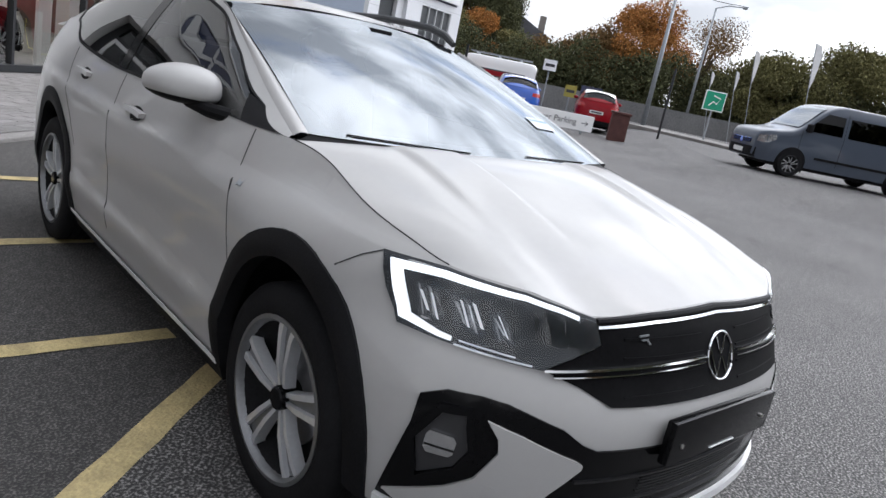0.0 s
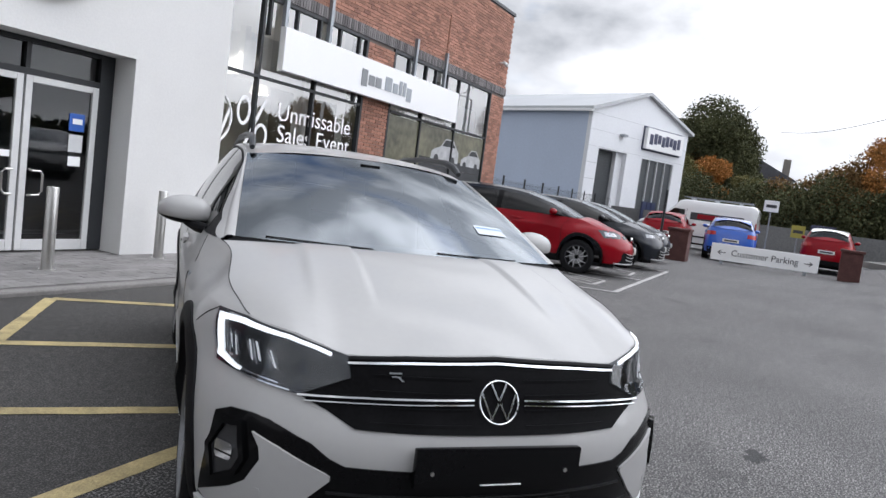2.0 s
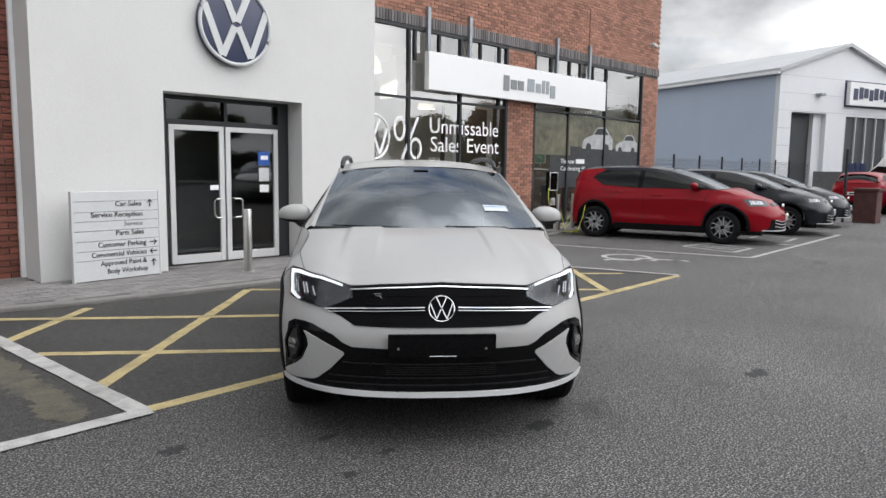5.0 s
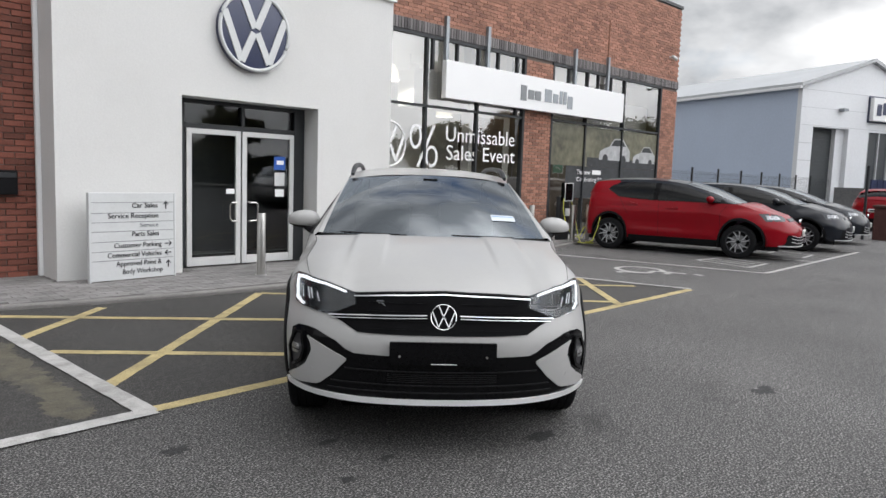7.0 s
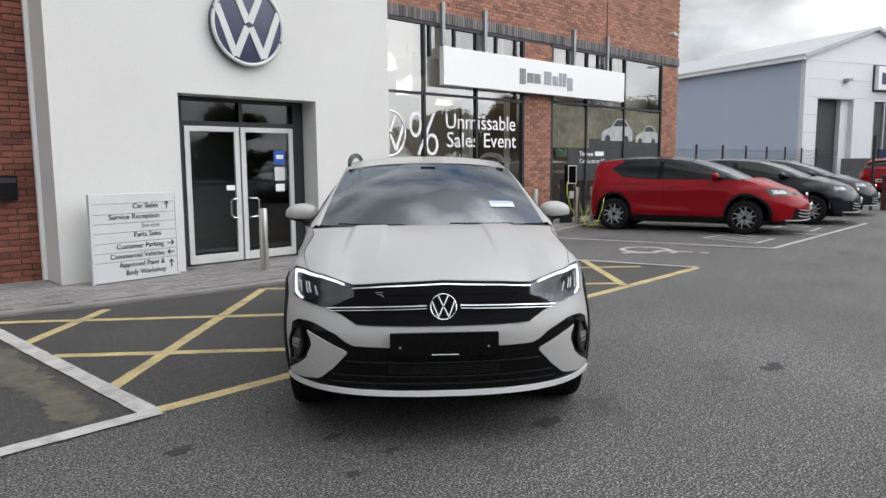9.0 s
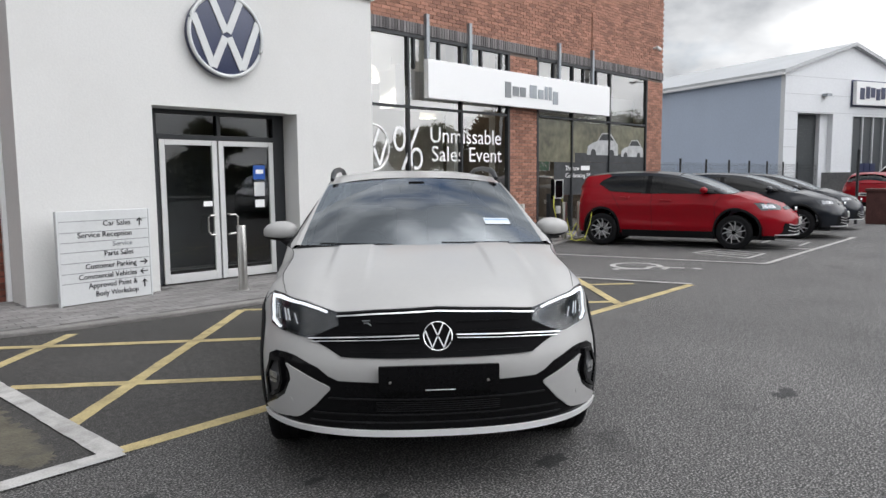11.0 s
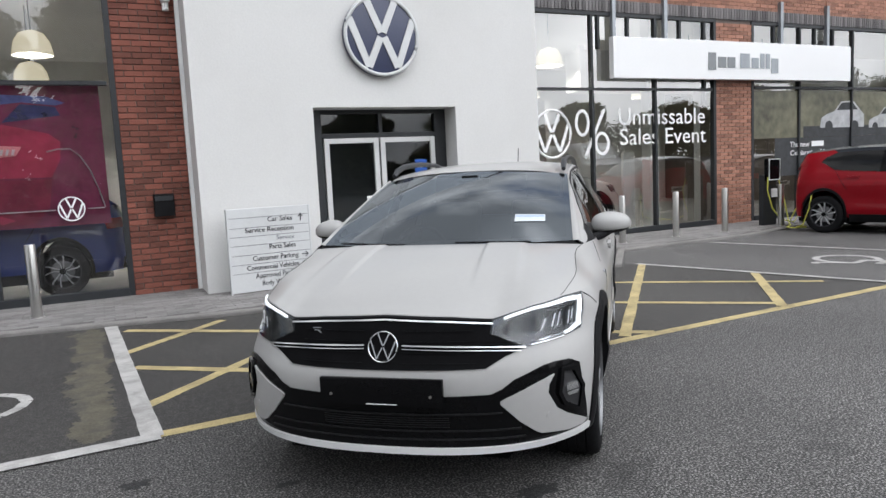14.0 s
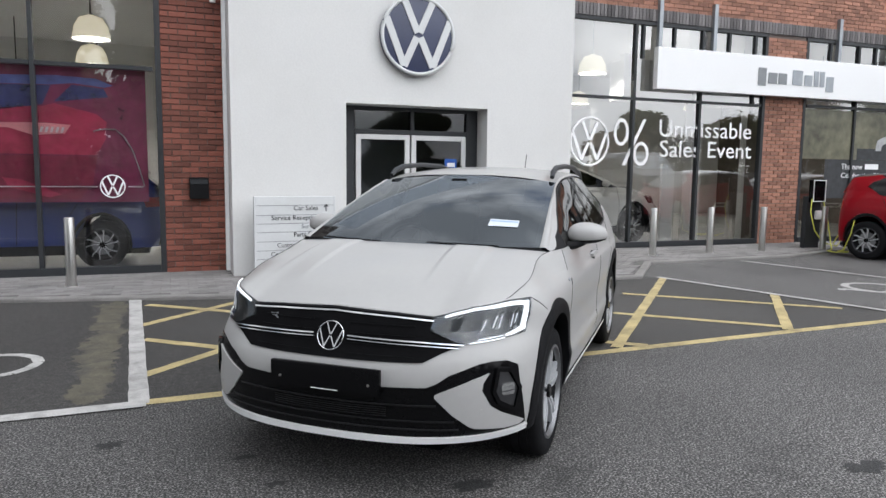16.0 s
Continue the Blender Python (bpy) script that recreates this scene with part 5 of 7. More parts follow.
def word(body, x0, x1, z, parent, mat, y, height=None, name="word"):
    """A line of letters set between x0 and x1 on the base line z."""
    span = lambda t: [v.co.x for v in text_mesh(t, 1.0, .004).vertices]
    whole, tall = span(body), max(v.co.z for v in text_mesh(body, 1.0, .004).vertices)
    kx = (x1 - x0) / (max(whole) - min(whole))
    kz = height / tall if height else kx
    said, made = "", None
    for w in body.split(" "):
        said = (said + " " + w).strip()
        me = text_mesh(w, 1.0, .004)
        shift = max(span(said)) - max(v.co.x for v in me.vertices)
        me.transform(Matrix.Translation((x0 + (shift - min(whole)) * kx, y, z)) @ Matrix.Diagonal((kx, 1, kz, 1)))
        made = part(name, me, mat, parent)
    return made


word("Unmissable", 8.03, 10.25, 2.14, vin, M_WINK, VY, .31)
word("Sales Event", 8.06, 10.28, 1.755, vin, M_WINK, VY, .31)


def hoop(cx, cz, rx, rz, w, y, n=40):
    """A flat oval stroke of width w."""
    bm = bmesh.new()
    ring = lambda k, d: [bm.verts.new((cx + (rx - k) * math.cos(2 * math.pi * j / n), y + d, cz + (rz - k) * math.sin(2 * math.pi * j / n))) for j in range(n)]
    rows = [ring(0, 0), ring(w, 0), ring(w, .004), ring(0, .004)]
    for p, q in zip(rows, rows[1:] + rows[:1]):
        for j in range(n):
            bm.faces.new((p[j], p[(j + 1) % n], q[(j + 1) % n], q[j]))
    bmesh.ops.recalc_face_normals(bm, faces=bm.faces)
    return bm


part("percent_stroke", hoop(7.18, 2.19, .165, .25, .058, VY), M_WINK, vin)
part("percent_stroke", hoop(7.63, 1.80, .175, .22, .058, VY), M_WINK, vin)
part("percent_stroke", prism([(7.215, 1.58), (7.285, 1.58), (7.725, 2.44), (7.655, 2.44)], (VY - .001, VY + .003), WALL), M_WINK, vin)
part("ring", tube([(6.50 + .40 * math.cos(2 * math.pi * k / 48), VY, 2.0 + .43 * math.sin(2 * math.pi * k / 48)) for k in range(48)], .022, 6, True), M_WINK, vin)
emblem_parts(.40, -.004, .004, .055, M_WINK, vin, "", pose(6.50, VY, 2.0))
golf = tagged(empty("window_print"), "printed window graphic with two pale cars on a field", "poster")
M_FIELD = surf("print_field", (0.13, 0.125, 0.085), 0.3, var=0.5, scale=0.9, fine=6, bump=0.0)
M_PRINTCAR = surf("print_pale_car", (0.42, 0.425, 0.43), 0.4, var=0.2, scale=4, fine=12, bump=0.0)
M_PRINTDARK = surf("print_dark", (0.03, 0.032, 0.035), 0.6, var=0.3, scale=4, fine=12, bump=0.0)
part("print", box(11.66, 16.72, GY + .036, GY + .039, 1.78, 2.80), M_FIELD, golf)
part("print", box(12.3, 16.72, GY + .036, GY + .039, .95, 1.776), M_PRINTDARK, golf)
part("print", box(13.2, 16.72, GY + .033, GY + .0355, 1.78, 2.02), M_PRINTDARK, golf)
CARSIDE = [(0, .12), (.03, .34), (.20, .42), (.50, .50), (.72, .72), (1.15, .74), (1.42, .52), (1.55, .42), (1.56, .12)]
for x, k in ((13.75, .98), (15.45, .78)):
    part("printed_car", prism([(x + a * k, 1.86 + b * k) for a, b in CARSIDE], (GY + .029, GY + .032), WALL), M_PRINTCAR, golf)
    part("printed_window", prism([(x + a * k, 1.86 + b * k) for a, b in ((.56, .52), (.75, .69), (1.12, .70), (1.32, .53))], (GY + .0255, GY + .0285), WALL), M_PRINTDARK, golf)
    for w in (.30, 1.22):
        part("printed_wheel", prism([(x + (w + .13 * math.cos(q)) * k, 1.86 + (.15 + .13 * math.sin(q)) * k) for q in [math.pi * j / 8 for j in range(16)]], (GY + .0255, GY + .0285), WALL), M_PRINTDARK, golf)
word("The new", 12.76, 13.38, 1.57, golf, M_WINK, GY + .021, .12)
part("name_bar", box(13.46, 13.86, GY + .019, GY + .024, 1.575, 1.69), M_WINK, golf)
word("Celebrating 50 years in Ireland", 12.77, 15.15, 1.39, golf, M_WINK, GY + .021, .11)

# print behind the window beside the block
lp = tagged(empty("window_poster"), "large printed poster of a red car tail behind the window", "poster")
PY = LY + .13
M_MAROON = surf("print_maroon", (0.19, 0.02, 0.07), 0.6, var=0.35, scale=1.0, fine=6, bump=0.0)
M_CARRED = surf("print_red", (0.46, 0.05, 0.11), 0.6, var=0.3, scale=1.2, fine=6, bump=0.0)
M_SKYBLUE = surf("print_blue", (0.16, 0.19, 0.45), 0.6, var=0.4, scale=1.5, fine=6, bump=0.0)
M_PRINTNIGHT = surf("print_night_blue", (0.035, 0.04, 0.13), 0.6, var=0.4, scale=1.5, fine=6, bump=0.0)
M_PRINTWINE = surf("print_wine_red", (0.22, 0.022, 0.055), 0.6, var=0.35, scale=1.2, fine=6, bump=0.0)
M_HOTRED = surf("print_lamp_red", (0.9, 0.45, 0.46), 0.6, var=0.1, scale=3, fine=6, bump=0.0)
for film in (M_MAROON, M_CARRED, M_SKYBLUE, M_PRINTNIGHT, M_PRINTWINE):      # see-through window film
    film.node_tree.nodes["Principled BSDF"].inputs["Alpha"].default_value = 0.78
part("print", box(-3.8, -.92, PY, PY + .006, .98, 2.72), M_MAROON, lp)
flat = lambda pts, layer: prism(pts, (PY - .004 - .005 * layer, PY - .001 - .005 * layer), WALL)
part("printed_roof", flat([(-3.6, 2.44), (-2.03, 2.47), (-1.77, 2.50), (-1.41, 2.46), (-1.31, 2.49), (-1.51, 2.57), (-1.96, 2.59), (-3.6, 2.53)], 0), M_SKYBLUE, lp, "pale blue roof")
part("printed_window", flat([(-3.6, 2.12), (-2.60, 2.14), (-2.13, 2.22), (-2.03, 2.46), (-3.6, 2.435)], 0), M_PRINTNIGHT, lp, "dark blue side window")
part("printed_window", flat([(-2.0, 2.26), (-1.79, 2.48), (-1.42, 2.445), (-1.37, 2.34)], 0), M_PRINTNIGHT, lp)
part("printed_body", flat([(-3.6, 1.60), (-1.53, 1.59), (-1.42, 1.80), (-1.40, 2.02), (-1.52, 2.12), (-2.0, 2.24), (-2.13, 2.20), (-3.6, 2.10)], 0), M_CARRED, lp, "red tail panel")
part("printed_bumper", flat([(-3.6, 1.02), (-1.75, 1.02), (-1.59, 1.22), (-1.53, 1.57), (-3.6, 1.58)], 0), M_PRINTWINE, lp, "wine red bumper")
part("printed_lamp", flat([(-3.2, 1.93), (-2.52, 1.92), (-2.25, 1.83), (-1.89, 1.86), (-1.82, 1.97), (-2.1, 1.99), (-3.2, 1.97)], 1), M_HOTRED, lp, "bright tail lamp")
for k in range(6):
    part("lamp_segment", flat([(-2.24 + .06 * k, 1.87), (-2.21 + .06 * k, 1.87), (-2.19 + .06 * k, 1.94), (-2.22 + .06 * k, 1.94)], 2), M_WINK, lp)
part("printed_lamp", flat([(-2.62, 1.30), (-2.40, 1.27), (-1.96, 1.08), (-2.10, 1.04), (-2.55, 1.18)], 1), M_CARRED, lp, "red reflector")
part("printed_line", tube([(-1.56, PY - .012, 1.90), (-1.44, PY - .012, 1.93), (-1.30, PY - .012, 1.93), (-1.20, PY - .012, 1.84), (-1.10, PY - .012, 1.66), (-1.02, PY - .012, 1.40), (-.97, PY - .012, 1.19)], .009, 6), M_SIGNGREY, lp)
part("printed_line", box(-3.8, -1.53, PY - .018, PY - .014, 1.175, 1.188), M_WINK, lp)
part("printed_line", box(-1.17, -.98, PY - .018, PY - .014, 1.175, 1.188), M_WINK, lp)
part("ring", tube([(-1.35 + .145 * math.cos(2 * math.pi * k / 40), LY + .03, 1.19 + .145 * math.sin(2 * math.pi * k / 40)) for k in range(40)], .009, 6, True), M_WINK, lp)
emblem_parts(.14, -.003, .003, .022, M_WINK, lp, "", pose(-1.35, LY + .03, 1.19))

# showroom inside
room = tagged(empty("showroom_room"), "dim showroom interior with pale floor", "room", kind="structure")
part("floor", box(-9.2, .05, LY + .36, 17.0, -.02, PAVE + .005), M_TILE, room)
part("floor", box(.05, 17.35, GY + .12, 17.0, -.02, PAVE + .005), M_TILE, room)
part("back_wall", box(-9.2, 17.35, 17.0, 17.2, 0, 4.9), M_INWALL, room)
part("left_wall", box(-9.4, -9.2, LY, 17.2, 0, 4.9), M_INWALL, room)
part("ceiling", box(-9.2, 17.35, 8.72, 17.0, 4.5, 4.6), M_CEIL, room)
part("ceiling", box(-9.2, .05, LY + .36, 8.71, 4.5, 4.6), M_CEIL, room)
part("roof_slab", box(-9.2, .05, LY + .36, 17.2, 4.7, 4.8), M_CEIL, room)
part("roof_slab", box(.05, 17.35, 8.6, 17.2, 4.7, 4.8), M_CEIL, room)
part("partition", box(8.9, 9.05, 12.0, 13.6, PAVE, 3.0), M_SIGN, room, "white partition")
part("display_panel", box(8.46, 8.76, 8.62, 8.68, PAVE, 1.62, .01), M_SIGN, room, "pale display panel")
part("column", box(9.16, 9.40, 8.62, 8.86, PAVE, 4.5), M_SIGN, room, "white column")
part("column", box(10.60, 10.86, 8.62, 8.86, PAVE, 4.5), M_SIGN, room, "white column")
part("bulkhead", box(7.62, 17.2, 8.70, 9.30, 2.86, 3.62), M_INWALL, room, "grey bulkhead over the display")
part("column", box(7.50, 7.62, 8.66, 8.80, 2.86, 3.70), M_SIGN, room, "pale bulkhead edge")


def pendant(x, y, z, r=.27):
    p = tagged(empty("pendant_lamp", pose(x, y, z)), "bowl-shaped cream glass pendant lamp hung from the ceiling", "lamp", "showroom pendant lamps")
    bowl = [(.035, .36), (.05, .355), (r * .62, .31), (r * .88, .19), (r * .98, .05), (r, .0), (r * .985, .0), (r * .86, .18), (r * .6, .30), (.03, .35)]
    part("shade", lathe(bowl, 32, "z", False), M_SHADE, p, "cream glass bowl", smooth=True)
    part("bulb", lathe([(0, .06), (.05, .09), (.05, .15), (0, .18)], 16), M_BULB, p, "lit bulb", smooth=True)
    part("cord", tube([(0, 0, .35), (0, 0, 4.5 - z)], .012, 6), M_FRAME, p)


M_SHADE = glow("lit_cream_glass", (1.0, 0.88, 0.58), 0.75)
M_BULB = glow("warm_bulb", (1.0, 0.93, 0.82), 800.0)
# the last four lamps are added out of sight to brighten the interior
for x, y, z in ((-1.72, 9.3, 3.38), (-1.90, 11.2, 3.23), (-2.05, 13.2, 3.14), (-2.15, 15.2, 2.98), (-3.6, 14.2, 2.92), (6.95, 8.9, 3.32), (9.9, 11.5, 3.3), (12.6, 11.0, 3.4), (15.2, 11.0, 3.4), (9.9, 14.2, 3.3), (13.8, 14.2, 3.3)):
    pendant(x, y, z)

# fittings on the walls
pb = tagged(empty("post_box", pose(-.285, LY - .012, 1.185)), "black steel post box fixed to the brick pier", "post box")
part("body", box(-.125, .125, -.09, .0, -.16, .13, .01), M_BLACK, pb)
part("flap", box(-.11, .11, -.10, -.091, .04, .10, .004), M_FRAME, pb, "black letter flap")
cc = tagged(empty("security_camera", pose(17.1, GY, 5.10)), "small white security camera on the brick wall", "camera")
part("bracket", tube([(0, .0, 0), (0, -.16, -.02)], .025, 8), M_SIGN, cc)
part("housing", lathe([(0, -.02), (.05, 0), (.055, .20), (0, .22)], 16, "x"), M_SIGNGREY, cc, m=pose(-.18, -.2, -.03, 0, 10, 0))
dp = tagged(empty("downpipe", pose(-.06, LY - .06, 0)), "white rainwater pipe with a hopper beside the block", "pipe")
part("pipe", tube([(0, 0, 3.62), (0, 0, 4.2)], .04, 12), M_SIGN, dp)
part("hopper", prism([(-.09, 4.0), (.09, 4.0), (.05, 3.72), (-.05, 3.72)], (-.08, .05), WALL, .006), M_SIGN, dp)
cd = tagged(part("conduit", tube([(13.86, GY - .01, 4.64), (13.86, GY - .01, 5.6)], .014, 6), M_BRICK), "thin painted conduit on the brick wall", "pipe")

# directory sign
ds = tagged(empty("directory_sign", pose(.35, 6.19, 0, 0, 0, 5.8)), "light grey directory sign board with dark lettering on legs", "sign")
W = 1.03
part("board", box(0, W, -.02, .03, .05, 1.09, .006), M_SIGNGREY, ds)
part("edge", box(-.02, .0, -.025, .035, .03, 1.09, .003), M_SIGNGREY, ds, "grey side post")
part("edge", box(W, W + .02, -.025, .035, .03, 1.09, .003), M_SIGNGREY, ds, "grey side post")
for z in (.976, .852, .742, .632, .512, .396, .288):
    part("groove", box(.01, W - .01, -.0225, -.0195, z - .003, z + .003), M_GREYINK, ds)
for body, x0, x1, z in (("Car Sales", .49, .81, .912), ("Service Reception", .20, .82, .788), ("Parts Sales", .49, .83, .568), ("Customer Parking", .27, .86, .434),
                        ("Commercial Vehicles", .19, .86, .320), ("Approved Paint &", .29, .86, .214), ("Body Workshop", .37, .87, .116)):
    word(body, x0, x1, z, ds, M_INK, -.024, .060)
word("Service", .59, .82, .676, ds, M_GALV, -.024, .054)
for x, z, turn in ((.92, .940, 0), (.95, .462, -90), (.95, .348, 90), (.95, .205, 0)):
    ar = bmesh.new()
    add_prism(ar, [(-.006, -.045), (.006, -.045), (.006, .03), (-.006, .03)], (-.0255, -.0205), WALL)
    add_prism(ar, [(0, .05), (.035, .012), (.026, .006), (0, .034), (-.026, .006), (-.035, .012)], (-.0255, -.0205), WALL)
    part("arrow", ar, M_INK, ds, m=pose(x, 0, z, 0, -turn, 0))

# bollards
def bollard(x, y):
    b = tagged(empty("bollard", pose(x, y, PAVE)), "brushed stainless steel bollard standing in the paving", "bollard", "bollards along the showroom")
    part("post", lathe([(.056, 0), (.056, .80), (.052, .812), (.0, .815)], 28), M_STEEL, b, smooth=True)
    soft_edges(b.children[0])
    part("collar", lathe([(.075, 0), (.075, .006), (.056, .008)], 28), M_STEEL, b)


for x, y in ((2.34, 5.806), (-1.758, 6.20), (4.0, 6.23), (7.05, 6.97), (8.32, 7.03), (9.50, 7.0), (10.95, 6.95), (11.62, 7.0), (-5.6, 6.6)):
    bollard(x, y)

# charging post
cp = tagged(empty("charging_post", pose(10.95, 7.2, PAVE)), "dark wall charger on a post with yellow-green cables", "charger")
part("post", box(-.20, .18, .0, .10, 0, 1.0, .01), M_FRAME, cp)
part("charger", box(-.16, .16, -.10, .02, .88, 1.32, .03), M_GLOSSBLACK, cp, "black charger with white rim")
part("charger_rim", tube([(-.15, -.10, .90), (.15, -.10, .90), (.15, -.10, 1.30), (-.15, -.10, 1.30)], .012, 6, True), M_WINK, cp)
part("socket", box(.02, .16, -.04, .02, .55, .72, .01), M_SIGN, cp)
M_CABLE = surf("lime_cable", (0.62, 0.62, 0.10), 0.5, var=0.1, bump=0.0)
part("cable", tube([(-.16, -.08, .95), (-.22, -.12, .7), (-.12, -.15, .35), (.05, -.2, .12), (.3, -.3, .05), (.42, -.35, .25), (.30, -.36, .33), (.2, -.3, .1)], .012, 6), M_CABLE, cp, "yellow-green cable")
part("cable", tube([(.16, -.06, .9), (.20, -.16, .5), (.12, -.32, .12), (-.05, -.50, .016), (-.30, -.62, .016), (-.38, -.80, .016), (-.20, -.95, .016), (-.05, -.85, .016), (-.15, -.72, .02), (-.42, -.92, .02), (-.50, -1.12, .10), (-.47, -1.22, .40), (-.43, -1.24, .66), (-.40, -1.22, .80)], .012, 6), M_CABLE, cp, "yellow-green cable")

# ---- other vehicles ----
M_TINT = glass("dark_tinted_glass", (0.05, 0.055, 0.06), 0.0, 1.45)
M_PAINTS = {
    "red": surf("red_car_paint", (0.23, 0.002, 0.008), 0.3, var=0.04, bump=0.0, coat=0.25, spec=0.12),
    "dark": surf("blue_black_car_paint", (0.010, 0.012, 0.017), 0.3, var=0.05, bump=0.0, coat=0.6, spec=0.1),
    "blue": surf("blue_car_paint", (0.015, 0.09, 0.45), 0.3, var=0.04, bump=0.0, coat=1.0),
    "navy": surf("deep_blue_car_paint", (0.012, 0.04, 0.24), 0.3, var=0.04, bump=0.0, coat=1.0),
    "white": surf("white_car_paint", (0.75, 0.75, 0.74), 0.3, var=0.02, bump=0.0, coat=1.0),
    "slate": surf("slate_blue_car_paint", (0.060, 0.073, 0.098), 0.35, var=0.04, bump=0.0, coat=0.5, spec=0.2),
}


# hatchback roofline of the parked cars: high to the tail, then a steep rear window
EDGE_Z = spline([(1.10, 1.03), (1.35, 1.125), (1.7, 1.265), (2.0, 1.372), (2.3, 1.42), (2.7, 1.437), (3.1, 1.43), (3.5, 1.40), (3.85, 1.355), (4.0, 1.25), (4.15, 1.12)])
CROWN = spline([(1.93, 1.425), (2.3, 1.466), (2.7, 1.482), (3.1, 1.475), (3.5, 1.45), (3.85, 1.405), (3.98, 1.29), (4.12, 1.10)])
M_BRIGHTGLASS = glass("sky_bright_windscreen", (0.34, 0.40, 0.43), 0.0, 3.0, (0.92, 0.96, 1.0))


def other_car(paint, m, label, scale=(1, 1, 1), wheels="turbine", roof_paint=None, plate=True, tail=1.0, nose_len=1.15, lead=0.0):
    """A parked hatchback: nose at -y, scaled from the common body; tail and nose_len stretch the overhangs, lead moves the windscreen's foot forward."""
    c = tagged(empty("car", m), label, "car", "parked cars")
    mat = M_PAINTS[paint]

    def bend(bm):
        for v in bm.verts:
            x, y, z = v.co
            y = 3.75 + (y - 3.75) * tail if y > 3.75 else y
            y = FW + (y - FW) * (1 + (nose_len - 1) * smooth(1.0, .55, z)) if y < FW else y
            y -= lead * smooth(.80, 1.05, z) * smooth(.1, .9, y) * (1 - smooth(1.4, 2.6, y))
            v.co = Vector((x * scale[0], y * scale[1], z * scale[2]))
        return bm

    def add(name, bm, material, lab="", parent=None, angle=40):
        return soft_edges(part(name, bend(bm), material, parent or c, lab), angle)
    add("bonnet", sheet(bonnet, 24, 14, (0, 0, 1)), mat, angle=60)
    for s in (1, -1):
        sp = lambda a, b, off=0.0, s=s: skin(s * a, b, off)
        cp_ = lambda a, b, off=0.0, s=s: flank(a, b, s, off)
        add("body_side", panel(body_outline(), sp, .11), mat, angle=60)
        add("sill", panel([(1.80, .20), (3.56, .20), (3.57, .33), (1.79, .33)], sp, .2, .010, .03), M_BLACK)
        for w in (FW + U_OF_Y, RW + U_OF_Y):
            add("arch_trim", ring_panel(w, .33, (.352, .40), (.385, .45), 198, -18, sp, .004, .05, 16), M_BLACK)
            add("arch_liner", sheet(lambda a, b, w=w, s=s: Vector((s * (.86 - .30 * b), w - U_OF_Y + .40 * math.cos(radians(200 - 220 * a)), .33 + .44 * math.sin(radians(200 - 220 * a)))), 14, 1), M_BLACK)
        for line in ([(1.815, 1.02), (1.775, .62), (1.79, .36)], [(2.99, 1.02), (2.96, .36)], [(3.80, 1.05), (3.60, .74)]):
            add("shut_line", strip(line, .006, sp, .0015, .003), M_BLACK)
        for y, z in ((2.139, .905), (2.93, .955)):
            add("door_handle", strip([(y + U_OF_Y - .10, z), (y + U_OF_Y + .10, z + .004)], .024, sp, .03, .03), mat)
        hl = add("headlamp", panel([(1.125, .868), (1.02, .73), (.62, .74), (.52, .80), (.60, .842), (.70, .860), (.93, .872)], sp, .1, .004, .02), M_HLBACK, "clear headlamp")
        add("reflector", panel([(1.0, .845), (.98, .765), (.70, .775), (.72, .835)], sp, .1, .008, .004), M_FACET, parent=hl)
        add("tail_lamp", panel([(UMAX - .98, .98), (UMAX - .52, .98), (UMAX - .50, .86), (UMAX - .95, .84)], sp, .1, .010, .02), M_REDLENS, "red tail lamp")
        add("side_window", panel([(1.33, .02), (2.44, .02), (2.42, .86), (1.9, .85), (1.62, .80), (1.40, .62)], cp_, .15), M_TINT, "tinted side window")
        add("side_window", panel([(2.53, .02), (3.25, .02), (3.50, .30), (3.42, .62), (3.25, .86), (2.51, .86)], cp_, .15), M_TINT, "tinted side window")
        add("b_pillar", panel([(2.44, .0), (2.53, .0), (2.51, .87), (2.42, .87)], cp_, .1, .002, .02), M_GLOSSBLACK)
        add("mirror_sail", panel([(1.15, .05), (1.33, .02), (1.40, .62), (1.34, .70)], cp_, .1, .001, .02), M_BLACK)
        add("roof_side", panel([(1.10, .0), (1.16, .05), (1.34, .70), (1.40, .62), (1.62, .80), (1.9, .85), (2.42, .86), (3.25, .86), (3.32, 1), (2.7, 1), (2.0, 1), (1.4, 1), (1.2, 1), (1.105, 1)], cp_, .12), M_PAINTS[roof_paint] if roof_paint else mat, angle=60)
        add("rear_pillar", panel([(3.25, .86), (3.42, .62), (3.50, .30), (3.25, .0), (4.10, .0), (4.10, 1), (3.7, 1), (3.32, 1)], cp_, .10), mat, angle=60)
        wsb = lambda t, s=s: Vector((s * (.712 - .104 * t), 1.088 + .929 * t, 1.042 + .340 * t + .012 * math.sin(math.pi * t)))
        add("a_pillar", sheet(lambda a, b, s=s: wsb(a) * (1 - b) + Vector((s * EDGE_X(1.10 + .92 * a), 1.10 + .92 * a, EDGE_Z(1.10 + .92 * a))) * b, 10, 2, (s, -1, 1)), M_PAINTS[roof_paint] if roof_paint else mat, angle=60)
        mb = bmesh.new()
        bmesh.ops.create_uvsphere(mb, u_segments=14, v_segments=8, radius=1)
        for v in mb.verts:
            v.co = Vector((s * .905 + .10 * v.co.x, 1.55 + .07 * v.co.y, 1.10 + .062 * v.co.z))
        dm = add("door_mirror", mb, mat)
        add("mirror_arm", tube([(s * .79, 1.38, 1.045), (s * .88, 1.52, 1.07)], .026, 8), M_BLACK, parent=dm)
        for y in (FW, RW):
            add_wheel(c, wheels, pose(s * .755 * scale[0], y * scale[1], TYRE_R, 0, 0, 0 if s > 0 else 180))
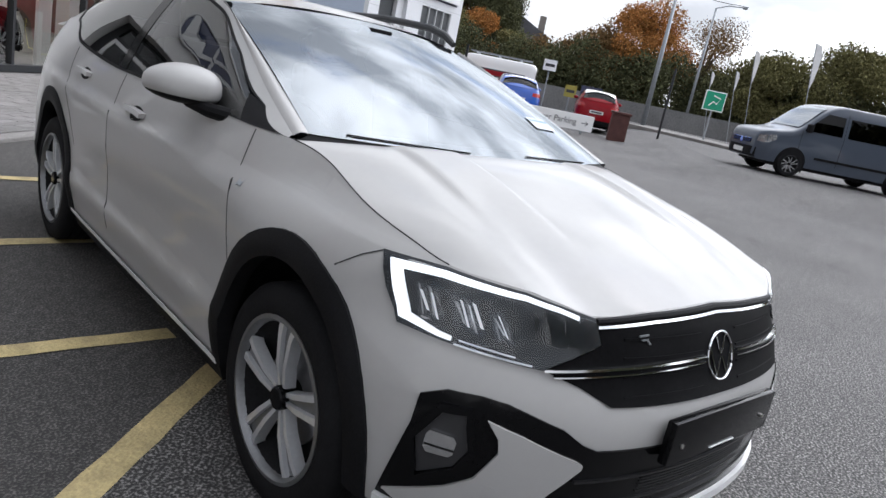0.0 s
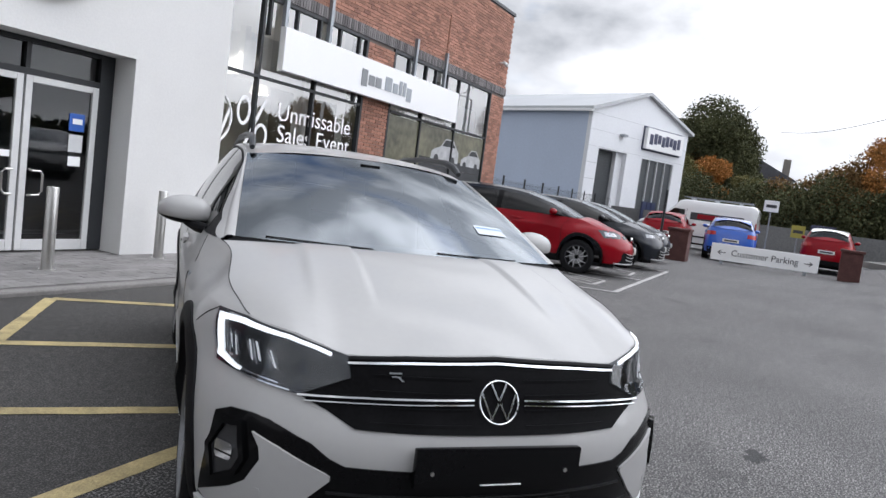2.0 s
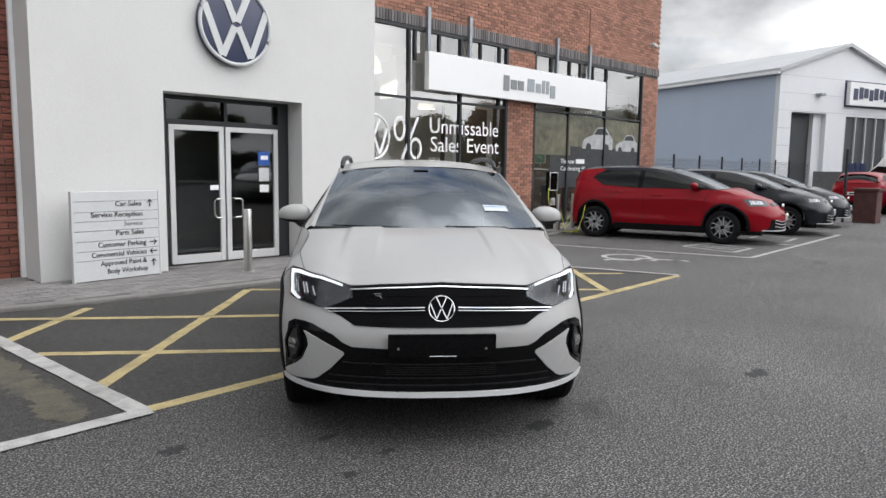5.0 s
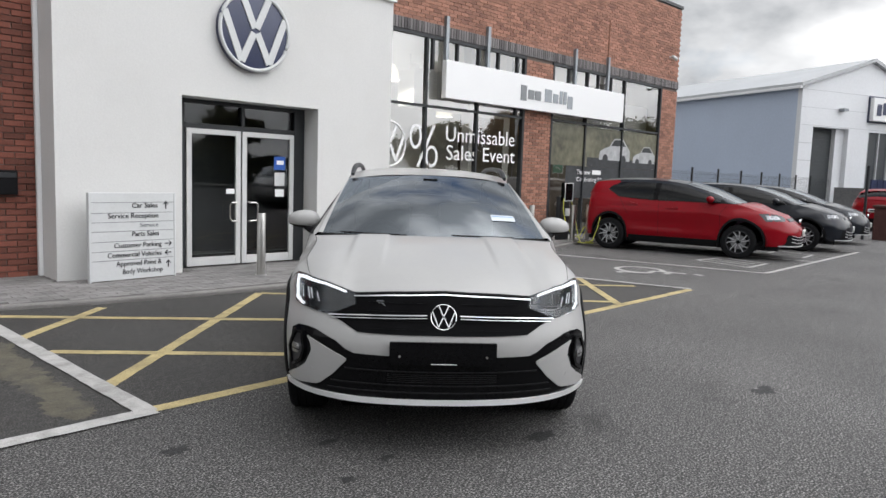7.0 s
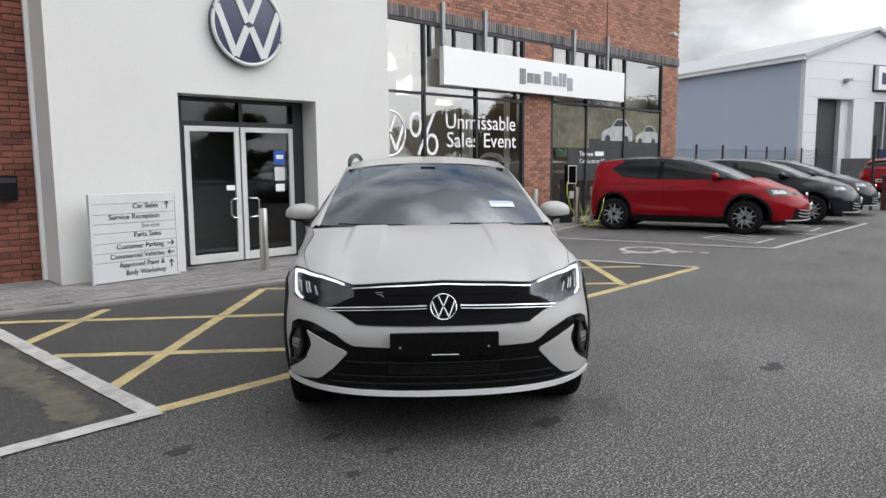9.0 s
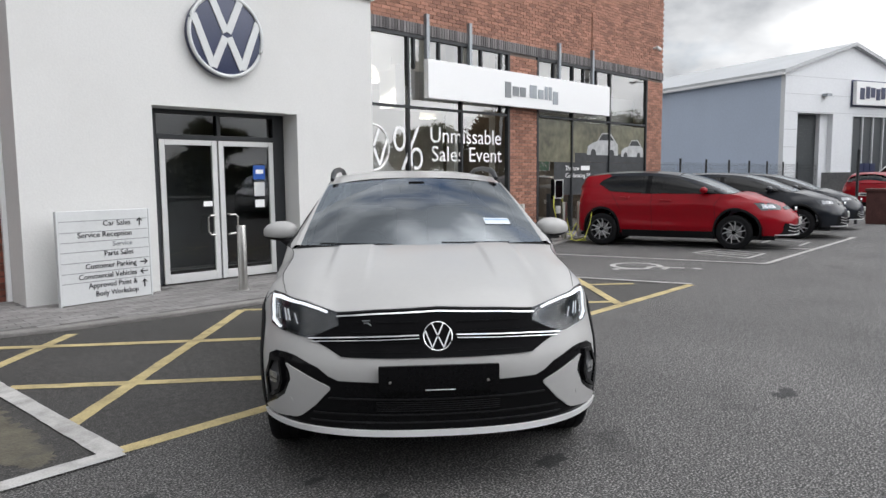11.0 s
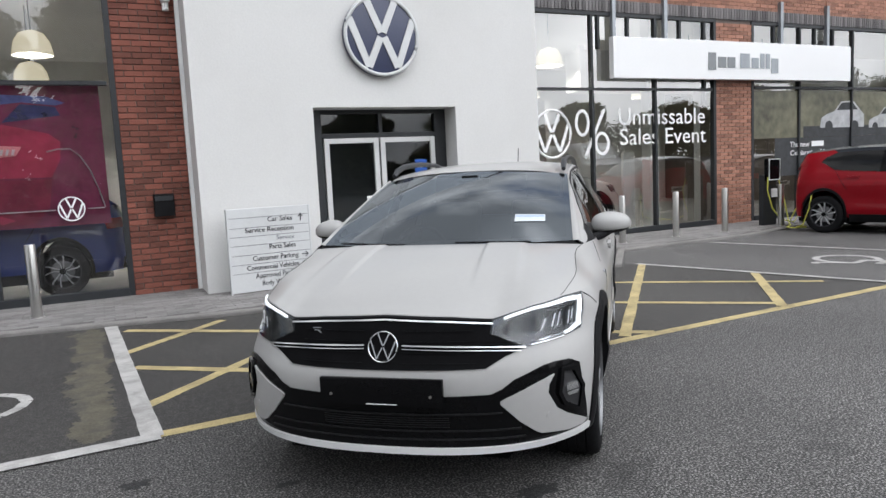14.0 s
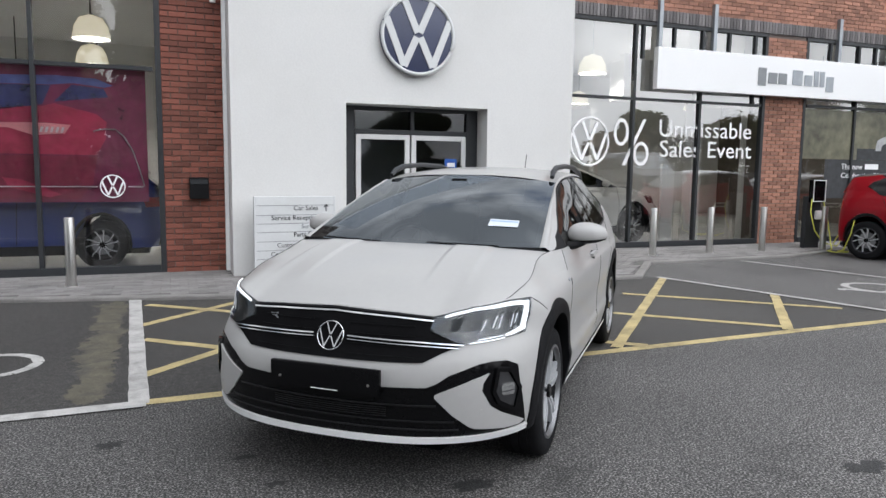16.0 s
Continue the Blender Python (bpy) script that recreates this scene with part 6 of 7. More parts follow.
    add("windscreen", sheet(wind, 14, 10, (0, -1, 1)), M_BRIGHTGLASS, "windscreen mirroring the sky", angle=80)
    add("cowl", sheet(lambda a, b: bonnet(a, 1) * (1 - b) + wind(a, 0) * b + Vector((0, 0, -.012)), 12, 1, (0, 0, 1)), M_BLACK)
    add("roof", sheet(lambda s, t: roof(s, t * .905), 14, 14, (0, 0, 1)), M_PAINTS[roof_paint] if roof_paint else mat, angle=60)
    add("rear_window", sheet(lambda s, t: roof(s, .905 + .095 * t), 10, 6, (0, 0, 1)), M_TINT, "dark rear window")
    add("rear_spoiler", sheet(lambda s, t: roof(s, .87 + .05 * t) + Vector((0, .05 * t, .016)), 10, 3, (0, 0, 1)), M_PAINTS[roof_paint] if roof_paint else mat, "roof spoiler")
    add("tailgate", sheet(lambda s, t: roof(s, 1) * (1 - t) + Vector(((2 * s - 1) * .70, 4.10 + .07 * (1 - (2 * s - 1) ** 2), 1.10)) * t, 10, 3), mat)
    fw = lambda a, b, off=0.0: skin(a, b, off)
    rw = lambda a, b, off=0.0: skin(UMAX - a if a >= 0 else -(UMAX + a), b, off)
    add("lower_bumper", panel([(-.80, .28), (.80, .28), (.70, .50), (.45, .46), (-.45, .46), (-.70, .50)], fw, .12, .006, .02), M_BLACK, "black lower grille")
    add("grille", strip([(-.50, .765), (0, .775), (.50, .765)], .05, fw, .006, .01), M_GLOSSBLACK)
    for z in (.34, .40, .455):
        add("intake_slat", strip([(-.62, z + .03), (-.45, z), (0, z - .006), (.45, z), (.62, z + .03)], .010, fw, .014, .008), M_SILVER, "bright intake slat")
    add("lower_lip", strip([(-.85, .285), (0, .279), (.85, .285)], .022, fw, .014, .02), M_SILVER)
    add("rear_bumper", panel([(-.75, .29), (.75, .29), (.75, .45), (-.75, .45)], rw, .12, .006, .02), M_BLACK, "black rear bumper")
    add("badge", lathe([(0, .01), (.055, .01), (.055, .04)], 20, "y"), M_CHROME, "round badge").matrix_basis = pose(0, -.0 + .045, .745)
    add("badge", lathe([(0, 0), (.055, 0), (.055, -.02)], 20, "y"), M_CHROME, "round badge").matrix_basis = pose(0, (3.75 + .51 * tail) * scale[1], .90)
    if plate:
        add("number_plate", box(-.26, .26, -.02, .01, .47, .58, .004), M_PLATE, "white number plate")
        add("number_plate", box(-.26, .26, 4.255, 4.28, .66, .77, .004), M_PLATE, "white number plate")
        add("plate_bar", box(-.20, .20, -.023, -.018, .50, .55), M_INK)
        add("plate_bar", box(-.20, .20, 4.278, 4.284, .69, .74), M_INK)
    for x in (-.36, .36):
        add("seat", seat_mesh(), M_SEAT).matrix_basis = pose(x * .9, 2.05, .18)
    add("floor_pan", box(-.76, .76, .3, 4.0, .19, .26), M_BLACK)
    add("cabin_tub", sheet(lambda a, b: Vector(((2 * a - 1) * .70, 1.1 + 2.8 * b, .82)), 2, 2), M_CABIN)
    return c


other_car("red", pose(12.33, 2.73, 0, 0, 0, 16.1), "bright red electric hatchback with a black roof plugged into a charger", (1.02, 1.0, 1.03), roof_paint="dark", tail=.42, nose_len=1.30, lead=.16)
other_car("dark", pose(15.50, 2.60, 0, 0, 0, 16.1), "blue-black hatchback parked beside a red car", (1.02, 1.0, 1.0), lead=.10)
other_car("dark", pose(18.40, 3.00, 0, 0, 0, 16.1), "dark grey hatchback at the end of the row", (1.02, 1.0, .99), lead=.10)
other_car("red", pose(29.5, 4.85, 0, 0, 0, 95), "red hatchback seen behind the brick post", (1.02, 1.0, 1.0))
other_car("blue", pose(28.4, 2.45, 0, 0, 0, 97), "bright blue hatchback parked behind the parking sign", (1.02, .98, 1.04))
other_car("red", pose(30.2, -1.15, 0, 0, 0, 88), "red compact car with a pale roof by the boundary", (1.0, 1.0, 1.08), roof_paint="white")
other_car("white", pose(11.3, -6.6, 0, 0, 0, -143), "white car with its nose towards the forecourt", (1.02, 1.05, 1.05))
other_car("white", pose(8.80, 9.75, PAVE, 0, 0, 92), "white crossover on show inside the showroom", (1.0, 1.0, 1.08), plate=False)
other_car("navy", pose(-4.95, 8.55, PAVE, 0, 0, -90), "deep blue hatchback on show behind the window", (1.0, 1.0, 1.0), plate=False)


def van(paint, m, label, length=4.9, width=1.90, height=1.97, rack=False, bars=False, windows=True):
    """A panel van: nose at -y."""
    c = tagged(empty("van", m), label, "van")
    mat, L, H, Wd = M_PAINTS[paint], length, height, width / 2
    crest = spline([(0, .84), (.06, .98), (.20, 1.05), (.80, 1.17), (.95, 1.24), (1.55, 1.78), (1.80, H - .05), (2.1, H), (L - .30, H), (L - .06, H - .05), (L, H - .16)])
    foot = spline([(0, .40), (.12, .30), (L - .15, .30), (L, .40)])

    def sect(k):
        """Half width factor over the length, for rounded ends."""
        return 1 - .33 * (1 - smooth(-.12, .42, k)) ** 1.5 - .05 * smooth(L - .25, L, k)

    def face(a, b, s, off):
        """A place on the flank at length a and height b, leaning in above the waist."""
        return Vector((s * (Wd * sect(a) * (1 - .13 * smooth(1.0, H + .25, b) - .05 * smooth(.6, .25, b)) + off), a, b))
    rings = []
    body = bmesh.new()
    for k in range(61):
        a = L * (k / 60) ** 1.25
        lo, hi = foot(a), crest(a)
        half = [face(a, lo + (hi - lo - .06) * j / 7, 1, 0) for j in range(8)]
        w = half[-1].x
        half += [Vector((w - .03, a, hi - .022)), Vector((w - .09, a, hi - .004)), Vector((w * .5, a, hi + .008)), Vector((0, a, hi + .012))]
        rings.append([body.verts.new(p) for p in half] + [body.verts.new((-p.x, p.y, p.z)) for p in half[-2::-1]])
    for p, q in zip(rings, rings[1:]):
        for j in range(len(p)):
            body.faces.new((p[j], p[(j + 1) % len(p)], q[(j + 1) % len(p)], q[j]))
    body.faces.new(rings[0]), body.faces.new(rings[-1])
    bmesh.ops.recalc_face_normals(body, faces=body.faces)
    soft_edges(part("body", body, mat, c), 50)
    for s in (-1, 1):
        fl = lambda a, b, off=0.0, s=s: face(a, b, s, off)
        part("side_window", panel([(1.05, 1.22), (2.05, 1.22), (2.05, 1.70), (1.58, 1.72)], fl, .2, .006), M_TINT, c, "dark cab window")
        if windows:
            part("side_window", panel([(2.2, 1.22), (3.35, 1.22), (3.35, 1.70), (2.2, 1.70)], fl, .3, .006), M_TINT, c, "dark side window")
            part("side_window", panel([(3.5, 1.22), (L - .25, 1.22), (L - .25, 1.70), (3.5, 1.70)], fl, .3, .006), M_TINT, c, "dark side window")
        part("shut_line", strip([(2.12, .45), (2.12, 1.78)], .008, fl, .003, .003), M_BLACK, c)
        part("shut_line", strip([(1.02, .45), (1.02, 1.2)], .008, fl, .003, .003), M_BLACK, c)
        part("side_moulding", strip([(1.5, .58), (L - 1.3, .58)], .06, fl, .015, .015), M_BLACK, c)
        for y in (.93, L - 1.0):
            part("arch_trim", ring_panel(y, .34, (.0, .0), (.40, .42), 205, -25, fl, .004, .0, 16), M_BLACK, c, "dark wheel arch")
            w = add_wheel(c, "turbine", pose(s * (Wd - .10), y, TYRE_R, 0, 0, 0 if s > 0 else 180))
        mb = bmesh.new()
        add_box(mb, s * Wd + .02 * s - .09, s * Wd + .02 * s + .09, 1.10, 1.22, 1.18, 1.40, .04)
        part("door_mirror", mb, M_BLACK, c)
        part("headlamp", panel([(.03, .74), (.05, .90), (.38, .98), (.42, .86), (.20, .74)], lambda a, b, off=0.0, s=s: face(a, b, s, off), .1, .008, .02), M_FACET, c)
        part("tail_lamp", box(s * (Wd - .10), s * (Wd - .02), L - .03, L + .012, .95, 1.45, .01), M_REDLENS, c)
        if bars:
            part("side_lettering", panel([(2.3, 1.30), (L - .5, 1.30), (L - .5, 1.62), (2.3, 1.62)], fl, .4, .006), M_INK, c, "dark lettering panel")
            part("side_lettering", panel([(2.6, 1.36), (L - .8, 1.36), (L - .8, 1.56), (2.6, 1.56)], fl, .4, .010), M_PAINTS["red"], c, "red lettering bar")
    part("windscreen", sheet(lambda a, b: (lambda y: Vector(((2 * a - 1) * (Wd * .80 - .10 * b), y - .012, crest(y) + .020)))(.97 + .66 * b), 8, 10, (0, -1, 1)), M_BRIGHTGLASS, c)
    part("grille", box(-.50, .50, -.02, .04, .66, .78, .01), M_GLOSSBLACK, c)
    part("grille_trim", box(-.50, .50, -.028, -.018, .765, .78), M_CHROME, c)
    part("bumper", sheet(lambda a, b: Vector(((2 * a - 1) * Wd * .80, -.05 + .10 * (2 * a - 1) ** 4, .34 + .24 * b)), 14, 3, (0, -1, 0)), M_BLACK, c, "dark front bumper")
    part("number_plate", box(-.26, .26, -.055, -.035, .40, .51), M_PLATE, c)
    part("badge", lathe([(0, -.03), (.07, -.03), (.07, .0)], 20, "y"), M_CHROME, c, m=pose(0, 0, .70))
    part("underside", box(-Wd * .85, Wd * .85, .4, L - .3, .22, .40), M_BLACK, c)
    if rack:
        for y in (2.2, 3.2, 4.2):
            part("rack_bar", box(-.78, .78, y - .02, y + .02, H + .02, H + .10), M_GALV, c)
        for x in (-.72, .72, -.2, .2):
            part("rack_rail", box(x - .02, x + .02, 1.9, L - .3, H + .10, H + .14), M_GALV, c)
    return c


van("slate", pose(18.05, -4.42, .33, 0, 0, -169), "slate blue passenger van parked along the far kerb")
van("white", pose(31.6, 6.7, 0, 0, 0, 180), "white panel van with a roof rack and side lettering", 5.0, 1.95, 2.15, rack=True, bars=True, windows=False)

# ---- beyond the forecourt ----
shed = tagged(empty("warehouse", pose(39.72, 12.26, 0, 0, 0, -20.7)), "pale blue and white gabled warehouse with a roller door", "building")
SW, SE, SA, SL = 10.9, 7.10, 8.80, 24.0
part("side_wall", box(0, .25, .3, SL, 0, SE), M_SHED, shed, "pale blue side wall")
part("side_wall", box(SW - .25, SW, .3, SL, 0, SE), M_SHED, shed)
part("back_wall", box(.25, SW - .25, SL - .25, SL, 0, SE), M_SHED, shed)
part("gable_wall", prism([(0, 0), (1.06, 0), (1.06, 4.87), (4.0, 4.87), (4.0, 0), (5.7, 0), (5.7, 4.8), (9.6, 4.8), (9.6, 0), (SW, 0), (SW, SE), (SW / 2, SA), (0, SE)], (0, .3), WALL), M_SHEDW, shed, "white gable wall")
for k in range(1, 8):
    part("cladding_joint", box(0, SW, -.012, -.002, k * .98 + (0.0 if k < 5 else .05), k * .98 + .03) if k > 4 else box(0, 1.05, -.012, -.002, k * .98, k * .98 + .03), M_SHEDROOF, shed)
for s in (0, 1):
    part("roof_slope", prism([(SW / 2, SA + .02), (SW * s + (.35 if s else -.35), SE - .10), (SW * s + (.35 if s else -.35), SE + .10), (SW / 2, SA + .22)], (-.25, SL + .2), WALL), M_SHEDROOF, shed, "grey sheet roof")
part("gutter", box(-.42, -.28, -.2, SL, SE - .22, SE - .06, .02), M_SIGN, shed, "white gutter")
part("roller_door", box(1.06, 3.3, .6, .7, 0, 4.87), M_DARKDOOR, shed, "dark roller door")
for k in range(24):
    part("door_slat", box(1.08, 3.3, .57, .6, k * .2 + .02, k * .2 + .17), M_DARKDOOR, shed)
part("door_reveal", box(3.3, 4.0, .3, .7, 0, 4.87), M_SHEDW, shed)
part("door_reveal", box(1.06, 4.0, .3, .7, 4.87, 5.0), M_SHEDW, shed)
part("shop_front", box(5.7, 9.6, .12, .18, 0, 4.8), M_DARKDOOR, shed, "dark shop front")
for x in (5.7, 6.65, 7.6, 8.55, 9.5):
    part("mullion", box(x, x + .1, .02, .12, 0, 4.8), M_SHEDROOF, shed)
part("sign_board", box(5.55, 9.95, -.30, -.05, 5.45, 6.80, .02), M_SIGN, shed, "white sign board with dark rim")
part("sign_rim", box(5.45, 10.05, -.05, -.01, 5.35, 6.90), M_NAVY, shed, "navy sign rim")
for k in range(8):
    part("sign_bar", box(5.85 + k * .47 + .03 * (k % 2), 6.24 + k * .47, -.32, -.30, 5.76 + .07 * (k % 3), 6.42 + .05 * ((k * 2) % 3)), M_NAVY, shed)
part("wall_lamp", box(3.0, 3.4, -.35, 0, 5.85, 6.0, .02), M_GALV, shed)
for k in range(3):
    part("display_board", box(4.15 + k * .5, 4.6 + k * .5, -1.6, -1.5, .3, 2.0), M_NAVY, shed)

# mesh fence between showroom and warehouse
fence = tagged(empty("mesh_fence"), "dark green welded mesh fence with steel posts", "fence")
for k in range(9):
    x, y = 18.2 + 2.5 * k, 10.0 + .12 * k
    part("post", box(x - .03, x + .03, y - .03, y + .03, 0, 2.05), M_FRAME, fence)
wires = bmesh.new()
for k in range(12):
    z = .15 + k * .15
    add_box(wires, 18.2, 38.2, 10.0, 10.004, z, z + .008)
for k in range(200):
    x = 18.2 + k * .1
    add_box(wires, x, x + .006, 10.006, 10.010, .1, 1.9)
part("mesh", wires, M_FRAME, fence)

# parking sign between brick posts
ps = tagged(empty("parking_sign", pose(22.50, 2.30, 0, 0, 0, -76.5)), "white customer parking sign board between brick posts", "sign")
part("board", box(0, 3.22, -.03, .03, .12, .66, .01), M_SIGN, ps)
word("Customer Parking", .62, 2.62, .30, ps, M_INK, -.034, .20)
for x, turn in ((.32, 90), (2.92, -90)):
    ar = bmesh.new()
    add_prism(ar, [(-.012, -.12), (.012, -.12), (.012, .09), (-.012, .09)], (-.036, -.031), WALL)
    add_prism(ar, [(0, .13), (.08, .03), (.06, .015), (0, .09), (-.06, .015), (-.08, .03)], (-.036, -.031), WALL)
    part("arrow", ar, M_INK, ps, m=pose(x, 0, .38, 0, -turn, 0))
part("foot", box(.3, .4, -.02, .02, 0, .12), M_GALV, ps)
part("foot", box(2.8, 2.9, -.02, .02, 0, .12), M_GALV, ps)
M_POSTBRICK = surf("weathered_brick", (0.085, 0.036, 0.032), 0.9, var=0.3, scale=4, fine=30, bump=0.3)
for x, y in ((20.85, 3.06), (23.55, -1.70)):
    bp = tagged(empty("brick_post", pose(x, y, 0)), "low dark brick post beside the parking sign", "post", "brick posts")
    part("shaft", box(-.30, .30, -.30, .30, 0, .92, .02), M_POSTBRICK, bp)
    part("cap", box(-.34, .34, -.34, .34, .92, 1.0, .02), M_POSTBRICK, bp)

# poles, signs, flags
def street_lamp(x, y, h, arm=None, label="tall grey street lamp column by the road", r=.11):
    p = tagged(empty("street_lamp", pose(x, y, 0)), label, "street lamp")
    part("column", tube([(0, 0, 0), (0, 0, h * .5), (0, 0, h)], [r, r * .8, r * .55], 12), M_GALV, p, smooth=True)
    if arm:
        part("arm", tube([(0, 0, h), (arm[0] * .4, arm[1] * .4, h + .25), (arm[0], arm[1], h + .3)], .035, 8), M_GALV, p)
        part("lantern", box(arm[0] - .25, arm[0] + .25, arm[1] - .12, arm[1] + .12, h + .22, h + .36, .04), M_GALV, p)


street_lamp(40.0, -4.5, 8.1, label="thick grey pole by the road", r=.15)
street_lamp(47.5, -8.0, 8.2, (-.2, -1.7))
gs = tagged(empty("charging_road_sign", pose(31.48, -6.2, 0, 0, 0, -72)), "green and white road sign on a post", "sign")
M_GREEN = surf("green_sign", (0.01, 0.28, 0.16), 0.4, var=0.05, bump=0.0)
part("plate", box(-.50, .50, -.02, .02, 1.75, 2.60, .01), M_WINK, gs)
part("face", box(-.46, .46, -.03, -.022, 1.79, 2.56), M_GREEN, gs, "green sign face")
part("symbol", tube([(-.25, -.032, 1.95), (-.05, -.032, 2.15), (.1, -.032, 2.05), (.25, -.032, 2.3), (-.1, -.032, 2.4)], .03, 6), M_WINK, gs)
part("post", tube([(0, .03, 0), (0, .03, 1.8)], .04, 8), M_GALV, gs)
M_FLAG = surf("white_flag", (0.7, 0.7, 0.7), 0.8, var=0.08, scale=2, fine=10, bump=0.05)
for x, y, z0, z1, w in ((36.9, -9.3, 3.5, 5.15, .30), (32.3, -10.6, 3.5, 5.45, .38), (39.0, -9.0, 3.1, 4.15, .22), (39.3, -7.8, 3.1, 3.9, .20)):
    fl = tagged(empty("feather_flag", pose(x, y, 0, 0, -9, -75)), "white feather flag on a slim pole", "flag", "feather flags")
    part("pole", tube([(0, 0, 0), (0, 0, z1 * .8), (.02, 0, z1)], .02, 6), M_GALV, fl)
    part("cloth", prism([(.02, z0), (w * .5, z0 + (z1 - z0) * .25), (w, z0 + (z1 - z0) * .7), (w * .8, z1 - .1), (.25 * w, z1), (.02, z1 - .08)], (-.006, .006), WALL), M_FLAG, fl, "white cloth")
M_YELLOWSIGN = surf("yellow_notice", (0.32, 0.28, 0.05), 0.5, var=0.1, bump=0.0)
for x, y, z0, z1, w, mat, lab in ((29.2, 1.15, 2.0, 2.45, .55, M_WINK, "small white notice on a post"), (29.6, .07, 1.1, 1.6, .5, M_YELLOWSIGN, "yellow and black notice on a post"), (29.9, -.8, 1.1, 1.7, .9, M_NAVY, "dark notice board on a post")):
    sg = tagged(empty("notice_sign", pose(x, y, 0, 0, 0, -85)), lab, "sign", "notices")
    part("board", box(-w / 2, w / 2, -.02, .02, z0, z1, .005), mat, sg)
    part("bar", box(-w * .35, w * .35, -.026, -.021, (z0 + z1) / 2 - .06, (z0 + z1) / 2 + .06), M_INK, sg)
    part("post", tube([(0, .04, 0), (0, .04, z1)], .03, 8), M_GALV, sg)
tagged(part("fence_post", tube([(26.05, -3.45, 0), (26.05, -3.45, 2.9)], .045, 8), M_FRAME), "slim dark steel post by the lot edge", "post")
tagged(part("fence_post", tube([(20.35, 3.55, 0), (20.35, 3.55, 2.1)], .04, 8), M_FRAME), "slim dark steel post by the lot edge", "post")
for k, (a, b, sag) in enumerate((((86.2, 5.0, 12.2), (40.0, -4.1, 8.0), .5), ((40.0, -4.1, 8.0), (47.4, -9.6, 8.6), .2))):
    a, b = Vector(a), Vector(b)
    pts = [a + (b - a) * j / 16 - Vector((0, 0, sag * math.sin(math.pi * j / 16))) for j in range(17)]
    tagged(part("overhead_wire", tube(pts, .02, 4), M_BLACK), "thin black overhead wire between poles", "wire")

# boundary: footpath, wall, hedges
fp = prism([(33.5, -2.5), (21.0, -13.6), (12.0, -24.0), (15.5, -26.0), (24.0, -15.2), (36.0, -4.5)], (.20, .45), FLAT)
tagged(part("footpath", fp, M_KERB), "pale concrete footpath with a kerb", "footpath", kind="structure")
M_WALLGREY = surf("grey_block_wall", (0.16, 0.16, 0.16), 0.9, var=0.25, scale=0.6, fine=12, bump=0.2)
tagged(part("wall_boundary", prism([(43.0, 20.0), (43.6, -6.0), (36.0, -40.0), (36.5, -40.2), (44.1, -6.0), (43.5, 20.0)], (0, 1.5), FLAT), M_WALLGREY), "low grey block boundary wall", "wall", kind="structure")
house = tagged(empty("house", pose(118, 9, 0, 0, 0, -80)), "grey stone house with chimneys behind trees", "house")
M_STONE = surf("grey_stone", (0.22, 0.20, 0.18), 0.9, var=0.2, scale=0.4, fine=5, bump=0.1)
M_SLATE = surf("slate_roof", (0.07, 0.07, 0.08), 0.8, var=0.2, scale=0.5, fine=5, bump=0.1)
part("wall", box(-5, 5, 0, 8, 0, 9), M_STONE, house)
part("roof", prism([(-5.4, 8.9), (0, 11.6), (5.4, 8.9)], (-.3, 8.3), WALL), M_SLATE, house)
part("chimney", box(-4.6, -3.6, 3, 4, 9, 12.6), M_STONE, house)
part("chimney", box(3.6, 4.6, 3, 4, 9, 12.4), M_STONE, house)
for x in (-3, 0, 3):
    part("window", box(x - .5, x + .5, -.06, -.01, 5.6, 7.2), M_FRAME, house)

# trees
def leafy(name, dark, mid):
    return surf(name, mid, 0.7, var=0.32, scale=0.35, fine=3, bump=0.0, pieces=0.8, dirt=dark, dirt_amount=0.6, spec=0.1)


M_LEAF_DARK = leafy("dark_green_leaves", (0.03, 0.035, 0.018), (0.095, 0.10, 0.05))
M_LEAF_GREEN = leafy("olive_leaves", (0.05, 0.055, 0.02), (0.17, 0.16, 0.07))
M_LEAF_ORANGE = leafy("autumn_orange_leaves", (0.10, 0.07, 0.02), (0.40, 0.19, 0.06))
M_LEAF_BROWN = leafy("autumn_brown_leaves", (0.05, 0.035, 0.012), (0.20, 0.125, 0.055))
M_BARK = surf("bark", (0.07, 0.055, 0.042), 0.95, var=0.35, scale=3, fine=25, bump=0.4)


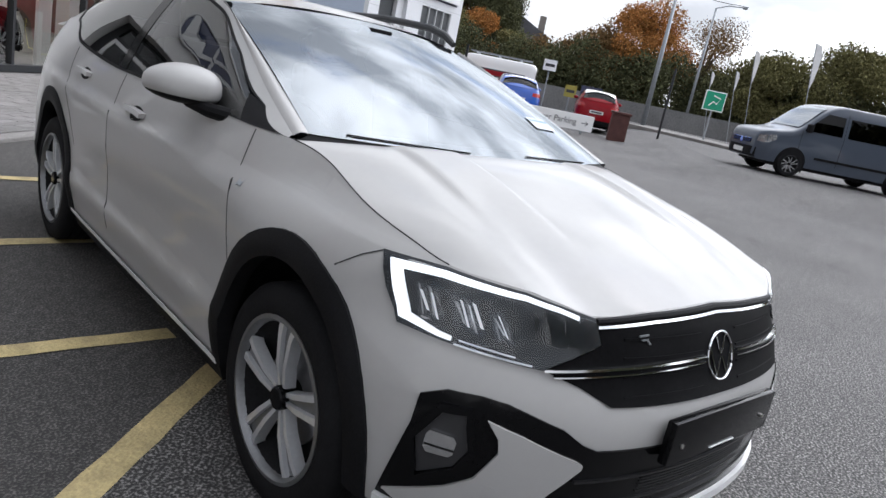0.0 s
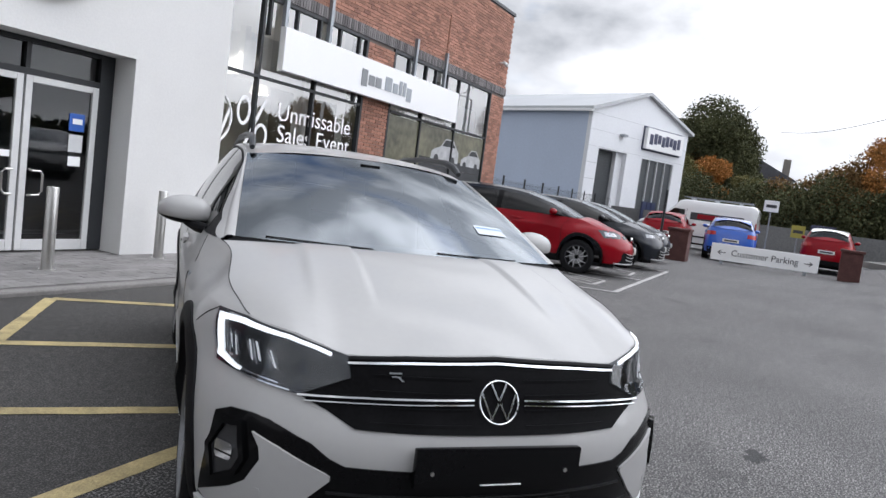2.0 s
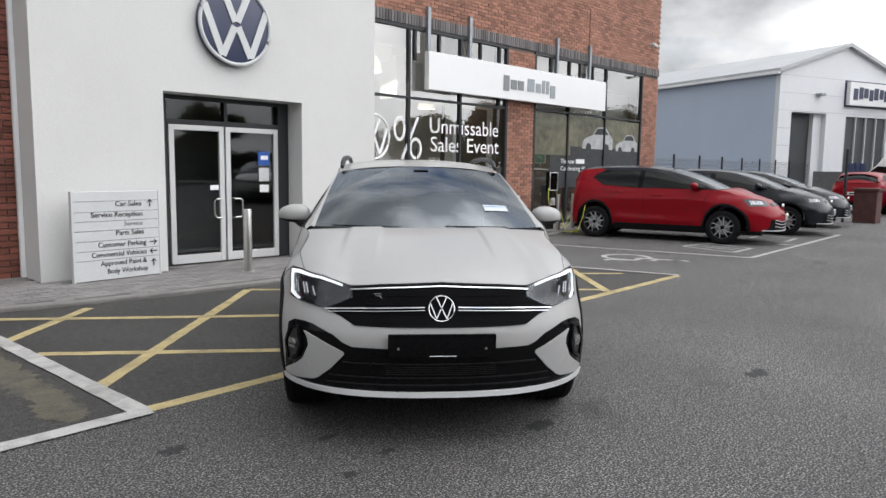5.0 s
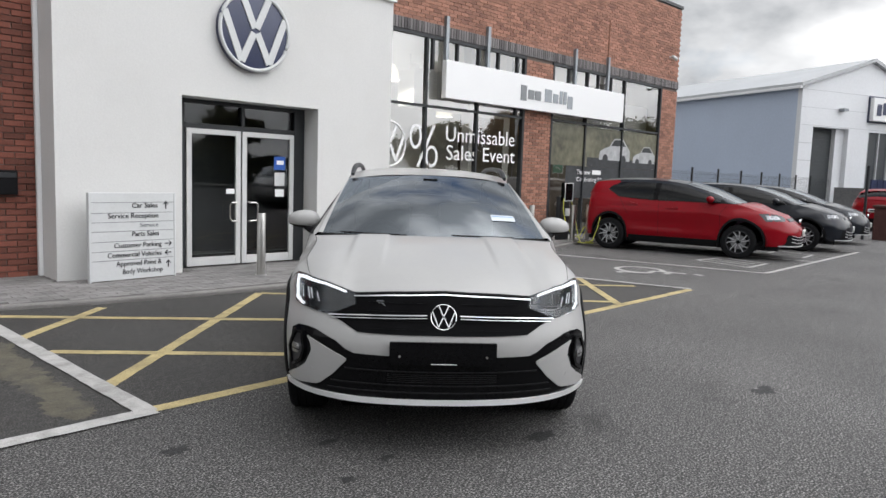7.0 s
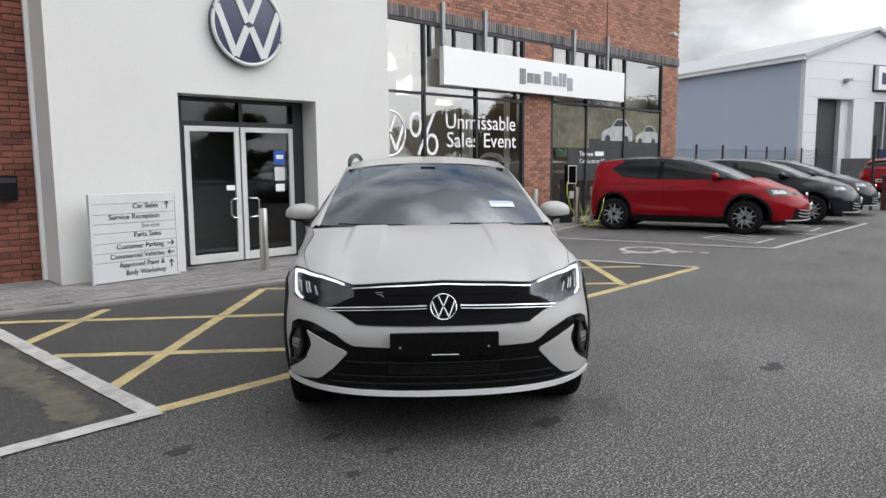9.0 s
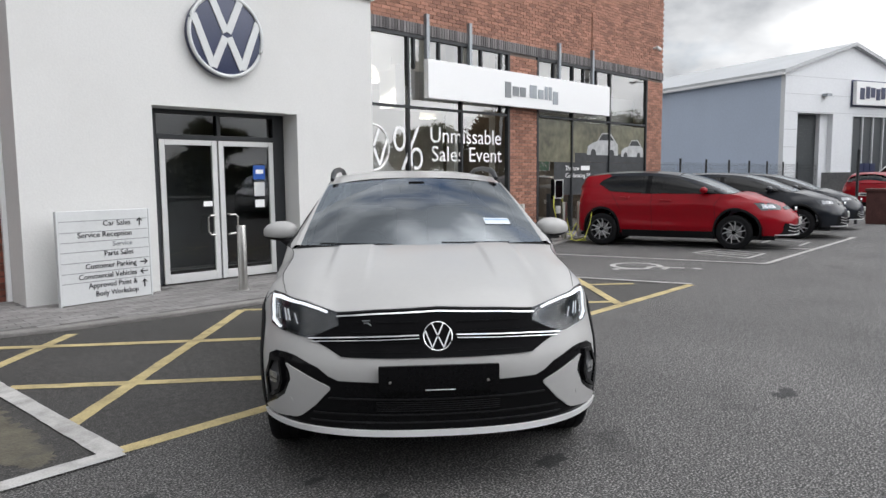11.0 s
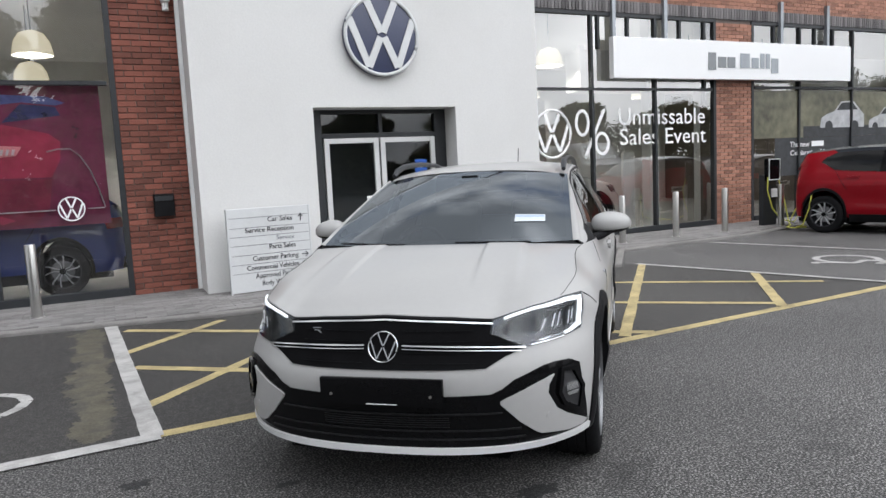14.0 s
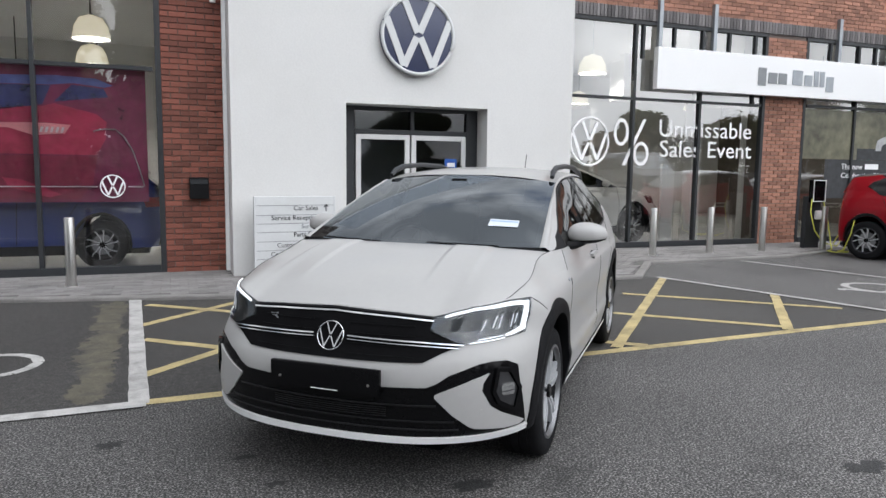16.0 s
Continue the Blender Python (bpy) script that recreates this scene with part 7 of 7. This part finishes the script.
def crown_mesh(lobes, count, leaf, rng):
    """Many small bent leaf clumps spread through and over the given lobes (centre, radii)."""
    vol = np.array([r[0] * r[1] * r[2] for _, r in lobes]) ** (2 / 3)
    pick = rng.choice(len(lobes), count, p=vol / vol.sum())
    c = np.array([l[0] for l in lobes])[pick]
    r = np.array([l[1] for l in lobes])[pick]
    d = rng.normal(size=(count, 3))
    d /= np.linalg.norm(d, axis=1)[:, None]
    rad = rng.random(count) ** 0.28 * rng.uniform(.82, 1.12, count)
    p = c + d * r * rad[:, None]
    a = rng.normal(size=(count, 3))
    a /= np.linalg.norm(a, axis=1)[:, None]
    b = np.cross(a, rng.normal(size=(count, 3)))
    b /= np.linalg.norm(b, axis=1)[:, None]
    s = leaf * rng.uniform(.5, 1.4, count)[:, None]
    n = np.cross(a, b) * s * .35
    v = np.stack([p - a * s, p + b * s * .55 + n, p + a * s, p - b * s * .55 + n], 1).reshape(-1, 3)
    f = np.arange(count * 4).reshape(-1, 4)
    tri = np.concatenate([f[:, [0, 1, 2]], f[:, [0, 2, 3]]])
    me = bpy.data.meshes.new("crown")
    me.from_pydata(v.tolist(), [], tri.tolist())
    return me


def tree(x, y, h, r, mat, label, seed, count=3500, leaf=.30, bare=.25, name="tree"):
    rng = np.random.default_rng(seed)
    t = tagged(empty(name, pose(x, y, 0)), label, "tree")
    tr = bmesh.new()
    tw = h * .022 + .06
    add_tube(tr, [(0, 0, -.1), (.05, .02, h * .25), (rng.uniform(-.2, .2), rng.uniform(-.2, .2), h * .55), (0, 0, h * .85)], [tw, tw * .8, tw * .5, tw * .15], 8)
    lobes = []
    for k in range(9):
        a, up = rng.uniform(0, 6.283), rng.uniform(.35, .86)
        reach = r * rng.uniform(.35, .78) * (1.15 - up * .6)
        q = Vector((math.cos(a) * reach, math.sin(a) * reach, h * up))
        add_tube(tr, [(0, 0, h * up * .55), (q.x * .5, q.y * .5, h * up * .82), tuple(q)], [tw * .45, tw * .28, tw * .08], 6)
        for j in range(2):
            w = q + Vector((rng.uniform(-1, 1), rng.uniform(-1, 1), rng.uniform(-.2, .9))) * r * .4
            add_tube(tr, [tuple(q * .8 + Vector((0, 0, h * up * .16))), tuple(w)], [tw * .12, tw * .03], 5)
        lr = r * rng.uniform(.32, .52)
        lobes.append((tuple(q), (lr, lr, lr * rng.uniform(.6, .85))))
    lobes.append(((0, 0, h * .78), (r * .5, r * .5, h * .2)))
    part("trunk", tr, M_BARK, t, smooth=True)
    part("crown", crown_mesh(lobes, int(count * 1.7), leaf * .72, rng), mat, t)
    return t


def hedge(points, height, depth, mat, label, seed, count, leaf=.28):
    rng = np.random.default_rng(seed)
    lobes = []
    for (xa, ya), (xb, yb) in zip(points, points[1:]):
        n = max(1, int(math.hypot(xb - xa, yb - ya) / (depth * .9)))
        for k in range(n):
            g = k / n
            hh = height * rng.uniform(.75, 1.15)
            lobes.append(((xa + (xb - xa) * g + rng.uniform(-.4, .4), ya + (yb - ya) * g + rng.uniform(-.4, .4), hh * .5), (depth * .75, depth * .75, hh * .55)))
    return tagged(part("hedge", crown_mesh(lobes, count, leaf, rng), mat), label, "hedge", kind="stuff")


tree(88, 12.3, 16.5, 7.5, M_LEAF_DARK, "large dark green broadleaf tree behind the warehouse", 3, 19200, 0.23)
tree(92, 16.5, 14.0, 6.5, M_LEAF_BROWN, "brown-leaved broadleaf tree behind the warehouse", 4, 16000, 0.23)
tree(74, 10.0, 8.0, 3.2, M_LEAF_ORANGE, "small orange autumn tree", 5, 8320, 0.17)
tree(73, 12.8, 7.4, 3.4, M_LEAF_GREEN, "small olive green tree beside the warehouse", 6, 8320, 0.17)
tree(78, 6.2, 6.6, 3.2, M_LEAF_GREEN, "small yellowing tree by the wall", 7, 7040, 0.17)
tree(60.5, -6.3, 10.2, 4.6, M_LEAF_ORANGE, "tall orange autumn tree with thinning branches", 8, 12160, 0.14)
tree(59.5, -10.2, 9.3, 3.8, M_LEAF_BROWN, "half-bare autumn tree with fine branches", 9, 4800, 0.11)
tree(61, -1.6, 7.0, 4.0, M_LEAF_BROWN, "brown and green tree behind the lot", 10, 10880, 0.15)
tree(52, -14.4, 7.0, 3.2, M_LEAF_GREEN, "olive green tree beyond the road", 11, 10880, 0.14)
tree(50, -18.6, 8.0, 3.6, M_LEAF_GREEN, "tall yellow-green tree beyond the road", 12, 11520, 0.14)
tree(48, -23.5, 7.4, 3.8, M_LEAF_BROWN, "broad brown-green tree beyond the road", 13, 11520, 0.15)
tree(45, -30.0, 6.4, 3.4, M_LEAF_GREEN, "broad green tree beyond the road", 14, 11520, 0.17)
hedge([(62, 12), (59, 2), (57, -8), (52, -16), (46, -26), (38, -40)], 5.4, 2.8, M_LEAF_DARK, "dark green overgrown hedge beyond the wall", 20, 80000, .125)
hedge([(60, -11), (54, -17), (49.5, -23)], 6.2, 2.9, M_LEAF_GREEN, "tall olive thicket beyond the road", 24, 36000, .13)
hedge([(63, 3), (61, -5), (60, -9)], 6.5, 2.8, M_LEAF_BROWN, "autumn brown thicket beyond the wall", 25, 26000, .13)
hedge([(110, 30), (100, 16), (96, 4), (90, -12)], 6.0, 4.5, M_LEAF_DARK, "far dark belt of trees", 21, 20000, .34)
# trees across the road, mirrored in the shop windows
for k in range(11):
    tree(-34 + 8.2 * k + (k % 3), -31 - 3.5 * (k % 2), (12.5 if k < 5 else 4.8) + .8 * ((k * 7) % 4), 5.6 if k < 5 else 3.4, (M_LEAF_DARK, M_LEAF_GREEN, M_LEAF_BROWN)[k % 3], "broadleaf tree across the road", 40 + k, 6000 if k < 5 else 3000, .50 if k < 5 else .30)
hedge([(-45, -26), (-22, -26), (2, -27)], 6.5, 3.2, M_LEAF_DARK, "tall dark thicket across the road", 23, 12000, .45)
hedge([(2, -27), (16, -29), (34, -33)], 2.3, 2.6, M_LEAF_DARK, "dark hedge across the road", 22, 9000, .30)

# ---- bricks and pavers, piece by piece ----
def lay(boxes, parent, material, name, near, rest_label):
    """The boxes for which near() holds as objects of their own, all others joined."""
    close = [b for b in boxes if near(b)]
    far = [b for b in boxes if not near(b)]
    for x0, x1, y0, y1, z0, z1 in close:
        brick_at(parent, x1 - x0, z1 - z0, y1 - y0, x0, y0, z0, material, name)
    if far:
        tagged(part(rest_label, bricks_mesh(far, rest_label), material, parent), kind="stuff")


front = brick_field(4.95, 17.70, 4.44, ROOF - .06, GY)
for x0, x1 in PIERS:
    front += brick_field(x0, x1, .03, 4.21, GY - .004)
lay(front, wall_b, M_BRICK, "brick", lambda b: 10.5 < b[0] < 11.5 and b[4] < 3.9, "brickwork")
x = 4.95
while x < 17.66:
    brick_at(wall_b, .065, .215, .13, x, GY - .028, 4.222, M_SOLDIER, "soldier_brick")
    x += .075
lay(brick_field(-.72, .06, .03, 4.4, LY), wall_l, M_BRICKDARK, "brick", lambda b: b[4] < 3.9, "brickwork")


def paver_field():
    out, y, row = [], 4.9, 0
    while y < GY - .1:
        x = -5.0 + (.105 if row % 2 else 0)
        while x < 13.0:
            back = LY if x < .0 else BY if x < BX1 else GY - .05
            if DX0 < x < DX1 - .2:
                back = DY - .05
            if y > max(kerb_y(x), kerb_y(x + .2)) + .13 and y + .1 < back:
                out.append((x, x + .2, y, y + .1, PAVE - .03, PAVE + random.uniform(-.0015, .0015)))
            x += .206
        y += .106
        row += 1
    return out


pv = paver_field()
close = [b for b in pv if .3 < b[0] < 2.5 or -1.6 < b[0] < -.9][:300]
mark = set(close)
pm = bricks_mesh([(0, .2, 0, .1, 0, .03)], "paver")
pm.materials.append(M_PAVER)
for b in close:
    ob = new("paver", pm)
    ob.parent = apron
    ob.location = (b[0], b[2], b[5] - .03)
tagged(part("paving", bricks_mesh([b for b in pv if b not in mark], "paving"), M_PAVER, apron), kind="stuff")
